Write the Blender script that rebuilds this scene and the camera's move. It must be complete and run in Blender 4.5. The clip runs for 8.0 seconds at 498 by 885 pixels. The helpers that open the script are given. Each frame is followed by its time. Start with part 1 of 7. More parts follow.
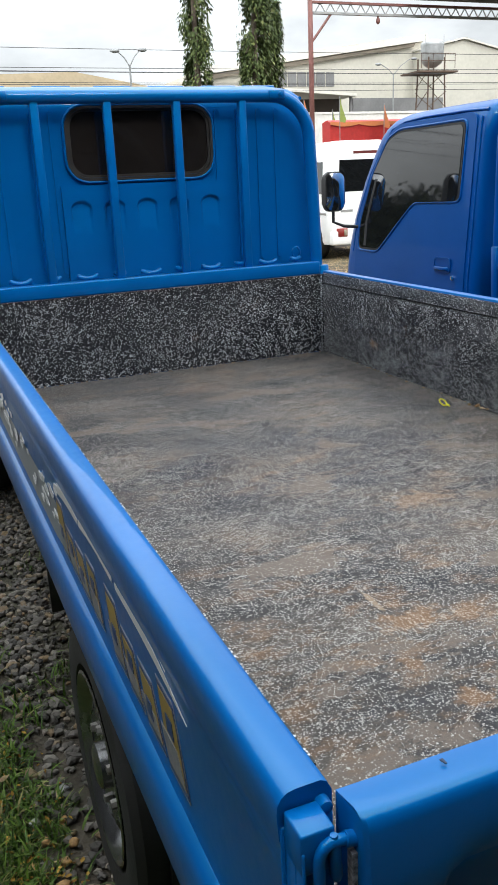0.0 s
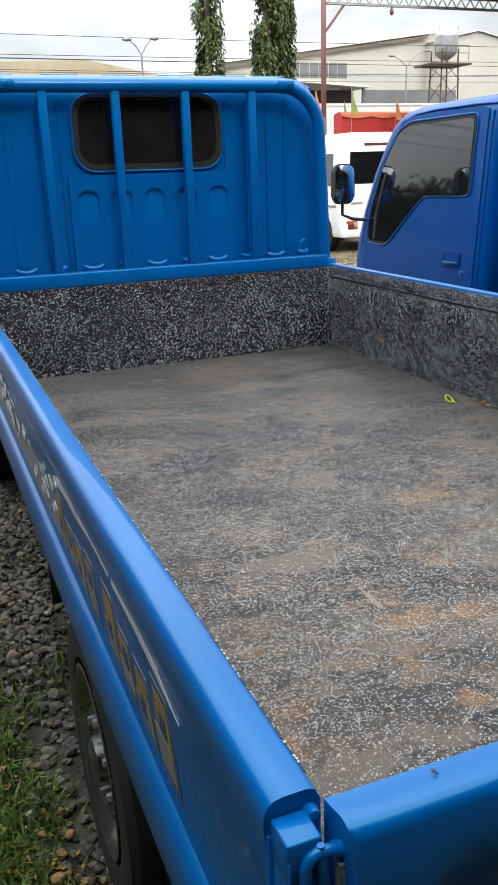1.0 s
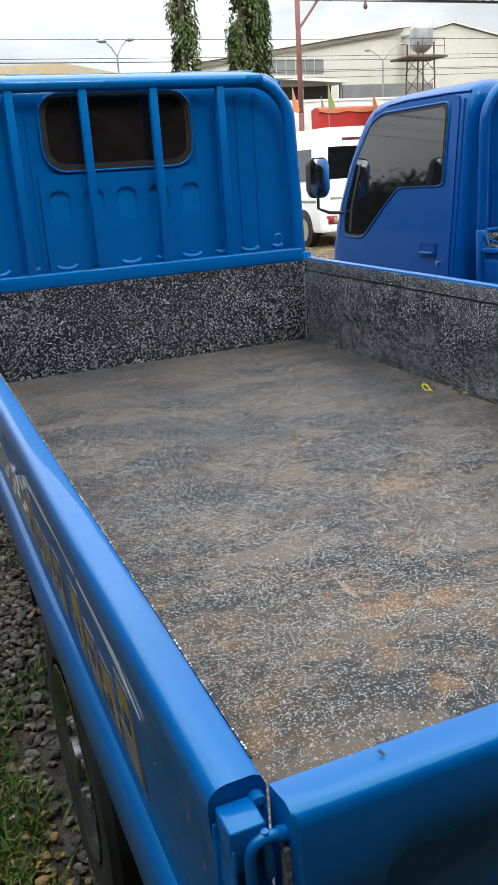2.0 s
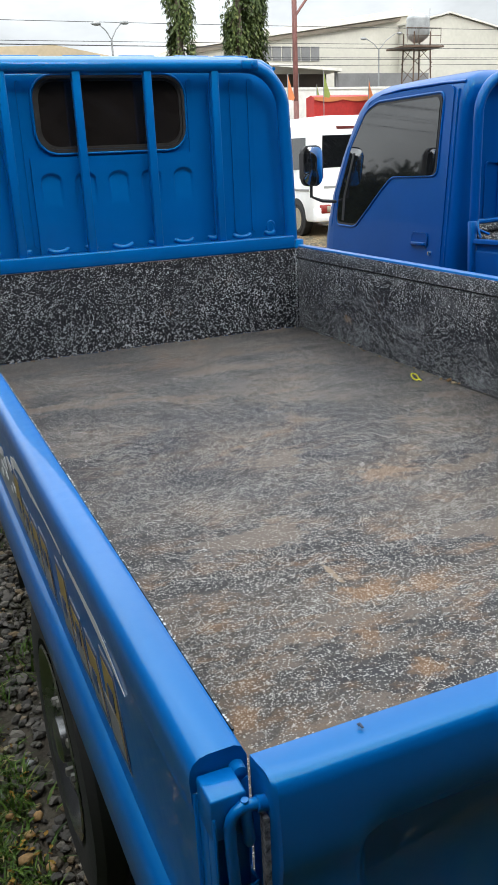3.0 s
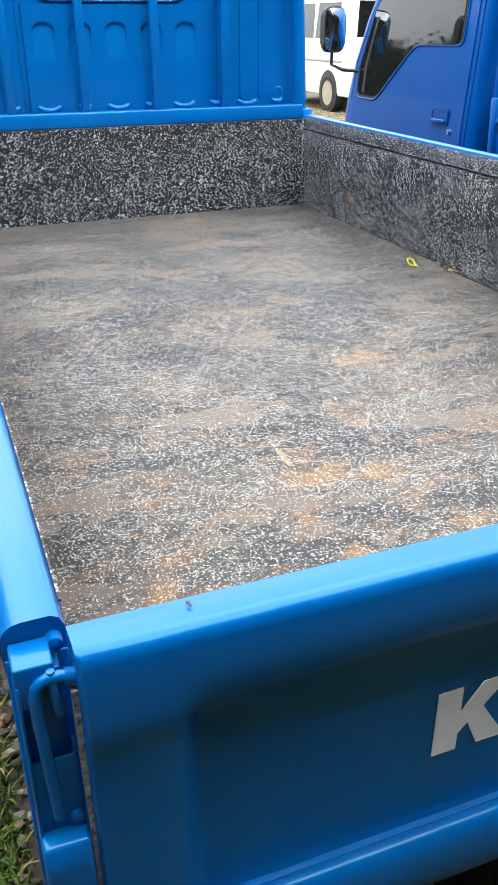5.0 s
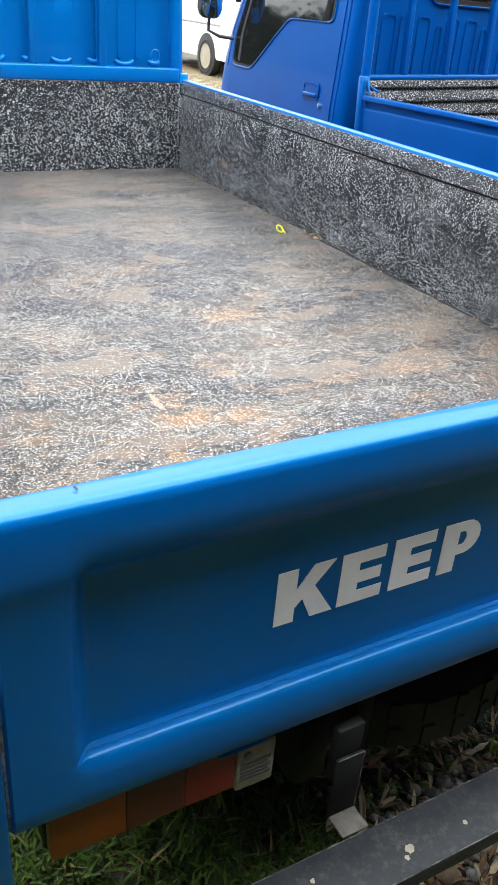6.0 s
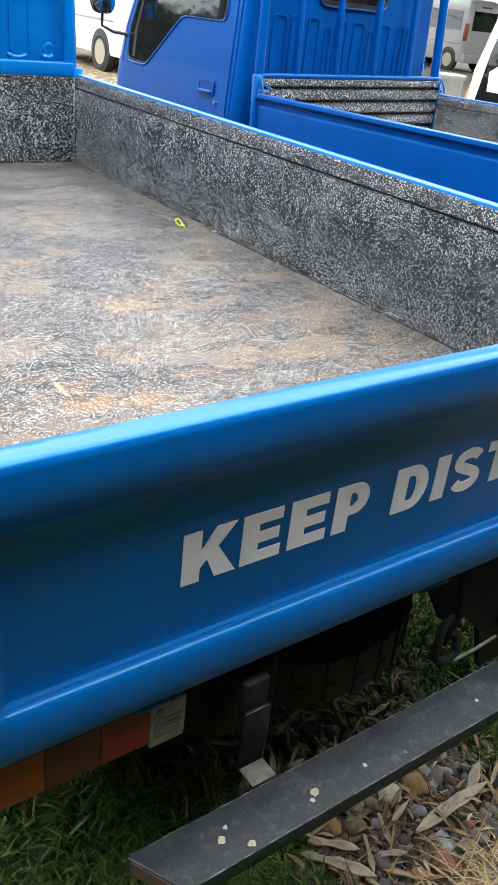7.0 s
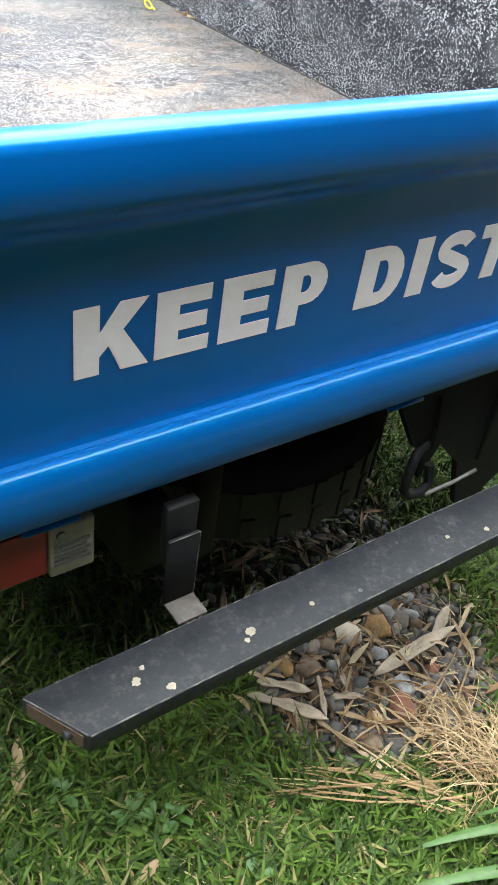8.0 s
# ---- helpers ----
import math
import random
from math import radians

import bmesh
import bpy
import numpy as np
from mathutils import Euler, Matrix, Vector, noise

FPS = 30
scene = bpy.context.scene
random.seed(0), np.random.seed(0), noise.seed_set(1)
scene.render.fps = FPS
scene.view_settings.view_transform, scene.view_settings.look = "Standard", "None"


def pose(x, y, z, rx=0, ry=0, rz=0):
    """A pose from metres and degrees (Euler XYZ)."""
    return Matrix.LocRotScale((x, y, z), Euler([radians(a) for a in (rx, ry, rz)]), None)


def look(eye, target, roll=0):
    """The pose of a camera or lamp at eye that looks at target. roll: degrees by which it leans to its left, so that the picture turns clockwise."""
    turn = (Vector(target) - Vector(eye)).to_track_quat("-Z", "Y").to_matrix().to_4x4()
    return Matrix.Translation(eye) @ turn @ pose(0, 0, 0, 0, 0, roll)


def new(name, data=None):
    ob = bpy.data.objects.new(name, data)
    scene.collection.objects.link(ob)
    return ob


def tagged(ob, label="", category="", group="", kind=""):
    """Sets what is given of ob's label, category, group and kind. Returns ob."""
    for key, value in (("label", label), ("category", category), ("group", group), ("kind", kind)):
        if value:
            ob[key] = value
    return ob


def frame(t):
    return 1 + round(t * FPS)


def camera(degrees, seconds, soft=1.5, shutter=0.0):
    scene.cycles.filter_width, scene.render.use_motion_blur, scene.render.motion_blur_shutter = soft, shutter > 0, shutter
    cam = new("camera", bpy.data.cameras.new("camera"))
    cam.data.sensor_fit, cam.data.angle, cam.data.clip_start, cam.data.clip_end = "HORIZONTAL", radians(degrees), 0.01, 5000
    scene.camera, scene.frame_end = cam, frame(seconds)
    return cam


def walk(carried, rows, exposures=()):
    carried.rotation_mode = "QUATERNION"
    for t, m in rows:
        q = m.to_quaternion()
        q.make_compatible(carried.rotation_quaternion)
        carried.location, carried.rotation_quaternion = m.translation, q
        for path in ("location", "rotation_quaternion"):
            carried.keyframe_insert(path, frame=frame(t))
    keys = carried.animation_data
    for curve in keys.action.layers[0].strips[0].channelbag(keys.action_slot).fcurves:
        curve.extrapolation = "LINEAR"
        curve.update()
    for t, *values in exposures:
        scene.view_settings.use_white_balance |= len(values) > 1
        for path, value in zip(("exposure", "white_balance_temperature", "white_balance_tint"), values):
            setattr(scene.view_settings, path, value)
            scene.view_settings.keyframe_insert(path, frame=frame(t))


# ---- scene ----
# ---------------------------------------------------------------- camera
cam = camera(33.70, 8.0, soft=1.6)
CAM_ROWS = [
    (0.0, -0.282, -0.430, 1.500, -22.64, -17.69, 2.54),
    (0.5, -0.278, -0.415, 1.491, -22.16, -18.04, 1.03),
    (1.0, -0.266, -0.420, 1.502, -21.93, -18.24, 1.86),
    (1.5, -0.259, -0.428, 1.505, -21.41, -17.77, 2.18),
    (2.0, -0.225, -0.431, 1.485, -23.20, -18.39, 3.50),
    (2.2, -0.224, -0.444, 1.492, -23.92, -18.65, 3.43),
    (3.3, -0.228, -0.439, 1.475, -23.58, -19.24, 2.13),
    (3.5, -0.226, -0.433, 1.474, -24.34, -19.21, 2.36),
    (4.0, -0.228, -0.433, 1.473, -25.90, -19.04, 2.57),
    (4.2, -0.212, -0.438, 1.479, -28.19, -18.32, 2.08),
    (5.3, -0.066, -0.461, 1.427, -19.63, -29.96, -0.29),
    (5.5, -0.084, -0.507, 1.450, -20.51, -30.26, -1.37),
    (5.8, -0.126, -0.565, 1.458, -24.13, -29.19, -2.90),
    (6.0, -0.144, -0.599, 1.468, -28.59, -29.02, -4.35),
    (6.5, -0.182, -0.642, 1.483, -33.23, -28.26, -5.71),
    (7.0, -0.177, -0.666, 1.469, -35.10, -28.54, -5.98),
    (7.2, -0.135, -0.651, 1.449, -36.57, -32.29, -5.88),
    (7.5, -0.081, -0.619, 1.407, -36.42, -35.85, -5.66),
    (7.7, -0.045, -0.593, 1.350, -35.16, -36.23, -7.30),
    (8.0, -0.006, -0.600, 1.287, -34.50, -38.72, -7.33),
]
EXPOSURES = [(0.0, 0.08), (4.2, 0.10), (5.3, 1.28), (6.5, 1.20), (7.0, 1.24), (7.5, 1.86), (8.0, 1.90)]
walk(cam, [(t, pose(x, y, z, 90 + pitch, roll, yaw)) for t, x, y, z, yaw, pitch, roll in CAM_ROWS], EXPOSURES)

# ---------------------------------------------------------------- light
world = bpy.data.worlds.new("world")
scene.world = world
world.use_nodes = True
wn, wl = world.node_tree.nodes, world.node_tree.links
wn.clear()
w_out = wn.new("ShaderNodeOutputWorld")
w_bg = wn.new("ShaderNodeBackground")
w_sky = wn.new("ShaderNodeTexSky")
w_sky.sky_type = "NISHITA"
w_sky.sun_disc = False
w_sky.sun_elevation = radians(38)
w_sky.sun_rotation = radians(169)
w_co = wn.new("ShaderNodeTexCoord")
w_map = wn.new("ShaderNodeMapping")
w_map.inputs["Scale"].default_value = (1.0, 1.0, 2.6)
w_noise = wn.new("ShaderNodeTexNoise")
w_noise.inputs["Scale"].default_value = 2.2
w_noise.inputs["Detail"].default_value = 7.0
w_noise.inputs["Roughness"].default_value = 0.55
w_ramp = wn.new("ShaderNodeValToRGB")
w_ramp.color_ramp.elements[0].position, w_ramp.color_ramp.elements[0].color = 0.38, (8.95, 9.42, 9.72, 1)
w_ramp.color_ramp.elements[1].position, w_ramp.color_ramp.elements[1].color = 0.62, (17.45, 18.15, 18.5, 1)
w_mix = wn.new("ShaderNodeMixRGB")
w_mix.inputs[0].default_value = 0.86
w_bg.inputs["Strength"].default_value = 0.15
# an overcast sky: the zenith is about three times as bright as the horizon
w_sep = wn.new("ShaderNodeSeparateXYZ")
w_lift = wn.new("ShaderNodeMapRange")
w_lift.inputs["To Min"].default_value = 0.24
w_lift.inputs["To Max"].default_value = 2.15
w_grade = wn.new("ShaderNodeVectorMath")
w_grade.operation = "SCALE"
wl.new(w_co.outputs["Generated"], w_sep.inputs[0])
wl.new(w_sep.outputs["Z"], w_lift.inputs["Value"])
wl.new(w_mix.outputs[0], w_grade.inputs[0])
wl.new(w_lift.outputs[0], w_grade.inputs["Scale"])
wl.new(w_co.outputs["Generated"], w_map.inputs["Vector"])
wl.new(w_map.outputs[0], w_noise.inputs["Vector"])
wl.new(w_noise.outputs[0], w_ramp.inputs[0])
wl.new(w_sky.outputs[0], w_mix.inputs[1])
wl.new(w_ramp.outputs[0], w_mix.inputs[2])
wl.new(w_grade.outputs[0], w_bg.inputs[0])
wl.new(w_bg.outputs[0], w_out.inputs[0])

sun_data = bpy.data.lights.new("sun", "SUN")
sun_data.energy = 0.9
sun_data.angle = radians(12)
sun_data.color = (1.0, 0.96, 0.90)
sun = new("sun", sun_data)
sun.matrix_world = look((2.0, -10.0, 7.9), (0, 0, 0))


# ---------------------------------------------------------------- materials
def material(name):
    m = bpy.data.materials.new(name)
    m.use_nodes = True
    return m, m.node_tree.nodes, m.node_tree.links, m.node_tree.nodes["Principled BSDF"]


def coords(n, l, scale=(1, 1, 1), kind="Object"):
    co, mp = n.new("ShaderNodeTexCoord"), n.new("ShaderNodeMapping")
    mp.inputs["Scale"].default_value = scale
    l.new(co.outputs[kind], mp.inputs["Vector"])
    return mp.outputs[0]


def noise_tex(n, l, vec, scale, detail=4.0, rough=0.55):
    t = n.new("ShaderNodeTexNoise")
    t.inputs["Scale"].default_value, t.inputs["Detail"].default_value, t.inputs["Roughness"].default_value = scale, detail, rough
    l.new(vec, t.inputs["Vector"])
    return t.outputs["Fac"]


def voronoi(n, l, vec, scale, out="Distance", randomness=1.0):
    t = n.new("ShaderNodeTexVoronoi")
    t.inputs["Scale"].default_value, t.inputs["Randomness"].default_value = scale, randomness
    l.new(vec, t.inputs["Vector"])
    return t.outputs[out]


def ramp(n, l, fac, *stops):
    r = n.new("ShaderNodeValToRGB")
    e = r.color_ramp.elements
    while len(e) < len(stops):
        e.new(0.5)
    for k, (p, c) in enumerate(stops):
        e[k].position, e[k].color = p, (c, c, c, 1) if isinstance(c, (int, float)) else (*c, 1)
    l.new(fac, r.inputs[0])
    return r.outputs[0]


def mix(n, l, fac, a, b, blend="MIX"):
    m = n.new("ShaderNodeMixRGB")
    m.blend_type = blend
    for k, v in enumerate((fac, a, b)):
        if isinstance(v, (int, float)):
            m.inputs[k].default_value = v if k == 0 else (v, v, v, 1)
        elif isinstance(v, tuple):
            m.inputs[k].default_value = (*v, 1)
        else:
            l.new(v, m.inputs[k])
    return m.outputs[0]


def math_node(n, l, op, a, b):
    m = n.new("ShaderNodeMath")
    m.operation = op
    for k, v in enumerate((a, b)):
        if isinstance(v, (int, float)):
            m.inputs[k].default_value = v
        else:
            l.new(v, m.inputs[k])
    return m.outputs[0]


def bump(n, l, p, height, strength=0.3, distance=0.01):
    b = n.new("ShaderNodeBump")
    b.inputs["Strength"].default_value, b.inputs["Distance"].default_value = strength, distance
    l.new(height, b.inputs["Height"])
    l.new(b.outputs[0], p.inputs["Normal"])


def plain(name, colour, rough=0.5, metal=0.0, var=0.12, scale=6.0, grain=80.0, relief=0.1, coat=0.0):
    """A surface with slight changes of tone at two scales and a fine relief."""
    m, n, l, p = material(name)
    v = coords(n, l)
    big, small = noise_tex(n, l, v, scale), noise_tex(n, l, v, grain, 2.0)
    both = mix(n, l, 0.35, big, small)
    lo, hi = tuple(c * (1 - var) for c in colour), tuple(min(1.0, c * (1 + var)) for c in colour)
    l.new(ramp(n, l, both, (0.35, lo), (0.65, hi)), p.inputs["Base Color"])
    l.new(ramp(n, l, big, (0.3, max(0.02, rough - 0.06)), (0.7, min(1.0, rough + 0.06))), p.inputs["Roughness"])
    p.inputs["Metallic"].default_value = metal
    p.inputs["Coat Weight"].default_value = coat
    if relief:
        bump(n, l, p, small, relief, 0.003)
    return m


def car_paint(name, colour, wave=0.025, sheen=(0.0, 0.87, 1.0), coat=0.45):
    m, n, l, p = material(name)
    v = coords(n, l)
    big = noise_tex(n, l, v, 3.0, 3.0)
    dust = noise_tex(n, l, v, 45.0, 6.0, 0.7)
    specks = noise_tex(n, l, v, 260.0, 1.0)
    base = ramp(n, l, big, (0.3, tuple(c * 0.92 for c in colour)), (0.7, tuple(c * 1.06 for c in colour)))
    dusty = ramp(n, l, dust, (0.66, 0.0), (0.95, 0.012))
    l.new(mix(n, l, dusty, base, (0.20, 0.24, 0.30)), p.inputs["Base Color"])
    l.new(ramp(n, l, dust, (0.35, 0.40), (0.8, 0.48)), p.inputs["Roughness"])
    p.inputs["Specular IOR Level"].default_value = 0.37
    p.inputs["Specular Tint"].default_value = (*sheen, 1)
    p.inputs["Coat Weight"].default_value = coat
    p.inputs["Coat IOR"].default_value = 1.45
    p.inputs["Coat Roughness"].default_value = 0.03
    bump(n, l, p, mix(n, l, 0.15, noise_tex(n, l, v, 9.0, 2.0), specks), wave, 0.01)
    return m


def fleck_layer(n, l, vec, wob, scale, dense, r0, r1):
    """Ragged chips of many sizes: the mask, and a random number for each chip."""
    d, c = voronoi(n, l, vec, scale), voronoi(n, l, vec, scale, "Color")
    sep = n.new("ShaderNodeSeparateColor")
    l.new(c, sep.inputs[0])
    pick = math_node(n, l, "LESS_THAN", sep.outputs[0], dense)
    reach = math_node(n, l, "ADD", math_node(n, l, "MULTIPLY", sep.outputs[1], r1 - r0), r0)
    ragged = math_node(n, l, "ADD", d, math_node(n, l, "MULTIPLY", math_node(n, l, "SUBTRACT", wob, 0.5), 1.3))
    return math_node(n, l, "MULTIPLY", pick, math_node(n, l, "LESS_THAN", ragged, reach)), sep.outputs[2]


def stain(n, l, vec, rough, centre, reach):
    """A soft-edged blot at a place, its outline broken up by a noise."""
    d = n.new("ShaderNodeMapping")
    d.vector_type = "POINT"
    d.inputs["Scale"].default_value = [1.0 / r if r else 0.0 for r in reach]
    d.inputs["Location"].default_value = [-c / r if r else 0.0 for c, r in zip(centre, reach)]
    l.new(vec, d.inputs["Vector"])
    far = n.new("ShaderNodeVectorMath")
    far.operation = "LENGTH"
    l.new(d.outputs[0], far.inputs[0])
    return ramp(n, l, math_node(n, l, "ADD", far.outputs["Value"], math_node(n, l, "MULTIPLY", math_node(n, l, "SUBTRACT", rough, 0.5), 3.2)), (0.45, 1.0), (1.25, 0.0))


def liner(name, kind):
    """Black sprayed liner with pale flecks; on the floor it is trodden with mud and rust."""
    worn = kind == "floor"
    m, n, l, p = material(name)
    v = coords(n, l)
    wide = coords(n, l, (0.70, 1.35, 1.0))
    wob = noise_tex(n, l, v, 520.0, 2.0, 0.7)
    patch = noise_tex(n, l, wide, 6.5, 6.0, 0.66)
    clump = noise_tex(n, l, v, 34.0, 3.0, 0.65)
    lo, hi = {"floor": (0.45, 1.10), "side": (0.50, 1.20), "front": (0.62, 1.05)}[kind]
    dense = math_node(n, l, "MULTIPLY", ramp(n, l, patch, (0.36, lo), (0.64, hi)), ramp(n, l, clump, (0.34, 0.55), (0.62, 1.25)))
    white = {"floor": (0.50, 0.485, 0.455), "side": (0.56, 0.575, 0.59), "front": (0.76, 0.79, 0.82)}[kind]
    grey = tuple(c * (0.34 if worn else 0.26) for c in white)
    if worn:
        bands = noise_tex(n, l, wide, 3.1, 10.0, 0.72)
        dust = noise_tex(n, l, wide, 5.0, 8.0, 0.68)
        mud = noise_tex(n, l, wide, 3.6, 10.0, 0.70)
        rust = noise_tex(n, l, wide, 9.0, 9.0, 0.74)
        away = n.new("ShaderNodeVectorMath")
        away.operation = "DISTANCE"
        l.new(coords(n, l, (0.75, 1.5, 1.0)), away.inputs[0])
        away.inputs[1].default_value = (0.0, 1.05, 0.66)
        zone = math_node(n, l, "ADD", math_node(n, l, "MULTIPLY", noise_tex(n, l, wide, 1.6, 3.0, 0.5), 0.7), ramp(n, l, away.outputs["Value"], (0.15, 0.32), (0.9, 0.08)))
        body = ramp(n, l, bands, (0.40, (0.018, 0.019, 0.024)), (0.50, (0.040, 0.037, 0.037)), (0.60, (0.074, 0.062, 0.053)))
        body = mix(n, l, 0.85, body, ramp(n, l, mix(n, l, 0.5, wob, clump), (0.38, 0.45), (0.60, 1.4)), "MULTIPLY")
        body = mix(n, l, ramp(n, l, dust, (0.50, 0.0), (0.72, 0.24)), body, (0.19, 0.18, 0.175))
        muddy = math_node(n, l, "MULTIPLY", ramp(n, l, mud, (0.555, 0.0), (0.59, 0.95)), ramp(n, l, wob, (0.34, 0.55), (0.58, 1.0)))
        body = mix(n, l, muddy, body, (0.132, 0.106, 0.086))
        dense = math_node(n, l, "MULTIPLY", dense, ramp(n, l, mud, (0.56, 1.0), (0.60, 0.40)))
        rusty = math_node(n, l, "MULTIPLY", ramp(n, l, rust, (0.51, 0.0), (0.66, 0.72)), ramp(n, l, zone, (0.40, 0.10), (0.58, 1.0)))
    else:
        body = ramp(n, l, wob, (0.3, (0.003, 0.0035, 0.006)), (0.7, (0.013, 0.015, 0.021)))
        rust = noise_tex(n, l, v, 7.0, 4.0, 0.5)
        # pale clouds: scuffs, together with grey sheen mixed into the colour
        scuff_sheen = noise_tex(n, l, coords(n, l, (1.0, 0.7, 1.6)), 6.0, 6.0, 0.65)
        body = mix(n, l, ramp(n, l, scuff_sheen, (0.50, 0.0), (0.74, 0.40 if kind == "side" else 0.04)), body, (0.20, 0.21, 0.23))
        rusty = ramp(n, l, rust, (0.68, 0.0), (0.76, 0.45 if kind == "side" else 0.2))
    ragged = noise_tex(n, l, v, 26.0, 6.0, 0.7)
    if worn:
        earth = stain(n, l, v, ragged, (0.0, 2.82, 0.66), (0.17, 0.075, 0.5))
        body = mix(n, l, math_node(n, l, "MULTIPLY", earth, 0.75), body, (0.105, 0.070, 0.050))
        scrape = stain(n, l, v, ragged, (-0.285, 0.895, 0.66), (0.007, 0.055, 0.5))
        body = mix(n, l, math_node(n, l, "MULTIPLY", scrape, 0.7), body, (0.30, 0.23, 0.16))
        for cx, cy, rx, ry, much in ((-0.26, 0.79, 0.085, 0.045, 0.8), (-0.146, 0.77, 0.075, 0.035, 0.75), (0.114, 1.32, 0.12, 0.06, 0.55), (-0.307, 0.532, 0.045, 0.03, 0.8), (-0.634, 0.546, 0.04, 0.035, 0.8), (-0.34, 0.66, 0.03, 0.03, 0.7), (-0.06, 0.55, 0.05, 0.025, 0.6)):
            rusty = math_node(n, l, "MAXIMUM", rusty, math_node(n, l, "MULTIPLY", stain(n, l, v, ragged, (cx, cy, 0.66), (rx, ry, 0.5)), much))
    elif kind == "side":
        rusty = math_node(n, l, "MAXIMUM", rusty, math_node(n, l, "MULTIPLY", stain(n, l, v, ragged, (0.0, 2.74, 0.775), (0.0, 0.05, 0.022)), 0.75))
    col = mix(n, l, rusty, body, ramp(n, l, wob, (0.3, (0.105, 0.058, 0.030)), (0.7, (0.23, 0.135, 0.070))))
    layers = {"floor": ((330.0, 0.52, 0.22, 0.52), (208.0, 0.40, 0.18, 0.47), (128.0, 0.14, 0.16, 0.38)),
              "side": ((305.0, 0.47, 0.22, 0.54), (200.0, 0.43, 0.19, 0.50), (128.0, 0.11, 0.15, 0.41)),
              "front": ((275.0, 0.36, 0.20, 0.56), (178.0, 0.36, 0.18, 0.52), (112.0, 0.10, 0.14, 0.42))}[kind]
    relief = wob
    for scale, share, r0, r1 in layers:
        mask, chance = fleck_layer(n, l, v, wob, scale, math_node(n, l, "MULTIPLY", dense, share), r0, r1)
        tone = ramp(n, l, chance, (0.05, grey), (0.80 if worn else 0.50, white))
        if worn:
            tone = mix(n, l, math_node(n, l, "MULTIPLY", rusty, 0.5), tone, (0.42, 0.25, 0.13))
        col = mix(n, l, mask, col, tone)
        relief = mix(n, l, 0.4, relief, mask)
    l.new(col, p.inputs["Base Color"])
    l.new(ramp(n, l, patch, (0.3, 0.42), (0.7, 0.56)), p.inputs["Roughness"])
    p.inputs["Specular IOR Level"].default_value = {"floor": 0.22, "side": 0.40, "front": 0.26}[kind]
    bump(n, l, p, relief, 0.6, 0.004)
    return m


def ground_material():
    m, n, l, p = material("ground_soil")
    v = coords(n, l)
    big, mid, fine = noise_tex(n, l, v, 0.35, 6.0), noise_tex(n, l, v, 3.0, 6.0, 0.65), noise_tex(n, l, v, 60.0, 4.0, 0.7)
    soil = ramp(n, l, mid, (0.3, (0.022, 0.018, 0.012)), (0.55, (0.045, 0.036, 0.025)), (0.75, (0.095, 0.078, 0.056)))
    green = ramp(n, l, fine, (0.3, (0.045, 0.048, 0.030)), (0.7, (0.095, 0.092, 0.062)))
    col = mix(n, l, ramp(n, l, big, (0.42, 0.0), (0.60, 0.85)), soil, green)
    grey = ramp(n, l, voronoi(n, l, v, 75.0, "Color"), (0.2, (0.05, 0.046, 0.04)), (0.8, (0.15, 0.14, 0.125)))
    col = mix(n, l, ramp(n, l, mid, (0.56, 0.0), (0.68, 0.35)), col, grey)
    l.new(col, p.inputs["Base Color"])
    p.inputs["Roughness"].default_value = 0.95
    bump(n, l, p, mix(n, l, 0.5, fine, voronoi(n, l, v, 40.0)), 0.8, 0.02)
    return m


def island_material(name, *stops, rough=0.8, grain=120.0, spec=0.5):
    """Each piece takes its own tone by its island."""
    m, n, l, p = material(name)
    g = n.new("ShaderNodeNewGeometry")
    col = ramp(n, l, g.outputs["Random Per Island"], *stops)
    fine = noise_tex(n, l, coords(n, l), grain, 4.0, 0.7)
    col = mix(n, l, 0.55, col, ramp(n, l, fine, (0.3, 0.45), (0.7, 1.15)), "MULTIPLY")
    l.new(col, p.inputs["Base Color"])
    p.inputs["Roughness"].default_value = rough
    p.inputs["Specular IOR Level"].default_value = spec
    bump(n, l, p, fine, 0.3, 0.003)
    return m


def leaf_material(name, *stops, rough=0.5):
    m = island_material(name, *stops, rough=rough, grain=30.0, spec=0.18)
    p = m.node_tree.nodes["Principled BSDF"]
    p.inputs["Subsurface Weight"].default_value = 0.0
    p.inputs["Transmission Weight"].default_value = 0.0
    return m


def glass_material(name, colour, rough=0.02, ior=1.85):
    m, n, l, p = material(name)
    v = coords(n, l)
    smear = noise_tex(n, l, v, 12.0, 5.0, 0.6)
    l.new(ramp(n, l, smear, (0.3, tuple(c * 0.8 for c in colour)), (0.8, tuple(c * 1.3 for c in colour))), p.inputs["Base Color"])
    l.new(ramp(n, l, smear, (0.3, rough), (0.8, rough + 0.06)), p.inputs["Roughness"])
    p.inputs["Specular IOR Level"].default_value = 0.8
    p.inputs["IOR"].default_value = ior
    return m


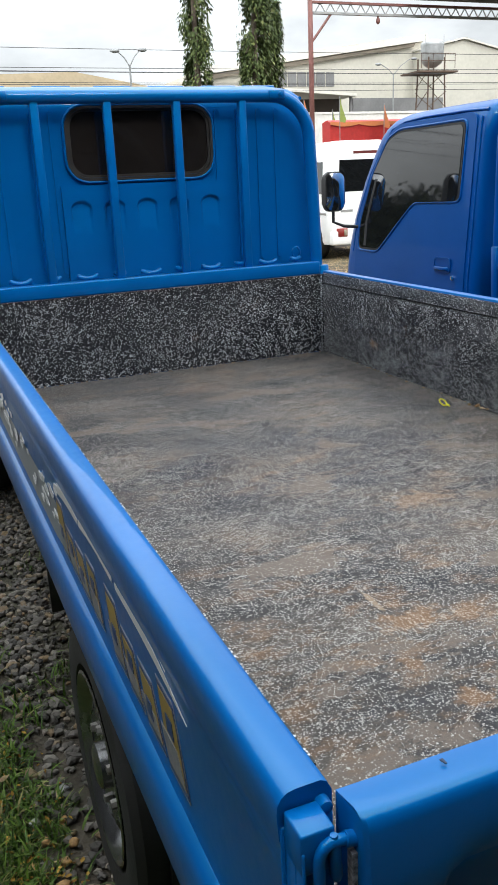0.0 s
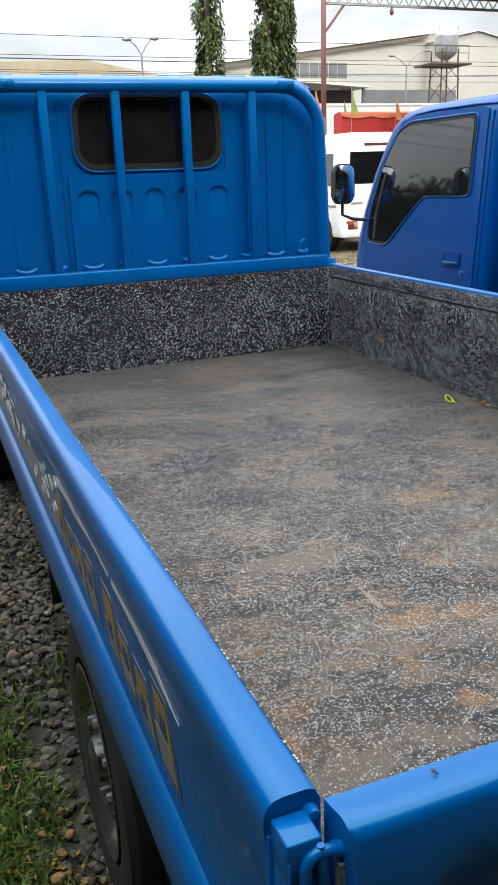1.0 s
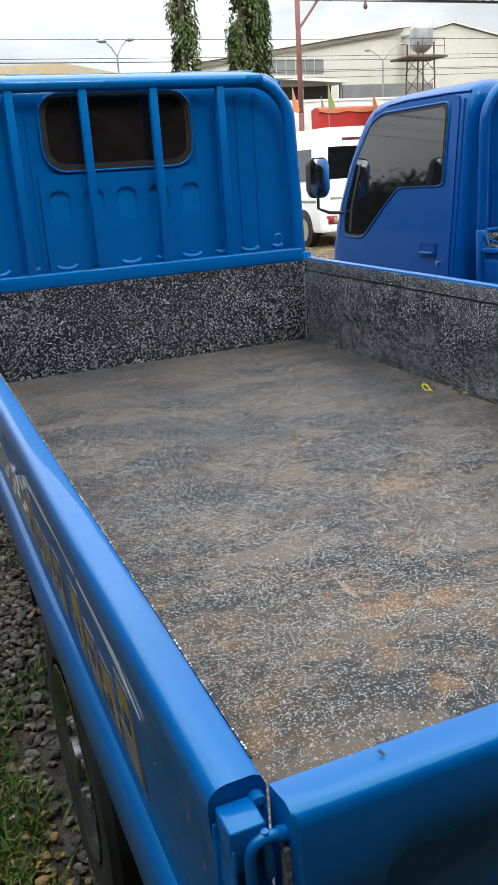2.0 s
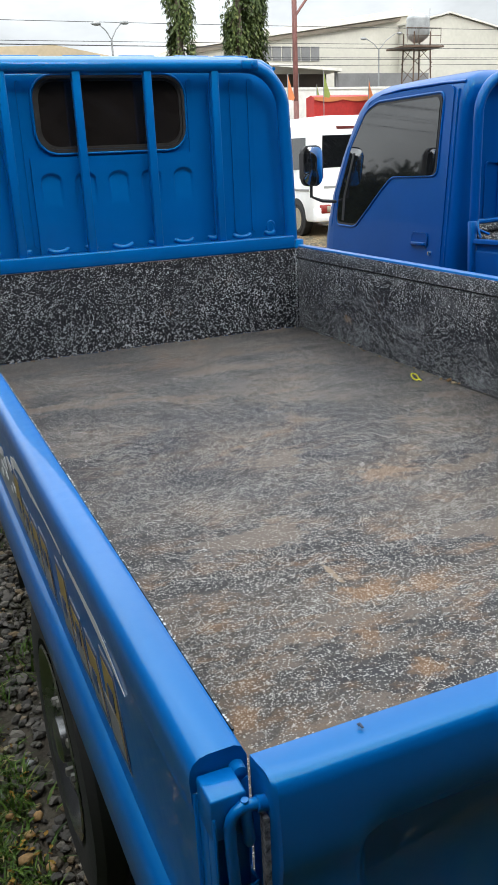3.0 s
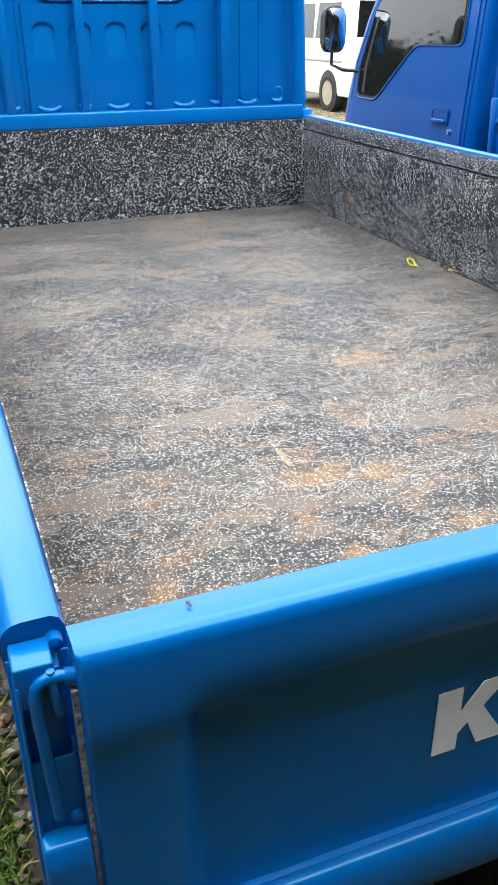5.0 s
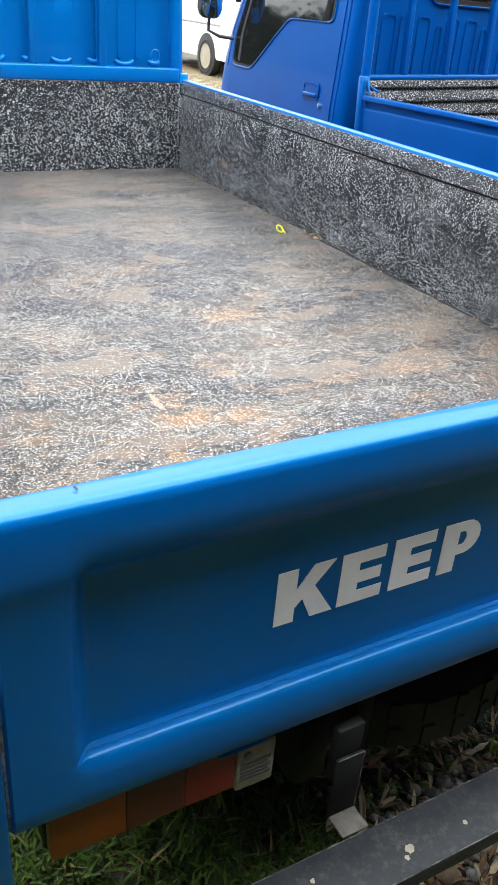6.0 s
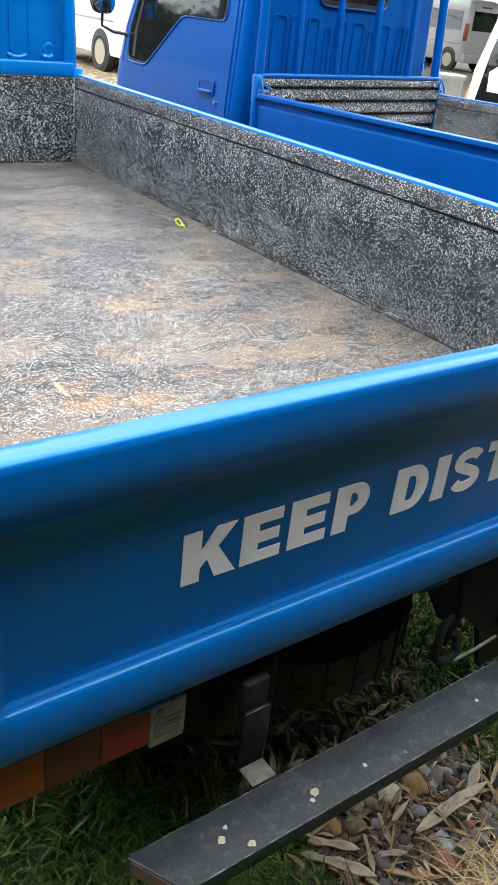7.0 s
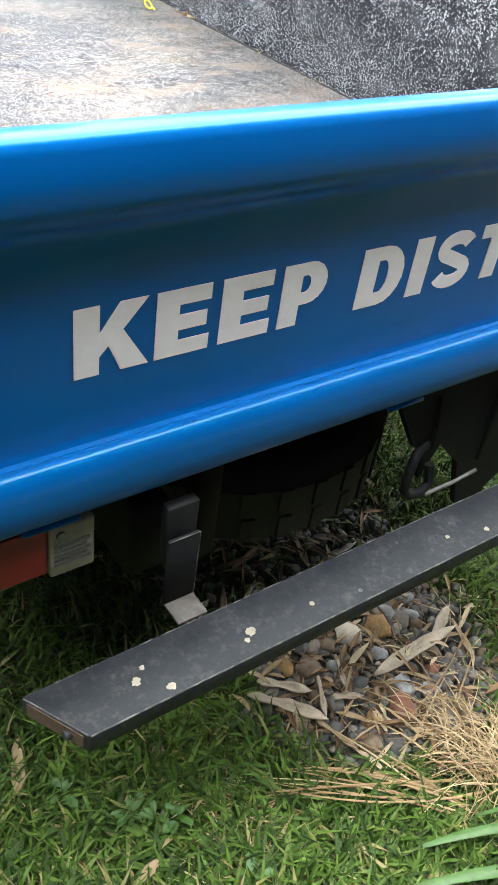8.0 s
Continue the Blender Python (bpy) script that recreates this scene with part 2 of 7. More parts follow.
M = {
    "blue": car_paint("blue_paint", (0.0003, 0.096, 0.350)),
    "blue_b": car_paint("deep_blue_paint", (0.0003, 0.053, 0.260), coat=0.36),
    "liner": liner("flecked_liner", "front"),
    "liner_side": liner("scuffed_sheeny_flecked_liner", "side"),
    "liner_floor": liner("trodden_liner", "floor"),
    "liner_lip": plain("pale_flecked_edge", (0.27, 0.265, 0.26), 0.7, var=0.75, scale=260.0, relief=0.4),
    "letter": plain("grey_vinyl", (0.90, 0.855, 0.85), 0.5, var=0.05, relief=0.02),
    "white_decal": plain("white_vinyl", (0.60, 0.61, 0.62), 0.4, var=0.1, relief=0.02),
    "grey_decal": plain("grey_decal", (0.20, 0.22, 0.24), 0.4, var=0.1, relief=0.02),
    "yellow_decal": plain("yellow_vinyl", (0.27, 0.185, 0.045), 0.4, var=0.1, relief=0.02),
    "black": plain("black_chassis_paint", (0.007, 0.007, 0.0075), 0.7, var=0.35, scale=14.0, relief=0.2),
    "rubber": plain("black_rubber", (0.016, 0.016, 0.017), 0.6, var=0.2, relief=0.1),
    "tyre": plain("dusty_tyre_rubber", (0.012, 0.012, 0.012), 0.8, var=0.35, scale=9.0, relief=0.3),
    "rim": plain("silver_rim", (0.22, 0.225, 0.23), 0.26, 0.9, var=0.2, relief=0.05),
    "dark_glass": glass_material("tinted_glass", (0.008, 0.009, 0.010), 0.01),
    "rear_glass": glass_material("brown_tinted_glass", (0.013, 0.0110, 0.0102), 0.03, 1.40),
    "seal": plain("greyed_window_rubber", (0.024, 0.023, 0.0225), 0.40, var=0.3, scale=20.0, relief=0.05),
    "bar": None,
    "zinc": plain("worn_zinc", (0.20, 0.19, 0.175), 0.5, 0.5, var=0.3, scale=20.0, relief=0.2),
    "worn_foot": plain("scuffed_steel", (0.085, 0.075, 0.064), 0.75, 0.0, var=0.45, scale=35.0, relief=0.3),
    "amber": plain("amber_lens", (0.30, 0.052, 0.006), 0.5, var=0.15),
    "dark_red": plain("dark_red_lens", (0.11, 0.011, 0.008), 0.5, var=0.15),
    "red_lens": plain("red_lens", (0.24, 0.017, 0.012), 0.5, var=0.15),
    "label": plain("aged_white_plastic", (0.30, 0.265, 0.195), 0.5, var=0.25, scale=30.0),
    "print": plain("grey_print", (0.10, 0.10, 0.10), 0.6, var=0.1, relief=0),
    "white_paint": car_paint("white_paint", (0.88, 0.88, 0.87), sheen=(1, 1, 1)),
    "silver_paint": car_paint("silver_paint", (0.30, 0.30, 0.29), sheen=(1, 1, 1)),
    "chrome": plain("chrome", (0.7, 0.7, 0.7), 0.12, 1.0, var=0.05, relief=0),
    "tape": plain("yellow_tape", (0.62, 0.60, 0.02), 0.4, var=0.05, relief=0),
    "ground": ground_material(),
    "stone": island_material("gravel_stone", (0.0, (0.050, 0.048, 0.047)), (0.35, (0.105, 0.099, 0.092)), (0.70, (0.175, 0.163, 0.146)), (0.82, (0.20, 0.150, 0.10)), (0.93, (0.13, 0.075, 0.042)), (1.0, (0.36, 0.33, 0.285))),
    "stone_dirty": island_material("dirty_gravel", (0.0, (0.035, 0.032, 0.028)), (0.4, (0.085, 0.078, 0.068)), (0.75, (0.165, 0.150, 0.128)), (0.90, (0.17, 0.115, 0.055)), (1.0, (0.27, 0.25, 0.21))),
    "grass": leaf_material("grass_blade", (0.0, (0.017, 0.038, 0.006)), (0.5, (0.054, 0.106, 0.014)), (0.87, (0.110, 0.182, 0.030)), (0.95, (0.17, 0.165, 0.052)), (1.0, (0.32, 0.26, 0.13))),
    "straw": leaf_material("dry_straw", (0.0, (0.20, 0.125, 0.060)), (0.5, (0.36, 0.255, 0.130)), (1.0, (0.50, 0.395, 0.235)), rough=0.6),
    "dry_leaf": leaf_material("dry_leaf", (0.0, (0.20, 0.12, 0.06)), (0.5, (0.34, 0.24, 0.14)), (1.0, (0.46, 0.36, 0.24)), rough=0.7),
    "yellow_leaf": leaf_material("yellowed_leaf", (0.0, (0.16, 0.075, 0.015)), (0.5, (0.33, 0.19, 0.035)), (1.0, (0.46, 0.31, 0.07)), rough=0.6),
    "litter": leaf_material("leaf_litter", (0.0, (0.10, 0.055, 0.028)), (0.4, (0.24, 0.15, 0.08)), (0.75, (0.40, 0.30, 0.18)), (1.0, (0.55, 0.45, 0.30)), rough=0.7),
    "leaf": leaf_material("tree_leaf", (0.0, (0.018, 0.028, 0.012)), (0.5, (0.034, 0.048, 0.020)), (0.85, (0.060, 0.078, 0.030)), (1.0, (0.10, 0.11, 0.04))),
    "column_leaf": leaf_material("column_tree_leaf", (0.0, (0.045, 0.070, 0.022)), (0.5, (0.085, 0.120, 0.038)), (0.88, (0.135, 0.175, 0.055)), (1.0, (0.22, 0.24, 0.08))),
    # near-black leaves for the two added belts that block sky light
    "hedge_leaf": leaf_material("dark_light_blocker_leaf", (0.0, (0.014, 0.016, 0.019)), (0.6, (0.031, 0.035, 0.042)), (1.0, (0.072, 0.079, 0.090)), rough=0.8),
    "bark": plain("bark", (0.13, 0.10, 0.075), 0.9, var=0.4, scale=8.0, grain=30.0, relief=0.6),
    "cream_wall": plain("cream_render", (0.60, 0.575, 0.50), 0.85, var=0.10, scale=0.4, grain=4.0),
    "white_wall": plain("whitewashed_wall", (0.80, 0.77, 0.72), 0.85, var=0.14, scale=0.7, grain=5.0),
    "roof_sheet": plain("faded_roof_sheet", (0.74, 0.71, 0.64), 0.6, var=0.12, scale=0.5, grain=6.0),
    "roof_grey": plain("grey_roof_sheet", (0.20, 0.20, 0.20), 0.65, var=0.15, scale=0.8, grain=6.0),
    "roof_dark": plain("brown_roof_and_shed_shade", (0.06, 0.045, 0.035), 0.7, var=0.2, scale=0.8, grain=6.0),
    # brown that stands in for the shade below the eave
    "shadow_gap": plain("eave_shade_brown", (0.20, 0.17, 0.13), 0.8, var=0.2, scale=1.0),
    "galv": plain("galvanised_steel", (0.42, 0.43, 0.43), 0.45, 0.5, var=0.2, scale=3.0),
    "lamp_grey": plain("lamp_post_grey", (0.30, 0.31, 0.31), 0.5, 0.3, var=0.15),
    "rust_red": plain("rust_red_primer", (0.24, 0.10, 0.085), 0.6, var=0.25, scale=4.0),
    "truss": plain("grey_truss_paint", (0.36, 0.36, 0.35), 0.6, var=0.2, scale=4.0),
    "red_cloth": plain("red_tarpaulin", (0.52, 0.035, 0.030), 0.6, var=0.15, scale=1.5, grain=12.0),
    "orange_cloth": plain("orange_cloth", (0.72, 0.24, 0.09), 0.7, var=0.1, scale=3.0),
    "green_cloth": plain("green_cloth", (0.28, 0.34, 0.08), 0.7, var=0.1, scale=3.0),
    "navy_chip": plain("scratched_primer", (0.010, 0.030, 0.075), 0.6, var=0.2, relief=0),
    "cable": plain("black_cable", (0.03, 0.03, 0.03), 0.6, var=0.1, relief=0),
    "bucket": plain("grey_plastic", (0.20, 0.205, 0.21), 0.5, var=0.1),
    "cone": plain("orange_plastic", (0.60, 0.125, 0.014), 0.5, var=0.1),
    "stone_grey": plain("grey_stone", (0.27, 0.27, 0.27), 0.8, var=0.3, scale=40.0, grain=200.0, relief=0.3),
    "stone_ochre": plain("ochre_stone", (0.29, 0.175, 0.07), 0.8, var=0.35, scale=40.0, grain=200.0, relief=0.3),
    "stone_brown": plain("brown_stone", (0.17, 0.12, 0.08), 0.8, var=0.35, scale=40.0, grain=200.0, relief=0.3),
    "stone_pale": plain("pale_stone", (0.58, 0.52, 0.42), 0.8, var=0.15, scale=40.0, grain=200.0, relief=0.3),
    "stone_red": plain("rust_red_stone", (0.20, 0.085, 0.05), 0.8, var=0.35, scale=40.0, grain=200.0, relief=0.3),
    "olive_decal": plain("silver_grey_vinyl", (0.19, 0.195, 0.20), 0.4, var=0.3, scale=14.0, relief=0.02),
    "navy_decal": plain("navy_vinyl", (0.004, 0.035, 0.13), 0.4, var=0.1, relief=0.02),
    "pale_leaf": plain("pale_dry_leaf", (0.40, 0.33, 0.24), 0.7, var=0.25, scale=30.0, grain=150.0, relief=0.3),
    "broad_leaf": plain("fresh_grass_leaf", (0.055, 0.122, 0.024), 0.5, var=0.2, scale=20.0, grain=120.0, relief=0.2),
    "rust_brown": plain("rusty_steel", (0.13, 0.085, 0.06), 0.7, 0.2, var=0.3, scale=3.0),
    "tan_roof": plain("tan_roof_tiles", (0.52, 0.42, 0.28), 0.8, var=0.15, scale=0.5, grain=5.0),
}


def bar_material():
    m, n, l, p = material("worn_grey_black_paint")
    v = coords(n, l)
    a, b = noise_tex(n, l, v, 16.0, 8.0, 0.75), noise_tex(n, l, v, 75.0, 5.0, 0.75)
    body = ramp(n, l, a, (0.32, (0.008, 0.010, 0.013)), (0.56, (0.017, 0.019, 0.022)), (0.74, (0.038, 0.040, 0.043)))
    dust = math_node(n, l, "MULTIPLY", ramp(n, l, b, (0.50, 0.0), (0.72, 0.26)), ramp(n, l, a, (0.42, 0.25), (0.62, 1.0)))
    l.new(mix(n, l, dust, body, (0.20, 0.18, 0.155)), p.inputs["Base Color"])
    l.new(ramp(n, l, a, (0.3, 0.38), (0.7, 0.7)), p.inputs["Roughness"])
    p.inputs["Specular IOR Level"].default_value = 0.24
    bump(n, l, p, mix(n, l, 0.5, a, b), 0.45, 0.004)
    return m


M["bar"] = bar_material()


def worn_edge_material():
    m, n, l, p = material("edge_worn_to_steel")
    v = coords(n, l)
    a = noise_tex(n, l, v, 38.0, 6.0, 0.7)
    l.new(ramp(n, l, a, (0.44, (0.025, 0.027, 0.030)), (0.58, (0.12, 0.115, 0.11)), (0.74, (0.27, 0.26, 0.245))), p.inputs["Base Color"])
    p.inputs["Roughness"].default_value = 0.5
    return m


M["worn_edge"] = worn_edge_material()
M["black"].node_tree.nodes["Principled BSDF"].inputs["Specular IOR Level"].default_value = 0.2


# ---------------------------------------------------------------- mesh helpers
def part(name, bm, mat, parent=None, label="", smooth=48.0):
    """Links a bmesh as one mesh object under a thing or part."""
    bmesh.ops.recalc_face_normals(bm, faces=bm.faces[:])
    me = bpy.data.meshes.new(name)
    if smooth:
        lim = radians(smooth)
        for f in bm.faces:
            f.smooth = True
        for e in bm.edges:
            if len(e.link_faces) == 2:
                e.smooth = e.calc_face_angle(0.0) < lim
    bm.to_mesh(me)
    bm.free()
    me.materials.append(M[mat] if isinstance(mat, str) else mat)
    ob = new(name, me)
    if parent is not None:
        ob.parent = parent
    if label:
        tagged(ob, label)
    return ob


def thing(name, at=(0, 0, 0), label="", category="", group="", kind=""):
    ob = new(name)
    ob.location = at
    ob.empty_display_size = 0.1
    return tagged(ob, label, category, group, kind)


def box(bm, x0, x1, y0, y1, z0, z1, bevel=0.0, seg=1):
    vs = [bm.verts.new((x, y, z)) for x in (x0, x1) for y in (y0, y1) for z in (z0, z1)]
    fs = [bm.faces.new([vs[k] for k in q]) for q in ((0, 1, 3, 2), (4, 6, 7, 5), (0, 4, 5, 1), (2, 3, 7, 6), (0, 2, 6, 4), (1, 5, 7, 3))]
    if bevel:
        es = list({e for f in fs for e in f.edges})
        bmesh.ops.bevel(bm, geom=es, offset=bevel, segments=seg, affect="EDGES", profile=0.5)
    return bm


def boxes(*specs, bevel=0.0, seg=1):
    bm = bmesh.new()
    for s in specs:
        box(bm, *s, bevel=bevel, seg=seg)
    return bm


def prism(bm, pts, axis, a, b, close=True):
    """A closed outline of two coordinates drawn out along an axis from a to b."""
    def place(u, v, w):
        return {"x": (w, u, v), "y": (u, w, v), "z": (u, v, w)}[axis]
    A = [bm.verts.new(place(u, v, a)) for u, v in pts]
    B = [bm.verts.new(place(u, v, b)) for u, v in pts]
    k = len(pts)
    for i in range(k):
        bm.faces.new((A[i], A[(i + 1) % k], B[(i + 1) % k], B[i]))
    if close:
        bm.faces.new(A)
        bm.faces.new(B[::-1])
    return bm


def tube(bm, pts, r, seg=8, closed=False):
    """A round bar along points; r is one radius or one a point."""
    pts = [Vector(p) for p in pts]
    rs = r if isinstance(r, (list, tuple)) else [r] * len(pts)
    rings, ref = [], None
    for i, p in enumerate(pts):
        a = pts[i - 1] if i or closed else p
        b = pts[(i + 1) % len(pts)] if i + 1 < len(pts) or closed else p
        d = (b - a).normalized()
        if ref is None:
            ref = d.orthogonal().normalized()
        ref = (ref - d * ref.dot(d)).normalized()
        side = d.cross(ref)
        rings.append([bm.verts.new(p + (ref * math.cos(2 * math.pi * k / seg) + side * math.sin(2 * math.pi * k / seg)) * rs[i]) for k in range(seg)])
    for i in range(len(rings) - (0 if closed else 1)):
        A, B = rings[i], rings[(i + 1) % len(rings)]
        for k in range(seg):
            bm.faces.new((A[k], A[(k + 1) % seg], B[(k + 1) % seg], B[k]))
    if not closed:
        bm.faces.new(rings[0][::-1])
        bm.faces.new(rings[-1])
    return bm


def lathe(bm, prof, centre, axis="x", seg=32, closed=False, caps=(0, -1)):
    """Turns a profile of (radius, along) about an axis through centre."""
    c = Vector(centre)
    rings = []
    for r, w in prof:
        ring = []
        for k in range(seg):
            u, v = r * math.cos(2 * math.pi * k / seg), r * math.sin(2 * math.pi * k / seg)
            ring.append(bm.verts.new(c + Vector({"x": (w, u, v), "y": (u, w, v), "z": (u, v, w)}[axis])))
        rings.append(ring)
    for i in range(len(rings) - (0 if closed else 1)):
        A, B = rings[i], rings[(i + 1) % len(rings)]
        for k in range(seg):
            bm.faces.new((A[k], A[(k + 1) % seg], B[(k + 1) % seg], B[k]))
    if not closed:
        for k in caps:
            bm.faces.new(rings[k])
    return bm


def rounded(u0, u1, v0, v1, r, seg=5):
    """A rounded rectangle's outline."""
    out = []
    for cu, cv, a0 in ((u1 - r, v1 - r, 0), (u0 + r, v1 - r, 90), (u0 + r, v0 + r, 180), (u1 - r, v0 + r, 270)):
        for k in range(seg + 1):
            a = radians(a0 + 90 * k / seg)
            out.append((cu + r * math.cos(a), cv + r * math.sin(a)))
    return out


def ring_prism(bm, outer, inner, axis, a, b):
    """A flat frame between two outlines of the same count."""
    def place(p, w):
        u, v = p
        return {"x": (w, u, v), "y": (u, w, v), "z": (u, v, w)}[axis]
    k = len(outer)
    oa, ob = [bm.verts.new(place(p, a)) for p in outer], [bm.verts.new(place(p, b)) for p in outer]
    ia, ib = [bm.verts.new(place(p, a)) for p in inner], [bm.verts.new(place(p, b)) for p in inner]
    for i in range(k):
        j = (i + 1) % k
        for q in ((oa[i], oa[j], ob[j], ob[i]), (ia[i], ib[i], ib[j], ia[j]), (oa[i], ia[i], ia[j], oa[j]), (ob[i], ob[j], ib[j], ib[i])):
            bm.faces.new(q)
    return bm


def raw(name, verts, faces, mat, smooth=True):
    me = bpy.data.meshes.new(name)
    me.from_pydata(verts, [], faces)
    if smooth:
        me.polygons.foreach_set("use_smooth", [True] * len(faces))
    me.materials.append(M[mat])
    me.update()
    return new(name, me)


# ---------------------------------------------------------------- ground
def build_ground():
    """One sheet, fine near the trucks and coarse out to the horizon."""
    xs = sorted({*np.round(np.arange(-3.0, 6.01, 0.15), 3), *np.round(np.arange(-30, 61, 3.0), 3), -4000.0, -600.0, -120.0, 120.0, 600.0, 4000.0})
    ys = sorted({*np.round(np.arange(-2.0, 6.01, 0.15), 3), *np.round(np.arange(-30, 91, 3.0), 3), -4000.0, -600.0, -120.0, 150.0, 600.0, 4000.0})
    verts = []
    for y in ys:
        for x in xs:
            near = max(0.0, 1.0 - max(abs(x - 1) - 4, abs(y - 1.5) - 3.5, 0.0) / 3)
            verts.append((float(x), float(y), near * (0.012 * noise.noise((x * 1.7, y * 1.7, 3)) + 0.006 * noise.noise((x * 6, y * 6, 8))) - 0.005))
    w = len(xs)
    faces = [(j * w + i, j * w + i + 1, (j + 1) * w + i + 1, (j + 1) * w + i) for j in range(len(ys) - 1) for i in range(w - 1)]
    return tagged(raw("ground", verts, faces, "ground"), "trodden earth lot with gravel and patchy grass", "ground", kind="structure")


build_ground()

# ---------------------------------------------------------------- trucks
CX, DECK = 0.79, 0.66


def plain_profile(top):
    """A flatter drop side with a folded lip along its top."""
    return [(0.0, top - 0.012), (-0.004, top - 0.003), (-0.010, top), (-0.030, top), (-0.036, top - 0.004), (-0.038, top - 0.010), (-0.038, top - 0.022), (-0.032, top - 0.027), (-0.014, top - 0.031), (-0.010, top - 0.046), (-0.010, top - 0.062), (-0.019, top - 0.070), (-0.021, top - 0.078), (-0.020, top - 0.140),
            (-0.018, 0.095), (-0.021, 0.078), (-0.030, 0.066), (-0.036, 0.055), (-0.037, 0.020), (-0.035, -0.030), (-0.030, -0.042), (-0.010, -0.044), (0.0, -0.040)]


def wall_profile(top, sign):
    """Cross-section of a drop side: (across, height), outward is negative, inner face at 0."""
    return [(0.0, top - 0.012), (-0.004, top - 0.003), (-0.010, top), (-0.0310, top - 0.0003), (-0.0380, top - 0.0018), (-0.0432, top - 0.0058), (-0.0462, top - 0.0118), (-0.0472, top - 0.020), (-0.046, top - 0.042), (-0.041, top - 0.070), (-0.033, top - 0.095), (-0.025, top - 0.115),
            (-0.020, top - 0.140), (-0.018, 0.086), (-0.0195, 0.0775), (-0.027, 0.0735), (-0.0325, 0.067), (-0.0362, 0.055), (-0.037, 0.020), (-0.035, -0.030), (-0.030, -0.042), (-0.010, -0.044), (0.0, -0.040)]


def side_wall(truck, sign, top, y0, y1, paint, name, main):
    x = -0.040 if sign < 0 else 1.62
    bm = bmesh.new()
    prism(bm, [(x - sign * u, z) for u, z in (wall_profile(top, sign) if main else plain_profile(top))], "y", y0, y1)
    wall = part("side_wall", bm, paint, truck, name, 34)
    e0, e1 = sorted((x + sign * 0.0005, x + sign * 0.0455))
    bm = boxes((e0, e1, y0 - 0.003, y0 - 0.0002, -0.030, top - 0.030), bevel=0.001)
    part("end_plate", bm, paint, wall)
    # liner sheet on the inner face: lower field, crease, upper strip
    bm = bmesh.new()
    s = -sign
    zc = top - 0.062
    bulge = 0.009 if sign > 0 else 0.0025
    prism(bm, [(x, 0.0006), (x + s * 0.006, 0.0006), (x + s * bulge, zc - 0.0052), (x + s * 0.0015, zc - 0.0024), (x, zc - 0.0024)], "y", y0 + 0.03, y1 - 0.012)
    part("liner_sheet", bm, "liner_side", wall, "black liner sheet flecked with white")
    part("crease", boxes((*sorted((x, x + s * 0.0012)), y0 + 0.03, y1 - 0.012, zc - 0.0022, zc + 0.0022)), "rubber", wall)
    bm = bmesh.new()
    prism(bm, [(x, zc + 0.0024), (x + s * 0.0015, zc + 0.0024), (x + s * bulge, zc + 0.0052), (x + s * bulge * 0.67, top - 0.020), (x + s * 0.002, top - 0.010), (x, top - 0.010)], "y", y0 + 0.03, y1 - 0.012)
    part("liner_strip", bm, "liner_side", wall)
    return wall


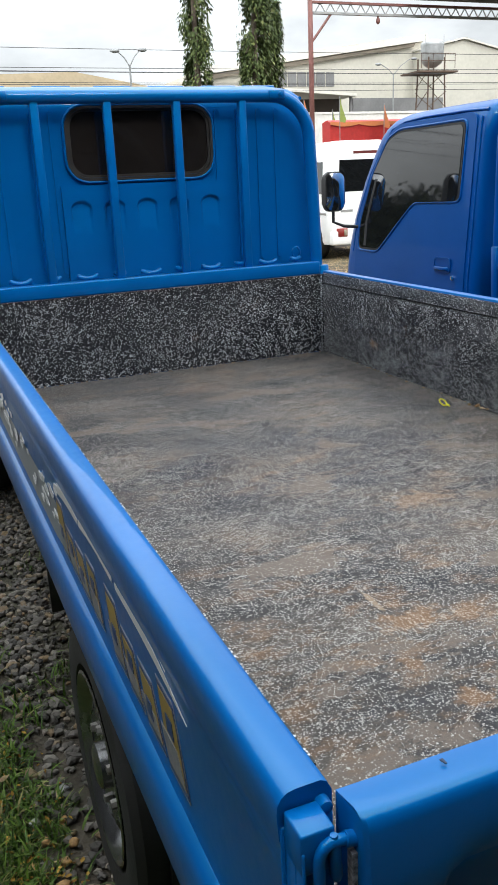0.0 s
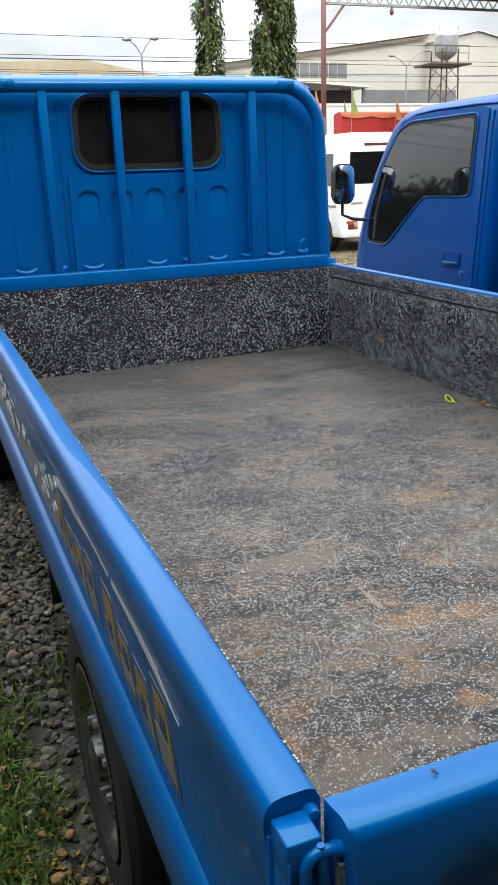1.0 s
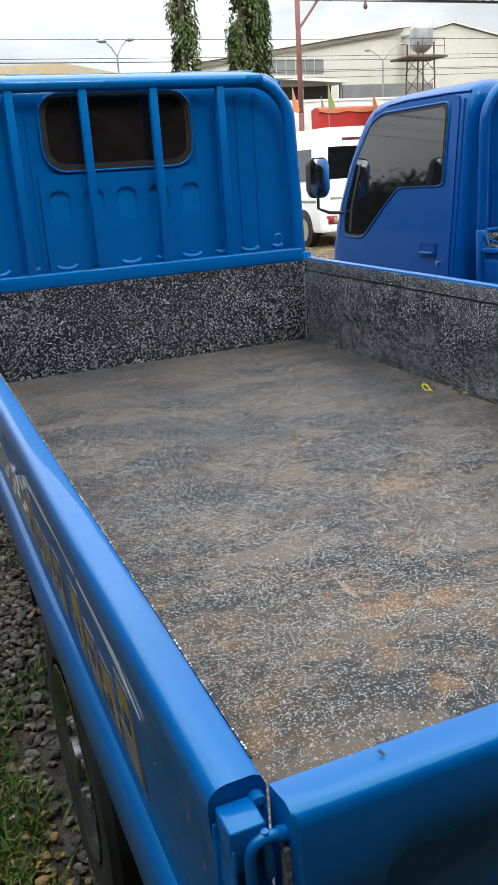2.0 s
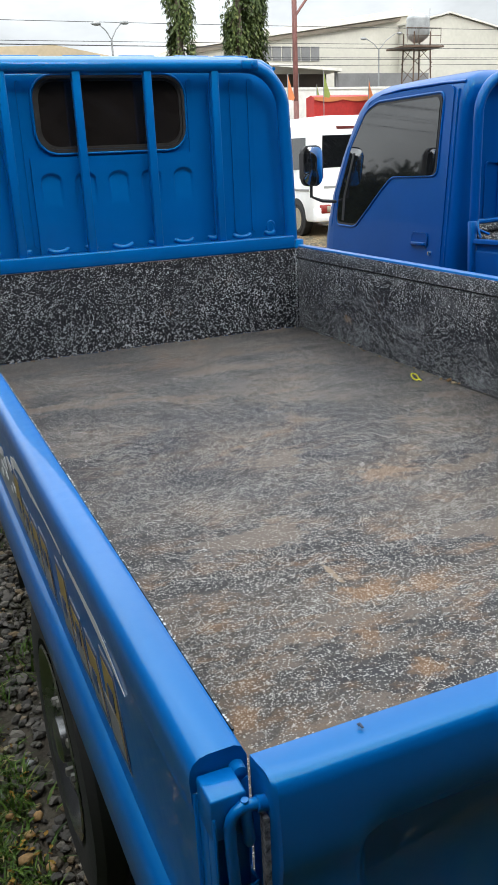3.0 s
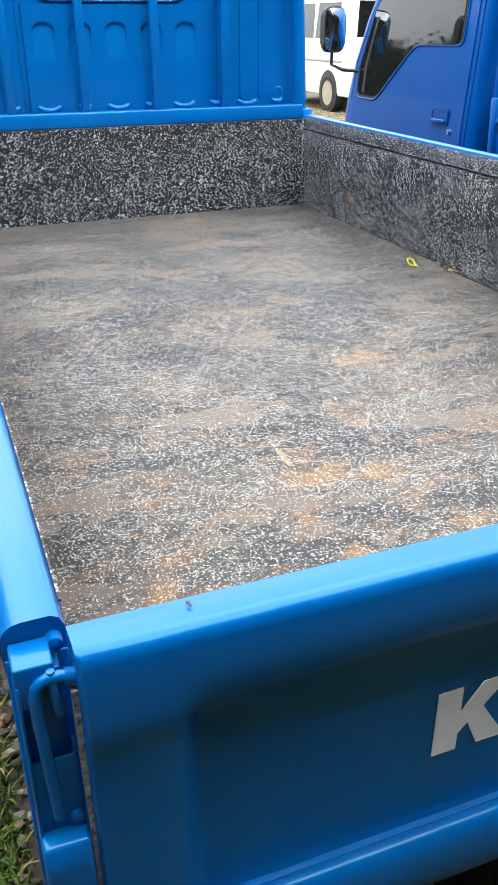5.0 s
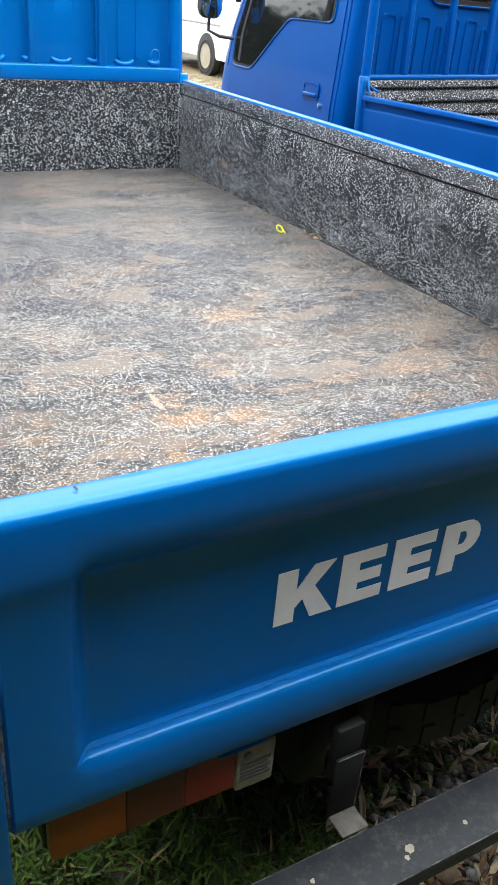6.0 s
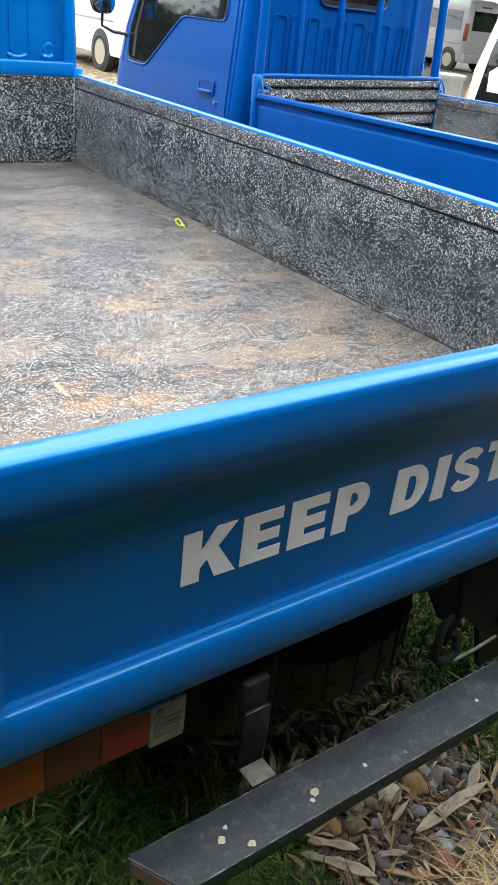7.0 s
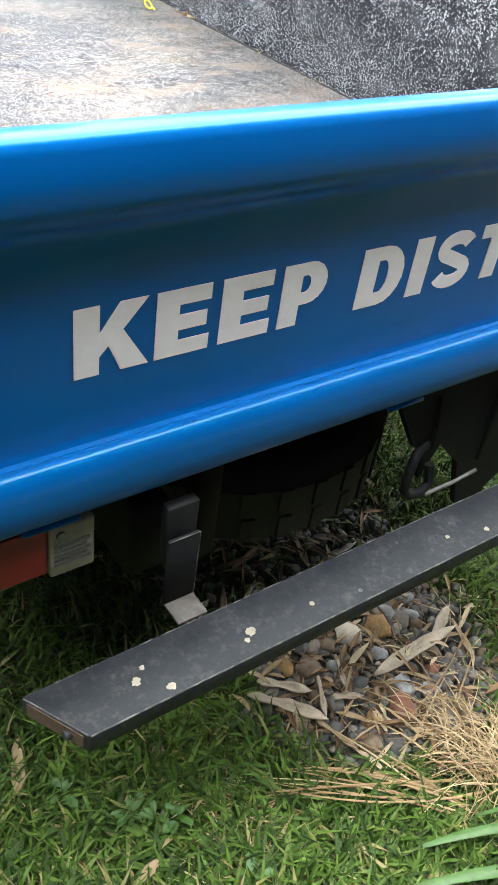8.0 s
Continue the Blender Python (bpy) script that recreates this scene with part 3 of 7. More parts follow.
def tailgate(truck, top, paint):
    """Pressed gate with a rounded top roll, a sunk field and a rolled lower lip."""
    xa, xb = -0.041, 1.621
    zs = [top, top - 0.0012, top - 0.005, top - 0.013, top - 0.034, 0.345, 0.330, 0.320, 0.308, 0.296, 0.24, 0.17, 0.105, 0.078, 0.0695, 0.0662, 0.0656, 0.0645, 0.0650, 0.0644, 0.0612, 0.0575, 0.050, 0.038, 0.020, -0.002, -0.016, -0.024, -0.026]
    roll = {top: -0.004, top - 0.0012: -0.0105, top - 0.005: -0.0150, top - 0.013: -0.0170, top - 0.034: -0.0190, 0.345: -0.0205, 0.330: -0.0210, 0.320: -0.0190, 0.308: -0.0165, 0.296: -0.0145, -0.016: -0.002, -0.024: 0.006, -0.026: 0.014}
    field = {0.330: -0.014, 0.320: 0.000, 0.308: 0.012, 0.296: 0.016, 0.24: 0.018, 0.17: 0.018, 0.105: 0.018, 0.078: 0.0175, 0.0695: 0.0165, 0.0662: 0.0145, 0.0656: 0.0082, 0.0645: 0.0074, 0.0650: 0.0066, 0.0644: 0.0000, 0.0612: -0.0046, 0.0575: -0.0076, 0.050: -0.0104, 0.038: -0.0124}
    steps = [(xa, 0), (xa + 0.003, 0), (-0.01, 0), (0.026, 0), (0.032, 0.12), (0.040, 0.5), (0.048, 0.88), (0.054, 1), (0.3, 1), (0.55, 1)]
    xs = steps + [(xa + xb - x, s) for x, s in reversed(steps)]
    bm = bmesh.new()
    grid = []
    for z in zs:
        frame_y = roll.get(z, -0.012)
        grid.append([bm.verts.new((x, frame_y + (field.get(z, frame_y) - frame_y) * s + (0.004 if k in (0, len(xs) - 1) else 0), z)) for k, (x, s) in enumerate(xs)])
    back = [[bm.verts.new((x, 0.028, z)) for x, s in xs] for z in (top - 0.006, -0.026)]
    for r in range(len(grid) - 1):
        for k in range(len(xs) - 1):
            bm.faces.new((grid[r][k], grid[r][k + 1], grid[r + 1][k + 1], grid[r + 1][k]))
    for k in range(len(xs) - 1):
        bm.faces.new((back[0][k], back[0][k + 1], grid[0][k + 1], grid[0][k]))
        bm.faces.new((back[0][k], back[1][k], back[1][k + 1], back[0][k + 1]))
        bm.faces.new((back[1][k], grid[-1][k], grid[-1][k + 1], back[1][k + 1]))
    for k in (0, len(xs) - 1):
        bm.faces.new([row[k] for row in grid] + [back[1][k], back[0][k]])
    gate = part("tailgate", bm, paint, truck, "closed blue steel tailgate with a sunk field", 38)
    bm = boxes((xa + 0.02, xb - 0.02, 0.0285, 0.0335, 0.004, top - 0.02))
    part("liner_sheet", bm, "liner", gate, "black liner sheet flecked with white")
    part("paint_chip", boxes((0.0455, 0.0475, 0.010, 0.016, top - 0.0004, top + 0.0005), (0.0445, 0.046, 0.013, 0.016, top - 0.0004, top + 0.0005)), "navy_chip", gate)
    for x in (0.25, 0.79, 1.33):
        part("hinge", boxes((x - 0.035, x + 0.035, 0.004, 0.024, -0.036, -0.0265), bevel=0.004), paint, gate)
    return gate


def arc(cx, cy, rx, ry, a0, a1, n=9):
    return [(cx + rx * math.cos(radians(a0 + (a1 - a0) * k / n)), cy + ry * math.sin(radians(a0 + (a1 - a0) * k / n))) for k in range(n + 1)]


def block_letter(ch, w):
    """Loops of one heavy capital in a box w wide and 1 high; a second loop is its counter."""
    b, t = 0.235, 0.345                                   # bar height and stem width
    if ch == "E":
        return [[(0, 0), (w, 0), (w, b), (t, b), (t, 0.385), (w * 0.93, 0.385), (w * 0.93, 0.615), (t, 0.615), (t, 1 - b), (w * 0.985, 1 - b), (w * 0.985, 1), (0, 1)]]
    if ch == "K":
        return [[(0, 0), (t, 0), (t, 0.26), (0.47, 0.40), (w * 0.63, 0), (w * 1.03, 0), (w * 0.655, 0.60), (w * 0.995, 1), (w * 0.61, 1), (t, 0.60), (t, 1), (0, 1)]]
    if ch == "I":
        return [[(0, 0), (w, 0), (w, 1), (0, 1)]]
    if ch == "T":
        return [[(w / 2 - t / 2, 0), (w / 2 + t / 2, 0), (w / 2 + t / 2, 1 - b), (w, 1 - b), (w, 1), (0, 1), (0, 1 - b), (w / 2 - t / 2, 1 - b)]]
    if ch == "N":
        return [[(0, 0), (t * 0.92, 0), (t * 0.92, 0.55), (w - t * 0.92, 0), (w, 0), (w, 1), (w - t * 0.92, 1), (w - t * 0.92, 0.45), (t * 0.92, 1), (0, 1)]]
    if ch == "A":
        return [[(0, 0), (t, 0), (t + 0.055, 0.17), (w - t - 0.055, 0.17), (w - t, 0), (w, 0), (w / 2 + t * 0.56, 1), (w / 2 - t * 0.56, 1)], [(w / 2 - 0.115, 0.37), (w / 2 + 0.115, 0.37), (w / 2, 0.74)]]
    if ch == "P":
        return [[(0, 0), (t, 0), (t, 0.33)] + arc(w - 0.335, 0.665, 0.335, 0.335, -90, 90) + [(0, 1)], [(t, 0.53)] + arc(w - 0.40, 0.665, 0.10, 0.135, -90, 90) + [(t, 0.80)]]
    if ch == "D":
        return [[(0, 0)] + arc(w - 0.44, 0.5, 0.44, 0.5, -90, 90) + [(0, 1)], [(t, 0.23)] + arc(w - 0.46, 0.5, 0.125, 0.27, -90, 90) + [(t, 0.77)]]
    if ch == "C":
        return [arc(w / 2, 0.5, w / 2, 0.52, 40, 320, 20) + arc(w / 2, 0.5, w / 2 - t, 0.27, 312, 48, 14)]
    spine = arc(w / 2, 0.715, w / 2 - 0.13, 0.17, 18, 245, 12) + arc(w / 2, 0.285, w / 2 - 0.13, 0.18, 65, -162, 12)
    left, right = [], []
    for k, (x, y) in enumerate(spine):
        (xa, ya), (xb, yb) = spine[max(0, k - 1)], spine[min(len(spine) - 1, k + 1)]
        d = math.hypot(xb - xa, yb - ya)
        nx, ny = -(yb - ya) / d * 0.128, (xb - xa) / d * 0.118
        left.append((x + nx, y + ny))
        right.append((x - nx, y - ny))
    return [left + right[::-1]]


def letters(gate, words):
    """Heavy upright block capitals on the sunk field, one mesh a word."""
    high, low = 0.079, 0.1485
    for text, spans in words:
        cu = bpy.data.curves.new("lettering", "CURVE")
        cu.dimensions, cu.fill_mode, cu.extrude = "2D", "BOTH", 0.0004
        for ch, (x0, x1) in zip(text, spans):
            for loop in block_letter(ch, (x1 - x0) / high):
                sp = cu.splines.new("POLY")
                sp.points.add(len(loop) - 1)
                for pt, (u, v) in zip(sp.points, loop):
                    pt.co = (x0 + u * high, low + v * high, 0, 1)
                sp.use_cyclic_u = True
        ob = new("lettering_source", cu)
        dg = bpy.context.evaluated_depsgraph_get()
        me = bpy.data.meshes.new_from_object(ob.evaluated_get(dg))
        bpy.data.objects.remove(ob)
        me.transform(Matrix(((1, 0, 0, 0), (0, 0, -1, 0.0172), (0, 1, 0, 0), (0, 0, 0, 1))))
        me.materials.clear()
        me.materials.append(M["letter"])
        ob = new("lettering", me)
        ob.parent = gate
        tagged(ob, "grey heavy capital letters reading " + text)


def latch(truck, x, paint, sign):
    """Corner post of the bed: sleeve, recessed channel, open cup, foot, and the bent locking rod."""
    def at(u, y, z):
        return (x + sign * u, y, z)

    def plates(*specs, bevel=0.0015):
        return boxes(*[(*sorted((x + sign * a, x + sign * b)), *rest) for a, b, *rest in specs], bevel=bevel, seg=2)
    post = part("corner_post", plates((-0.024, 0.009, 0.0160, 0.0345, 0.20, 0.372), (-0.024, -0.0212, 0.002, 0.0162, 0.20, 0.372)), paint, truck)
    part("sleeve", plates((-0.0245, 0.004, 0.004, 0.0347, 0.350, 0.387), bevel=0.002), paint, post)
    part("cup", plates((-0.023, 0.0118, 0.0060, 0.0082, 0.215, 0.294), (-0.023, -0.0208, 0.0080, 0.0238, 0.215, 0.297), (0.0096, 0.0118, 0.0080, 0.0238, 0.215, 0.297), bevel=0.0008), paint, post)
    part("cup_rim", tube(bmesh.new(), [at(-0.0219, 0.0150, 0.2972), at(-0.0219, 0.0075, 0.2965), at(-0.019, 0.0071, 0.2945), at(0.008, 0.0071, 0.2945), at(0.0107, 0.0075, 0.2965), at(0.0107, 0.0150, 0.2972)], 0.0014, 6), paint, post)
    bm = bmesh.new()
    prism(bm, [(-0.0115, 0.2235), (-0.0165, 0.205), (-0.0165, -0.20), (0.0345, -0.20), (0.0345, 0.2235)], "x", *sorted((x + sign * -0.0245, x + sign * 0.0120)))
    bmesh.ops.bevel(bm, geom=bm.edges[:], offset=0.0035, segments=2, affect="EDGES", profile=0.5)
    part("post_foot", bm, paint, post)
    part("locking_rod", tube(bmesh.new(), [at(0.019, 0.0, 0.3745), at(0.006, 0.0, 0.3775), at(-0.002, 0.0, 0.3780), at(-0.0070, 0.0, 0.3755), at(-0.0105, 0.0, 0.3710), at(-0.0122, 0.0, 0.3640), at(-0.0120, 0.0, 0.34), at(-0.0075, 0.0, 0.243)], 0.0046, 12), paint, post)
    part("rod_tab", tube(bmesh.new(), [at(0.0005, 0.0005, 0.3835), at(0.0008, 0.0005, 0.376), at(0.0030, 0.0015, 0.345), at(0.0033, 0.0015, 0.3405)], [0.003, 0.0048, 0.0050, 0.003], 10), paint, post)
    part("rod_eye", tube(bmesh.new(), [at(0.009, 0.0, 0.3765), at(0.0185, 0.0, 0.3745)], 0.0062, 12), paint, post)
    part("bolt", lathe(bmesh.new(), [(0.002, -0.0055), (0.0055, -0.0045), (0.0065, 0.0)], at(0.0055, 0.0062, 0.232), "y", 12), paint, post)
    part("stop_bolt", lathe(bmesh.new(), [(0.002, -0.011), (0.0060, -0.009), (0.0066, 0.0)], at(0.008, 0.0355, 0.383), "y", 14), paint, post)
    # flecked liner edge seen in the slit beside the gate
    bm = bmesh.new()
    prism(bm, [(x + sign * u, z) for u, z in ((0.0122, 0.366), (0.0168, 0.366), (0.0168, 0.02), (0.0145, 0.02))], "y", -0.006, 0.0016)
    part("liner_edge", bm, "liner_lip", post, "flecked edge of the bed liner")


def wheel(truck, x, y, R, sign):
    """Tyre with grooved tread, dished steel rim with slots and a hub."""
    z, w = -DECK + R - 0.004, 0.085
    prof = [(R * 0.64, -w * 0.72), (R * 0.70, -w * 0.94), (R * 0.84, -w), (R * 0.955, -w * 0.93), (R, -w * 0.74), (R, -w * 0.30), (R * 0.972, -w * 0.28), (R * 0.972, -w * 0.2), (R, -w * 0.18), (R, w * 0.18), (R * 0.972, w * 0.2), (R * 0.972, w * 0.28), (R, w * 0.30),
            (R, w * 0.74), (R * 0.955, w * 0.93), (R * 0.84, w), (R * 0.70, w * 0.94), (R * 0.64, w * 0.72)]
    tyre = part("wheel", lathe(bmesh.new(), prof, (x, y, z), "x", 48, caps=()), "tyre", truck, "black tyre on a steel wheel", 35)
    s = sign
    rim = [(R * 0.655, s * w * 0.95), (R * 0.635, s * w * 0.98), (R * 0.60, s * w * 0.90), (R * 0.56, s * w * 0.62), (R * 0.52, s * w * 0.55), (R * 0.44, s * w * 0.74), (R * 0.34, s * w * 0.80), (R * 0.26, s * w * 0.70), (R * 0.16, s * w * 0.68), (R * 0.155, s * w * 0.97), (R * 0.12, s * w * 1.04), (0.002, s * w * 1.06)]
    r = part("rim", lathe(bmesh.new(), rim, (x, y, z), "x", 40, caps=(-1,)), "rim", tyre, "silver steel rim", 35)
    for k in range(8):
        a = 2 * math.pi * k / 8
        bm = bmesh.new()
        arc = [(rr, da) for rr, da in [(0.375, t) for t in (-0.17, -0.085, 0.0, 0.085, 0.17)] + [(0.43, 0.235), (0.485, 0.19), (0.50, 0.095), (0.50, 0.0), (0.50, -0.095), (0.485, -0.19), (0.43, -0.235)]]
        A = [bm.verts.new((x + s * w * (0.79 - 0.20 * (rr - 0.375) / 0.125) + s * 0.003, y + R * rr * math.cos(a + da), z + R * rr * math.sin(a + da))) for rr, da in arc]
        B = [bm.verts.new((v.co.x - s * 0.012, v.co.y, v.co.z)) for v in A]
        bm.faces.new(A)
        bm.faces.new(B[::-1])
        for i in range(len(A)):
            bm.faces.new((A[i], A[(i + 1) % len(A)], B[(i + 1) % len(A)], B[i]))
        part("slot", bm, "rubber", tyre)
    for k in range(6):
        a = 2 * math.pi * (k + 0.5) / 6
        part("wheel_nut", lathe(bmesh.new(), [(0.002, s * 0.016), (0.010, s * 0.014), (0.011, -s * 0.004)], (x + s * w * 0.74, y + R * 0.28 * math.cos(a), z + R * 0.28 * math.sin(a)), "x", 6), "zinc", tyre)


CAB_Z = [-0.30, -0.10, 0.10, 0.30, 0.45, 0.61, 0.73, 0.85, 0.93, 1.015, 1.07, 1.116, 1.17, 1.215, 1.245, 1.262]


def cab_half(z):
    return 0.885 - (0.060 * (z - 0.30) / 0.9 if z > 0.30 else 0.0)


def cab_front(z):
    return float(np.interp(z, [-0.30, 0.24, 0.45, 0.61, 0.85, 1.015, 1.116, 1.187, 1.217, 1.245, 1.262], [4.93, 4.90, 4.87, 4.825, 4.715, 4.61, 4.535, 4.46, 4.40, 4.29, 4.12]))


def build_cab(truck, paint):
    """Cab-over shell lofted from rounded plans, with door, glass, mirrors and rear panel."""
    bm = bmesh.new()
    rings = []
    for z in CAB_Z:
        inset = max(0.0, {1.17: 0.006, 1.215: 0.022, 1.245: 0.060, 1.262: 0.14}.get(z, 0.0))
        hw, yf, yr = cab_half(z) - inset, cab_front(z), 3.365 + inset * 0.6
        ring, rr = [], 0.045
        for cx, cy, a0, r in ((hw - 0.13, yf - 0.13, 0, 0.13), (-hw + 0.13, yf - 0.13, 90, 0.13), (-hw + rr, yr + rr, 180, rr), (hw - rr, yr + rr, 270, rr)):
            for k in range(7):
                a = radians(a0 + 15 * k)
                ring.append(bm.verts.new((CX + cx + r * math.cos(a), cy + r * math.sin(a), z)))
        rings.append(ring)
    m = len(rings[0])
    for A, B in zip(rings, rings[1:]):
        for k in range(m):
            bm.faces.new((A[k], A[(k + 1) % m], B[(k + 1) % m], B[k]))
    bm.faces.new(rings[0][::-1])
    bm.faces.new(rings[-1])
    cab = part("cab", bm, paint, truck, "glossy blue cab-over cab", 40)

    def plate(outline, off, thick, side):
        """An outline of (y, z) laid on the cab's flank."""
        b = bmesh.new()
        f = b.faces.new([b.verts.new((0, u, v)) for u, v in outline])
        for cut in (0.30, 0.60, 0.90):
            bmesh.ops.bisect_plane(b, geom=b.verts[:] + b.edges[:] + b.faces[:], plane_co=(0, 0, cut), plane_no=(0, 0, 1))
        bmesh.ops.solidify(b, geom=b.faces[:], thickness=thick)
        for v in b.verts:
            d = abs(v.co.x)
            v.co.x = CX + side * (cab_half(v.co.z) + off + (d if thick > 0 else 0))
        return b

    def pane(outline, grow):
        cu, cv = sum(p[0] for p in outline) / len(outline), sum(p[1] for p in outline) / len(outline)
        return [(cu + (u - cu) * grow, cv + (v - cv) * (grow + (grow - 1) * 0.4)) for u, v in outline]

    def soften(pts, r=0.045, seg=4):
        out = []
        for i, p in enumerate(pts):
            p, a, b = Vector(p), Vector(pts[i - 1]), Vector(pts[(i + 1) % len(pts)])
            da, db = min(r, (a - p).length * 0.45), min(r, (b - p).length * 0.45)
            pa, pb = p + (a - p).normalized() * da, p + (b - p).normalized() * db
            for k in range(seg + 1):
                t = k / seg
                q = pa * (1 - t) ** 2 + p * 2 * t * (1 - t) + pb * t * t
                out.append((q.x, q.y))
        return out

    door_line = [(3.465, -0.19), (3.465, 1.17), (3.495, 1.20), (4.24, 1.19), (4.36, 1.13), (4.54, 0.905), (4.68, 0.61), (4.70, 0.26), (4.70, -0.19)]
    glass_line = soften([(3.580, 0.735), (3.572, 1.143), (4.22, 1.138), (4.345, 1.095), (4.505, 0.895), (4.630, 0.60), (4.640, 0.435), (4.40, 0.432), (4.14, 0.640), (4.02, 0.728)])
    for side in (-1, 1):
        door = part("door", plate(soften(door_line, 0.03), 0.0, 0.006, side), paint, cab, "blue cab door", 40)
        lip = pane(glass_line, 1.045)
        part("window_lip", tube(bmesh.new(), [(CX + side * (cab_half(v) + 0.006), u, v) for u, v in lip], 0.0075, 8, closed=True), paint, cab, "", 60)
        rail = [(3.40, 1.205), (3.60, 1.212), (4.00, 1.212), (4.20, 1.200), (4.32, 1.165), (4.42, 1.07), (4.56, 0.90), (4.70, 0.62), (4.735, 0.40)]
        part("drip_rail", tube(bmesh.new(), [(CX + side * (cab_half(v) - (0.018 if v > 1.18 else 0.004)), u, v) for u, v in rail], 0.008, 8), paint, cab, "", 60)
        part("pillar_bead", tube(bmesh.new(), [(CX + side * (cab_half(v) + 0.001), 3.428, v) for v in (-0.18, 0.30, 0.60, 0.90, 1.17)], 0.006, 8), paint, cab, "", 60)
        part("window_seal", plate(pane(glass_line, 1.026), 0.0, 0.010, side), "rubber", cab, "black rubber window seal", 40)
        part("side_window", plate(glass_line, 0.0, 0.013, side), "dark_glass", cab, "dark tinted side window", 40)
        part("quarter_bar", plate([(4.545, 0.445), (4.575, 0.445), (4.568, 0.60), (4.47, 0.87), (4.448, 0.87), (4.540, 0.60)], 0.0, 0.016, side), "rubber", cab)
        xo = CX + side * 0.892
        bm = bmesh.new()
        ring_prism(bm, rounded(3.588, 3.748, 0.336, 0.422, 0.022), rounded(3.598, 3.738, 0.346, 0.412, 0.018), "x", xo - side * 0.004, xo + side * 0.004)
        part("handle_frame", bm, paint, cab)
        bm = bmesh.new()
        prism(bm, rounded(3.595, 3.741, 0.343, 0.415, 0.02), "x", xo - side * 0.004, xo + side * 0.0008)
        part("handle_recess", bm, paint, cab)
        part("door_handle", boxes((min(xo, xo + side * 0.014), max(xo, xo + side * 0.014), 3.602, 3.735, 0.346, 0.368), bevel=0.006, seg=2), paint, cab, "blue pull handle")
        part("door_lock", lathe(bmesh.new(), [(0.002, side * 0.010), (0.013, side * 0.008), (0.013, -side * 0.004)], (xo, 3.562, 0.310), "x", 14), "chrome", cab, "chrome door lock")
        # mirror on its arm
        bm = bmesh.new()
        tube(bm, [(CX + side * 0.84, 4.66, 0.56), (CX + side * 0.97, 4.74, 0.57), (CX + side * 1.04, 4.76, 0.60), (CX + side * 1.04, 4.76, 0.78)], 0.011, 8)
        arm = part("mirror_arm", bm, "rubber", cab, "black mirror arm")
        bm = bmesh.new()
        prism(bm, rounded(CX + side * 1.04 - 0.075, CX + side * 1.04 + 0.075, 0.67, 0.93, 0.05), "y", 4.725, 4.785)
        bmesh.ops.bevel(bm, geom=[e for e in bm.edges if abs(e.verts[0].co.y - e.verts[1].co.y) < 1e-6], offset=0.012, segments=2, affect="EDGES")
        part("mirror", bm, "rubber", cab, "tall door mirror in a black shell")
        bm = bmesh.new()
        out = rounded(CX + side * 1.04 - 0.069, CX + side * 1.04 + 0.069, 0.679, 0.921, 0.045)
        rim_ring, last = None, None
        for f in (1.0, 0.8, 0.6, 0.4, 0.2):
            ring = [bm.verts.new((CX + side * 1.04 + (u - CX - side * 1.04) * f, 4.7245 - 0.022 * (1 - f * f), 0.80 + (w - 0.80) * f)) for u, w in out]
            if last:
                for k in range(len(ring)):
                    bm.faces.new((last[k], last[(k + 1) % len(ring)], ring[(k + 1) % len(ring)], ring[k]))
            last = ring
        bm.faces.new(last)
        part("mirror_glass", bm, "mirror", cab, "mirror glass")
    # windscreen
    bm = bmesh.new()
    lo, hi = 0.50, 1.09
    v = [bm.verts.new((CX + sx * (cab_half(z) - 0.10), cab_front(z) + d, z)) for d in (0.004, -0.01) for sx, z in ((-1, lo), (1, lo), (1, hi), (-1, hi))]
    for q in ((0, 1, 2, 3), (7, 6, 5, 4), (0, 4, 5, 1), (1, 5, 6, 2), (2, 6, 7, 3), (3, 7, 4, 0)):
        bm.faces.new([v[k] for k in q])
    part("windscreen", bm, "dark_glass", cab, "dark windscreen")
    # rear window
    yb = 3.365
    bm = bmesh.new()
    ring_prism(bm, rounded(0.434, 1.132, 0.856, 1.186, 0.100), rounded(0.446, 1.121, 0.868, 1.176, 0.090), "y", yb - 0.012, yb + 0.01)
    surround = part("window_surround", bm, paint, cab)
    bead = [(u, yb - 0.0125, w) for u, w in rounded(0.440, 1.126, 0.862, 1.181, 0.095)]
    part("bead", tube(bmesh.new(), bead + bead[:1], 0.0055, 8), paint, surround)
    bm = bmesh.new()
    ring_prism(bm, rounded(0.446, 1.121, 0.868, 1.176, 0.090), rounded(0.458, 1.109, 0.880, 1.165, 0.080), "y", yb - 0.016, yb + 0.01)
    seal = part("window_seal", bm, "seal", cab, "greyed black rubber window seal")
    bm = bmesh.new()
    ring_prism(bm, rounded(0.459, 1.108, 0.881, 1.164, 0.079), rounded(0.470, 1.097, 0.892, 1.154, 0.070), "y", yb - 0.010, yb + 0.01)
    part("inner_lip", bm, "seal", seal)
    bm = bmesh.new()
    prism(bm, rounded(0.469, 1.098, 0.891, 1.155, 0.071), "y", yb - 0.003, yb + 0.01)
    part("rear_window", bm, "rear_glass", cab, "dark tinted rear window")
    return cab


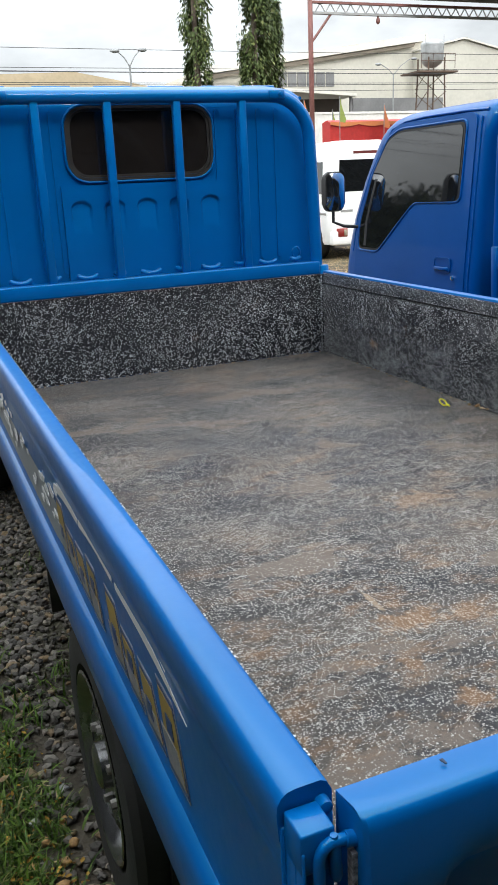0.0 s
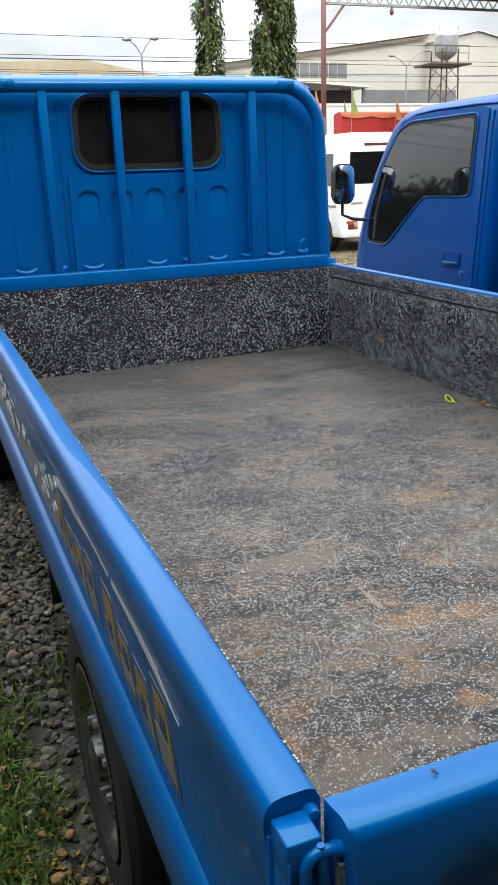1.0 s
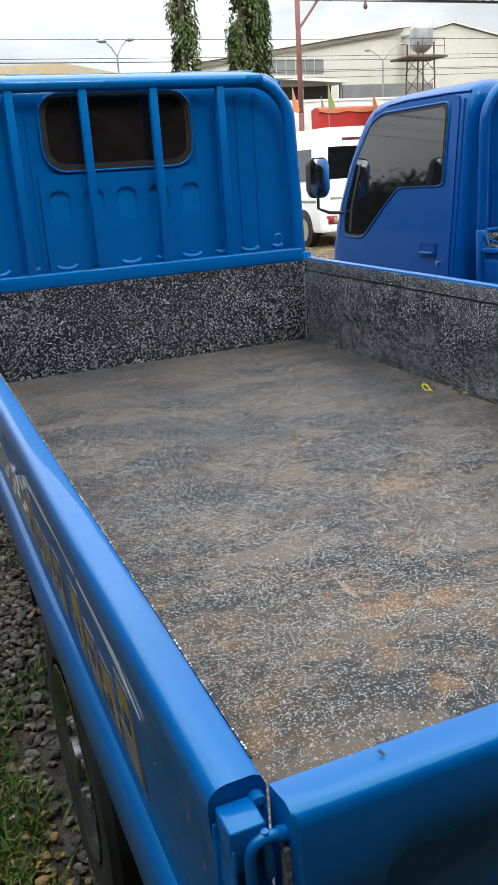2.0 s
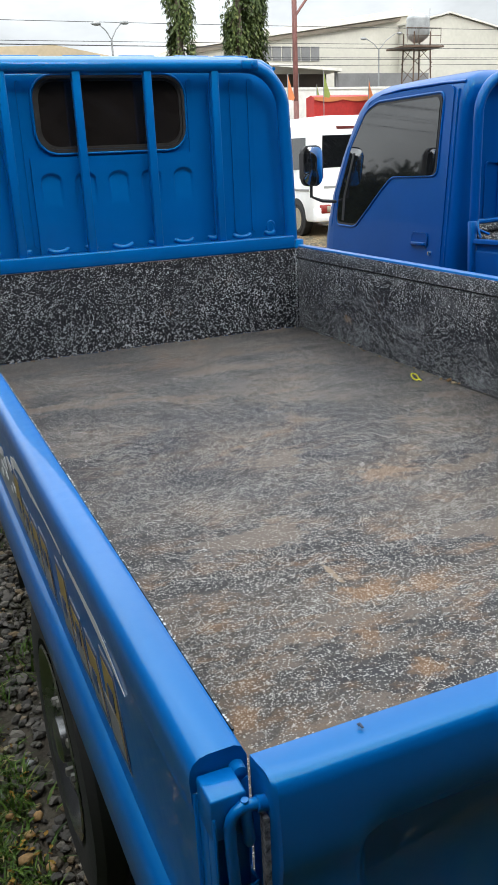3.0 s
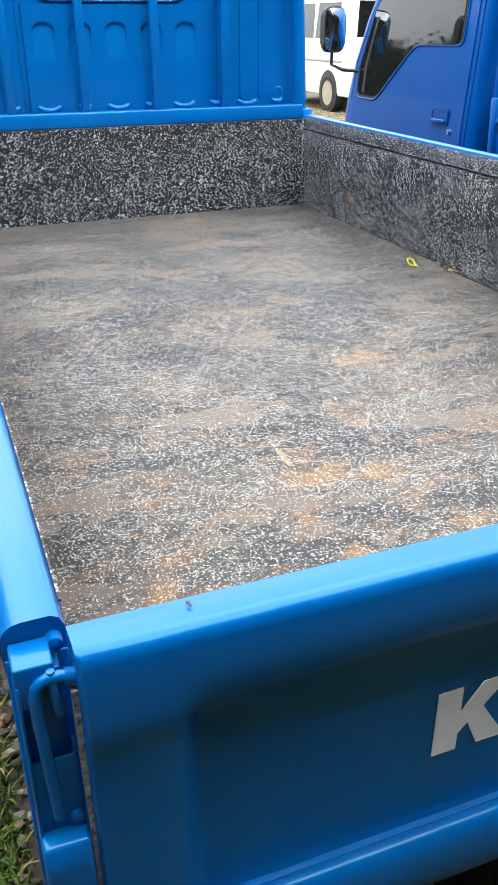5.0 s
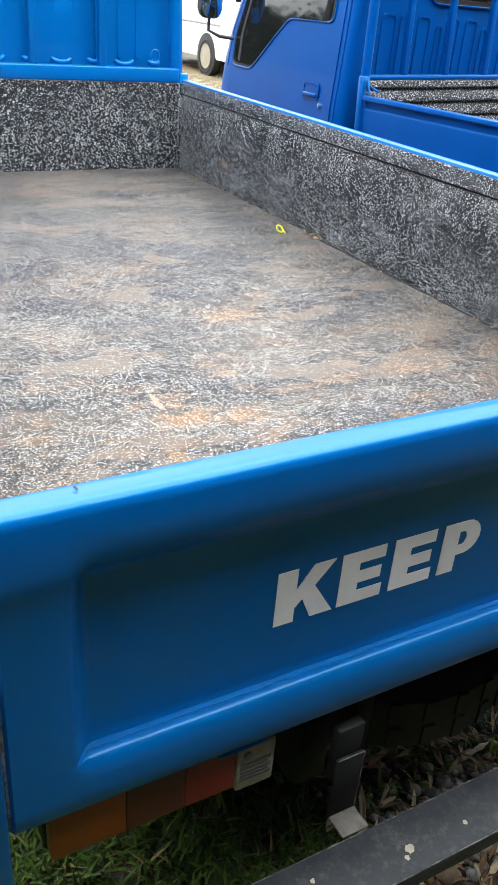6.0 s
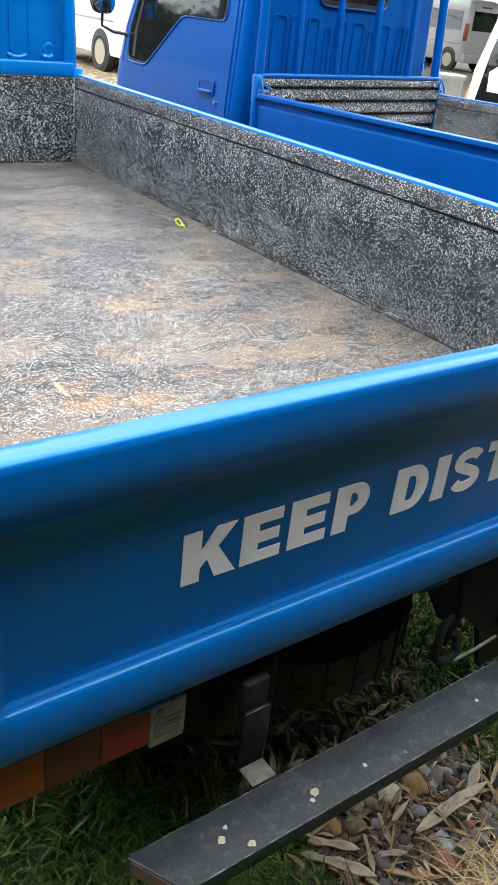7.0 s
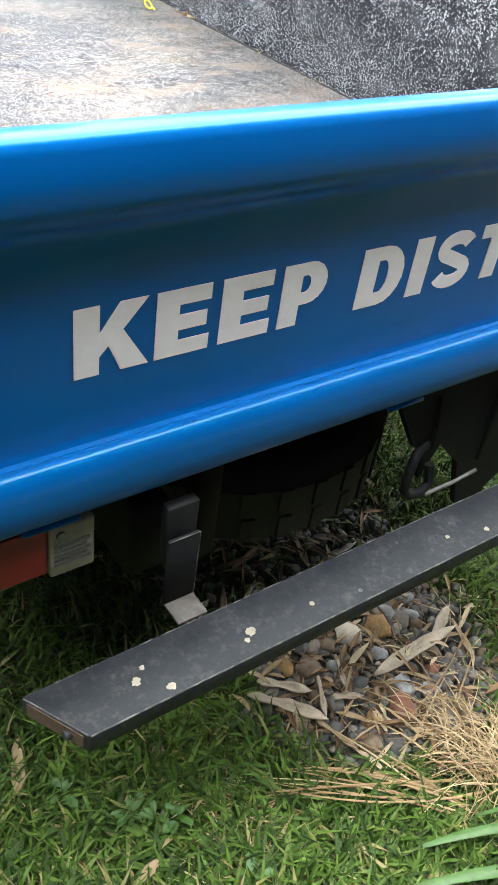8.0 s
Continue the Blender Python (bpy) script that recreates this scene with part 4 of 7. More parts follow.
def pressed_panel_a(cab, paint):
    """Flutes with hooded heads, drain tabs and flank ribs of the rear panel."""
    yb = 3.365
    us, ws = np.linspace(0.405, 1.175, 156), np.linspace(0.41, 0.85, 89)
    bm = bmesh.new()
    grid = []
    for w in ws:
        row = []
        for u in us:
            deep = 0.0
            for x in (0.485, 0.637, 0.787, 0.940, 1.093):
                d = abs(u - x) / 0.046
                if d < 1.0:
                    head = 0.748 + 0.036 * math.sqrt(1 - d * d)
                    below = head - w
                    if below > 0:
                        deep = min(1.0, below / 0.008) * max(0.0, 1 - below / 0.13) * min(1.0, (1 - d) / 0.12)
            row.append(bm.verts.new((u, yb - 0.018 + 0.014 * deep, w)))
        grid.append(row)
    for A, B in zip(grid, grid[1:]):
        for k in range(len(A) - 1):
            bm.faces.new((A[k], A[k + 1], B[k + 1], B[k]))
    rims = [grid[0], [r[-1] for r in grid], grid[-1][::-1], [r[0] for r in grid][::-1]]
    for run in rims:
        back = [bm.verts.new((v.co.x, yb + 0.004, v.co.z)) for v in run]
        for k in range(len(run) - 1):
            bm.faces.new((run[k], run[k + 1], back[k + 1], back[k]))
    part("pressed_panel", bm, paint, cab, "blue pressed panel with hooded flutes", 60)
    for x in (0.06, 0.17, 0.31, 0.395, 1.15, 1.255, 1.36, 1.45, 1.51):
        bm = bmesh.new()
        prism(bm, rounded(x - 0.013, x + 0.013, 0.47, 1.16, 0.012), "y", yb - 0.006 + max(0, x - 1.47) * 0.5, yb + 0.06)
        bmesh.ops.bevel(bm, geom=[e for e in bm.edges if abs(e.verts[0].co.y - e.verts[1].co.y) < 1e-6], offset=0.004, segments=2, affect="EDGES")
        part("panel_rib", bm, paint, cab)
    # roof seam flange along the rear edge
    part("roof_flange", boxes((0.10, 1.48, 3.352, 3.372, 1.205, 1.229), bevel=0.004), paint, cab)
    for x in (0.15, 0.43, 0.70, 0.95, 1.21, 1.41):
        part("roof_rib", boxes((x - 0.085, x + 0.085, 3.46, 4.05, 1.255, 1.268), bevel=0.006, seg=2), paint, cab)


def pressed_panel_b(cab, paint):
    yb = 3.365
    for x, w, z1 in ((0.15, 0.05, 0.80), (0.27, 0.035, 0.80), (0.44, 0.055, 0.80), (0.58, 0.03, 0.76), (0.70, 0.055, 0.80), (0.87, 0.055, 0.80), (1.0, 0.03, 0.76), (1.13, 0.055, 0.80), (1.30, 0.035, 0.80), (1.42, 0.05, 0.80)):
        bm = bmesh.new()
        ring_prism(bm, rounded(x - w, x + w, 0.49, z1, 0.025), rounded(x - w + 0.010, x + w - 0.010, 0.50, z1 - 0.01, 0.018), "y", yb - 0.009, yb + 0.01)
        part("pressed_frame", bm, paint, cab)
    part("roof_flange", boxes((0.10, 1.48, 3.352, 3.372, 1.188, 1.212), bevel=0.004), paint, cab)


def headboard(truck, paint, posts, low, rail, lips):
    """Tubular guard frame behind the cab with upright bars and a foot rail."""
    y = 3.285
    bm = bmesh.new()
    path = [(-0.822, low), (-0.806, 0.80), (-0.796, 0.98)]
    for k in range(1, 8):
        a = radians(180 - 11.25 * k)
        path.append((-0.600 + 0.196 * math.cos(a), 1.010 + 0.196 * math.sin(a)))
    path += [(-0.58, 1.206)]
    full = [(CX + u, y, v) for u, v in path] + [(CX - u, y, v) for u, v in reversed(path)]
    tube(bm, full, 0.030, 10)
    frame_part = part("guard_frame", bm, paint, truck, "blue tubular cab guard", 50)
    for x in posts:
        bm = boxes((x - 0.018, x + 0.018, y - 0.018, y + 0.018, low + 0.02, 1.195), bevel=0.006, seg=2)
        part("upright", bm, paint, frame_part)
    part("foot_rail", boxes((CX - 0.822, CX + 0.822, y - 0.038, y + 0.028, low + rail[0], low + rail[1]), bevel=0.006, seg=2), paint, frame_part)
    for k, x in enumerate(np.arange(0.182, 1.55, 0.1475) if lips else ()):
        bm = bmesh.new()
        r, h = (0.045, 0.020) if k % 2 == 0 else (0.024, 0.014)
        arc = [(x + r * math.cos(radians(a)), y + 0.034 - 0.012 * abs(math.sin(radians(a))), low + 0.066 + h * math.sin(radians(a))) for a in range(180, 361, 20)]
        tube(bm, arc, [0.002] + [0.0115] * (len(arc) - 2) + [0.002], 8)
        part("drain_lip", bm, paint, frame_part)
    bm = bmesh.new()
    ring = [(1.515 + 0.020 * math.cos(radians(a)), y + 0.03, low + 0.085 + 0.026 * math.sin(radians(a))) for a in range(-60, 250, 25)]
    tube(bm, ring, 0.005, 6)
    part("tie_ring", bm, paint, frame_part)
    for x in (-0.62, 0.62):
        bm = boxes((CX + x - 0.04, CX + x + 0.04, y - 0.034, y - 0.024, 1.188, 1.228), bevel=0.004)
        part("gusset", bm, paint, frame_part)
        part("bolt", lathe(bmesh.new(), [(0.002, -0.009), (0.010, -0.007), (0.010, 0.004)], (CX + x + 0.015, y - 0.036, 1.208), "y", 8), paint, frame_part)
    return frame_part


def underbody(truck, R):
    for x in (0.41, 1.17):
        part("chassis_rail", boxes((x - 0.03, x + 0.03, 0.06, 4.7, -0.24, -0.11), bevel=0.006), "black", truck)
    for y in (0.16, 0.95, 1.75, 2.5, 3.1):
        part("cross_member", boxes((-0.02, 1.60, y - 0.03, y + 0.03, -0.109, -0.045), bevel=0.004), "black", truck)
    bm = bmesh.new()
    tube(bm, [(0.10, 1.08, -DECK + R), (1.48, 1.08, -DECK + R)], 0.045, 12)
    lathe(bm, [(0.03, -0.13), (0.12, -0.08), (0.14, 0.0), (0.12, 0.08), (0.03, 0.13)], (CX, 1.08, -DECK + R), "x", 16)
    part("rear_axle", bm, "black", truck)
    bm = bmesh.new()
    tube(bm, [(0.10, 3.95, -DECK + R), (1.48, 3.95, -DECK + R)], 0.04, 10)
    part("front_axle", bm, "black", truck)
    part("fuel_tank", boxes((0.10, 0.36, 2.05, 2.65, -0.42, -0.13), bevel=0.03, seg=3), "black", truck)
    for x in (0.045, 1.535):
        part("mud_flap", boxes((x - 0.07, x + 0.07, 1.90, 1.912, -0.40, -0.06), bevel=0.002), "rubber", truck)


def build_truck(name, at, turn, label, paint, top, low, drop, R, main, wide=1.0):
    truck = thing(name, (0, 0, 0), label, "truck")
    # deck
    bm = bmesh.new()
    if main:
        box(bm, -0.038, 1.618, 0.036, 3.238, -0.030, 0.0, bevel=0.002)
        deck = part("bed_floor", bm, "liner_floor", truck, "worn grey bed floor with flecks, mud and rust")
    else:
        box(bm, -0.038, 1.618, 0.036, 3.238, -0.030, 0.0, bevel=0.002)
        deck = part("bed_floor", bm, "liner_floor", truck, "worn grey bed floor")
    part("floor_seam", boxes((1.6005, 1.6105, 0.08, 2.02, 0.0004, 0.0016)), "rubber", deck, "dark open seam along the floor edge")
    part("floor_seam", boxes((-0.0345, -0.0265, 0.08, 3.20, 0.0004, 0.0016)), "rubber", deck, "dark open seam along the floor edge")
    side_wall(truck, -1, top, 0.036, 3.240, paint, "blue pressed-steel drop side", main)
    side_wall(truck, 1, top, 0.036, 3.240, paint, "blue pressed-steel drop side", main)
    # front wall of the bed
    bm = bmesh.new()
    if main:
        box(bm, -0.038, 1.618, 3.240, 3.256, 0.0, low - 0.022)
    else:
        # ledges that jut out, each over a dark groove
        prof = [(3.276, -0.02), (3.276, low)]
        z = low
        while z > 0.06:
            prof += [(3.243, z), (3.240, z - 0.004), (3.240, z - 0.034), (3.262, z - 0.038), (3.262, z - 0.050), (3.243, z - 0.0705)]
            z -= 0.071
        prof += [(3.248, -0.02)]
        prism(bm, prof, "x", -0.033, 1.618)
    part("front_wall", bm, "liner", truck, "black flecked liner on the front wall" if main else "corrugated front wall with flecked black liner")
    if main:
        for x in (-0.026, 1.612):
            part("corner_strip", boxes((x - 0.007, x + 0.006, 3.220, 3.239, 0.002, low - 0.022), bevel=0.002), "liner", truck)
    for x, s in ((-0.058, 1), (1.638, -1)):
        latch(truck, x, paint, s)
        # front corner stanchion of the bed with its hook
        part("front_stanchion", boxes((x - 0.024, x + 0.024, 3.250, 3.290, -0.10, low + 0.02), bevel=0.005), paint, truck)
    gate = tailgate(truck, top, paint)
    if main:
        letters(gate, (("KEEP", ((0.281, 0.362), (0.371, 0.437), (0.450, 0.517), (0.530, 0.594))),
                       ("DISTANCE", ((0.646, 0.718), (0.732, 0.761), (0.774, 0.842), (0.852, 0.918), (0.922, 1.002), (1.012, 1.080), (1.092, 1.164), (1.178, 1.244)))))
    frame_part = headboard(truck, paint, (0.315, 0.622, 0.933, 1.245) if main else (0.275, 0.618, 0.966, 1.315), low, (-0.022, 0.040) if main else (0.002, 0.024), main)
    if not main:
        for x, s in ((-0.058, 1), (1.643, -1)):
            bm = bmesh.new()
            tube(bm, [(x + s * 0.0, 3.20, top + 0.005), (x, 3.22, top + 0.05), (x + s * 0.01, 3.235, top + 0.085), (x + s * 0.015, 3.245, top + 0.05), (x + s * 0.06, 3.19, top + 0.02)], 0.007, 8)
            part("side_latch", bm, paint, truck)
    cab = build_cab(truck, paint)
    (pressed_panel_a if main else pressed_panel_b)(cab, paint)
    underbody(truck, R)
    for x, s in ((0.020, -1), (1.560, 1)):
        wheel(truck, x, 1.08, R, s)
        wheel(truck, x, 3.95, R, s)
    # tail lamps
    for sx in (1, -1):
        fx = (lambda u: u) if sx > 0 else (lambda u: 2 * CX - u)
        def span(a, b):
            return (min(fx(a), fx(b)), max(fx(a), fx(b)))
        lamp = part("tail_lamp", boxes((*span(0.002, 0.306), 0.034, 0.073, -0.120, -0.040), bevel=0.004), "black", truck, "tail lamp with amber, red and white lenses")
        part("amber_lens", boxes((*span(0.004, 0.0973), 0.014, 0.034, -0.112, -0.037), bevel=0.002, seg=2), "amber", lamp, "amber lens")
        part("dark_red_lens", boxes((*span(0.0977, 0.1753), 0.014, 0.034, -0.112, -0.037), bevel=0.002, seg=2), "dark_red", lamp, "dark red lens")
        part("red_lens", boxes((*span(0.1757, 0.2463), 0.014, 0.034, -0.112, -0.037), bevel=0.002, seg=2), "red_lens", lamp, "red lens")
        plate_part = part("white_lens", boxes((*span(0.248, 0.305), 0.012, 0.034, -0.121, -0.042), bevel=0.004, seg=2), "label", lamp, "aged white lens with small print")
        for k, z in enumerate((-0.074, -0.081, -0.088, -0.095, -0.102)):
            part("print_bar", boxes((*span(0.253, 0.298 - 0.004 * (k % 2)), 0.0108, 0.0118, z, z + (0.0035 if k else 0.0055))), "print", plate_part)
        part("screw", lathe(bmesh.new(), [(0.001, -0.004), (0.006, -0.003), (0.006, 0.003)], (fx(0.262), 0.0118, -0.055), "y", 10), "zinc", plate_part)
    # step bar on its hangers
    bm = bmesh.new()
    prism(bm, [(0.178, -0.058), (0.224, -0.143), (1.356, -0.143), (1.402, -0.058)], "z", -0.247, -0.215)
    bmesh.ops.bevel(bm, geom=bm.edges[:], offset=0.003, segments=2, affect="EDGES", profile=0.5)
    bar = part("step_bar", bm, "bar", truck, "dark grey steel step bar with chipped paint")
    rng = random.Random(5)
    chips = [(0.465, -0.110, 0.010), (0.454, -0.119, 0.005), (0.302, -0.104, 0.008), (0.318, -0.090, 0.005), (0.336, -0.130, 0.007), (0.565, -0.111, 0.005), (0.640, -0.125, 0.004), (0.75, -0.08, 0.004), (0.83, -0.108, 0.005), (0.90, -0.125, 0.006), (1.05, -0.095, 0.006)]
    for cx, cy, r in chips:
        r *= 0.80
        bm = bmesh.new()
        prism(bm, [(cx + r * rng.uniform(0.6, 1.2) * math.cos(2 * math.pi * k / 14), cy + r * rng.uniform(0.6, 1.1) * math.sin(2 * math.pi * k / 14)) for k in range(14)], "z", -0.2155, -0.2144)
        part("paint_chip", bm, "worn_edge" if r < 0.004 else "label", bar, smooth=0)
    for path in ([(0.226, -0.1418, -0.2162), (1.354, -0.1418, -0.2162)], [(0.2235, -0.139, -0.2162), (0.1805, -0.061, -0.2162)], [(0.184, -0.0593, -0.2162), (1.396, -0.0593, -0.2162)]):
        part("worn_edge", tube(bmesh.new(), path, 0.0012, 6), "worn_edge", bar, "bare worn steel edge")
    bm = bmesh.new()
    prism(bm, [(0.1815, -0.0665), (0.2188, -0.1355), (0.2208, -0.1345), (0.1835, -0.0655)], "z", -0.243, -0.219)
    part("end_cap", bm, "rust_brown", bar, "brown dusty open end")
    part("bolt_hole", lathe(bmesh.new(), [(0.001, -0.004), (0.006, -0.004), (0.006, 0.004)], (0.2085, -0.118, -0.232), "x", 10), "rubber", bar)
    for x in (0.383, 1.10):
        hanger = part("hanger", boxes((x + 0.004, x + 0.050, -0.021, -0.015, -0.2145, -0.097), (x + 0.005, x + 0.049, -0.0128, 0.004, -0.15, -0.05), bevel=0.002), "black", truck, "black bumper hanger")
        part("hanger_foot", boxes((x + 0.005, x + 0.049, -0.0575, -0.0212, -0.2145, -0.2100), bevel=0.001), "worn_foot", hanger, "bare worn steel foot")
        part("worn_edge", tube(bmesh.new(), [(x + 0.0045, -0.0206, -0.0975), (x + 0.0495, -0.0206, -0.0975), (x + 0.0495, -0.0206, -0.209)], 0.0009, 6), "worn_edge", hanger)
        part("hanger_stay", boxes((x + 0.13, x + 0.17, 0.10, 0.14, -0.31, -0.08), bevel=0.004), "black", hanger)
    # spare wheel slung under the deck
    Rs = 0.305
    prof = [(0.17, -0.075), (0.20, -0.088), (0.25, -0.09), (0.28, -0.078), (Rs, -0.05), (Rs, 0.05), (0.28, 0.078), (0.25, 0.09), (0.20, 0.088), (0.17, 0.075)]
    spare = part("spare_wheel", lathe(bmesh.new(), prof, (0.755, 0.40, -0.285), "z", 40, closed=True), "tyre", truck, "spare tyre slung under the deck", 35)
    for k in range(30):
        bm = boxes((-0.011, 0.011, Rs - 0.004, Rs + 0.004, -0.052, -0.006), (-0.006, 0.016, Rs - 0.004, Rs + 0.004, 0.006, 0.052))
        bmesh.ops.transform(bm, matrix=Matrix.Translation((0.755, 0.40, -0.285)) @ Matrix.Rotation(2 * math.pi * k / 30, 4, "Z"), verts=bm.verts)
        part("tread_block", bm, "tyre", spare)
    part("rim", lathe(bmesh.new(), [(0.172, -0.07), (0.15, -0.02), (0.09, 0.0), (0.01, 0.0)], (0.755, 0.40, -0.285), "z", 30, caps=(-1,)), "black", spare)
    part("spare_carrier", boxes((0.60, 0.64, 0.14, 0.90, -0.165, -0.15), (0.96, 1.0, 0.14, 0.90, -0.165, -0.15)), "black", truck)
    # tow hook and number plate bracket
    bm = bmesh.new()
    prism(bm, [(0.80, -0.045), (0.868, -0.155), (0.895, -0.168), (0.905, -0.235), (0.935, -0.170), (0.965, -0.200), (1.00, -0.235), (1.04, -0.35), (1.10, -0.35), (1.16, -0.30), (1.16, -0.03), (0.80, -0.03)], "y", 0.028, 0.040)
    bracket = part("plate_bracket", bm, "black", truck, "black steel plate bracket", 0)
    for path in ([(0.891, 0.024, -0.06), (0.902, 0.022, -0.12), (0.907, 0.022, -0.165)], [(1.046, 0.024, -0.06), (1.048, 0.022, -0.24)]):
        part("bracket_lip", tube(bmesh.new(), path, 0.004, 6), "black", bracket)
    bm = bmesh.new()
    tube(bm, [(0.900, 0.03, -0.160), (0.872, 0.022, -0.165), (0.858, 0.015, -0.195), (0.855, 0.012, -0.228), (0.868, 0.010, -0.243), (0.895, 0.010, -0.248), (0.915, 0.012, -0.235), (0.912, 0.02, -0.20)], 0.0085, 10)
    part("tow_hook", bm, "black", truck, "black steel tow hook")
    part("hook_pin", tube(bmesh.new(), [(0.905, 0.006, -0.253), (0.97, 0.006, -0.253), (1.035, 0.010, -0.252)], 0.0035, 8), "zinc", truck, "bare steel pin")
    # a body that leans on its springs: nose and near side a little low
    pivot = Matrix.Translation((-0.70, 3.35, 1.40))
    lean = pivot @ Matrix.Rotation(radians(-1.5), 4, "X") @ Matrix.Rotation(radians(-1.55), 4, "Y") @ pivot.inverted()
    cab_parts = [cab, *cab.children_recursive]
    for ob in truck.children_recursive:
        wheel_part = ob.name.split(".")[0] in ("wheel", "rim", "slot", "wheel_nut") and (ob.parent.name.startswith("wheel") or ob.name.startswith("wheel"))
        if ob.data.users == 1:
            if main or ob not in cab_parts:
                ob.data.transform(Matrix.Diagonal((wide, 1, 1, 1)) @ Matrix.Translation((-CX, 0, DECK - (0 if wheel_part else drop))))
                if not main and not wheel_part:
                    ob.data.transform(lean)
            else:
                # the narrow cab stands level on its own mounts, wider than the bed towards the near flank
                ob.data.transform(Matrix.Translation((-CX, 0, DECK - 0.06)))
                for v in ob.data.vertices:
                    v.co.x = v.co.x + (0.154 if v.co.x < -0.95 else 0.134) if v.co.x < -0.6 else -0.466 + (v.co.x + 0.6) * 0.7915
    truck.matrix_world = pose(at[0] + CX, at[1], 0, 0, 0, turn)
    return truck


M["mirror"] = plain("mirror_silver", (0.82, 0.83, 0.84), 0.03, 1.0, var=0.02, relief=0)
truck_a = build_truck("pickup_truck", (0, 0), 0, "blue dropside light truck with flecked liner bed and grey lettering", "blue", 0.402, 0.406, 0.0, 0.315, True)
truck_b = build_truck("pickup_truck", (2.595, 0.0), 0.0, "deep blue dropside light truck with corrugated front wall", "blue_b", 0.402, 0.474, 0.055, 0.285, False, 0.835)


# ---------------------------------------------------------------- decals on the drop side
def flat_on_side(name, outline, mat, level, label=""):
    """A thin vinyl shape of (y, z) on the sunk field of the left drop side."""
    wall = [o for o in truck_a.children if o.name.startswith("side_wall")][0]
    bm = bmesh.new()
    x = -0.040 - 0.0185 - 0.0009 * level
    prism(bm, outline, "x", x - 0.0008, x)
    ob = part(name, bm, mat, wall, label, 0)
    ob.data.transform(Matrix.Translation((-CX, 0, DECK)))
    return ob


def ribbon(y0, z0, y1, z1, w0, wm, w1, n=8):
    up, lo = [], []
    for k in range(n + 1):
        t = k / n
        w = (w0 * (1 - t) + w1 * t) + wm * 4 * t * (1 - t)
        y, z = y0 + (y1 - y0) * t, z0 + (z1 - z0) * t + 0.010 * math.sin(math.pi * t)
        up.append((y, z + w / 2))
        lo.append((y, z - w / 2))
    return up + lo[::-1]


for k, (y0, z0, y1, z1, w0, wm, w1) in enumerate(((0.70, 0.262, 0.36, 0.236, 0.014, 0.010, 0.001), (0.98, 0.258, 0.72, 0.262, 0.014, 0.008, 0.012), (0.92, 0.272, 0.71, 0.274, 0.002, 0.003, 0.002), (1.25, 0.240, 0.99, 0.256, 0.016, 0.006, 0.012), (1.20, 0.262, 0.94, 0.270, 0.002, 0.003, 0.002), (0.60, 0.272, 0.44, 0.262, 0.001, 0.002, 0.001))):
    flat_on_side("stripe", ribbon(y0, z0, y1, z1, w0, wm, w1), "white_decal", 2, "pale curved vinyl stripe" if k == 0 else "")
flat_on_side("camouflage_field", [(1.15, 0.12), (1.30, 0.105), (1.9, 0.11), (2.5, 0.12), (2.62, 0.17), (2.5, 0.25), (2.1, 0.268), (1.5, 0.262), (1.2, 0.235)], "grey_decal", 0, "grey vinyl field behind the pale blotches")
rng = random.Random(11)
for k in range(44):
    cy, cz, r = rng.uniform(1.20, 2.45), rng.uniform(0.150, 0.25), rng.uniform(0.012, 0.027)
    pts = [(cy + r * 1.7 * rng.uniform(0.55, 1.15) * math.cos(2 * math.pi * i / 10), cz + r * 0.62 * rng.uniform(0.5, 1.15) * math.sin(2 * math.pi * i / 10)) for i in range(10)]
    flat_on_side("blotch", [(y, min(0.272, z)) for y, z in pts], "white_decal", 1 + 0.15 * k, "pale vinyl blotch" if k == 0 else "")
def slanted(y0, y1, z0, h, lean):
    return [(y0 - lean, z0), (y1 - lean - 0.006, z0 - 0.004), (y1 + lean - 0.004, z0 + h), (y0 + lean + 0.012, z0 + h), (y0 + lean - 0.004, z0 + h * 0.72)]


def shrunk(outline, m):
    cy, cz = sum(p[0] for p in outline) / len(outline), sum(p[1] for p in outline) / len(outline)
    h = max(p[0] for p in outline) - cy, max(p[1] for p in outline) - cz
    return [(cy + (y - cy) * (1 - m / h[0]), cz + (z - cz) * (1 - m / h[1])) for y, z in outline]


for k in range(8):
    y1 = 1.235 - 0.100 * k - (0.055 if k > 3 else 0.0)
    y0, h = y1 - 0.090, (0.112, 0.080, 0.084, 0.098, 0.110, 0.086, 0.086, 0.116)[k]
    outer = slanted(y0, y1, 0.112, h, 0.018)
    flat_on_side("emblem_block", outer, "grey_decal", 1, "slanted grey-edged yellow emblem block" if k == 0 else "")
    flat_on_side("emblem_block", shrunk(outer, 0.0035), "navy_decal", 1.6)
    flat_on_side("emblem_block", shrunk(outer, 0.0105), "yellow_decal", 2.2)
    inner = shrunk(outer, 0.0135)
    zc = 0.112 + h * 0.46
    flat_on_side("emblem_block", [(y, min(z, zc)) for y, z in inner], "olive_decal", 2.8)
    zm, ym = 0.112 + h * (0.62 if k % 2 else 0.42), (y0 + y1) / 2
    slot = [(ym - 0.016, zm - 0.012), (ym + 0.012, zm - 0.012), (ym + 0.018, zm + 0.012), (ym - 0.010, zm + 0.012)]
    flat_on_side("emblem_slot", slot, "navy_decal", 3.4)

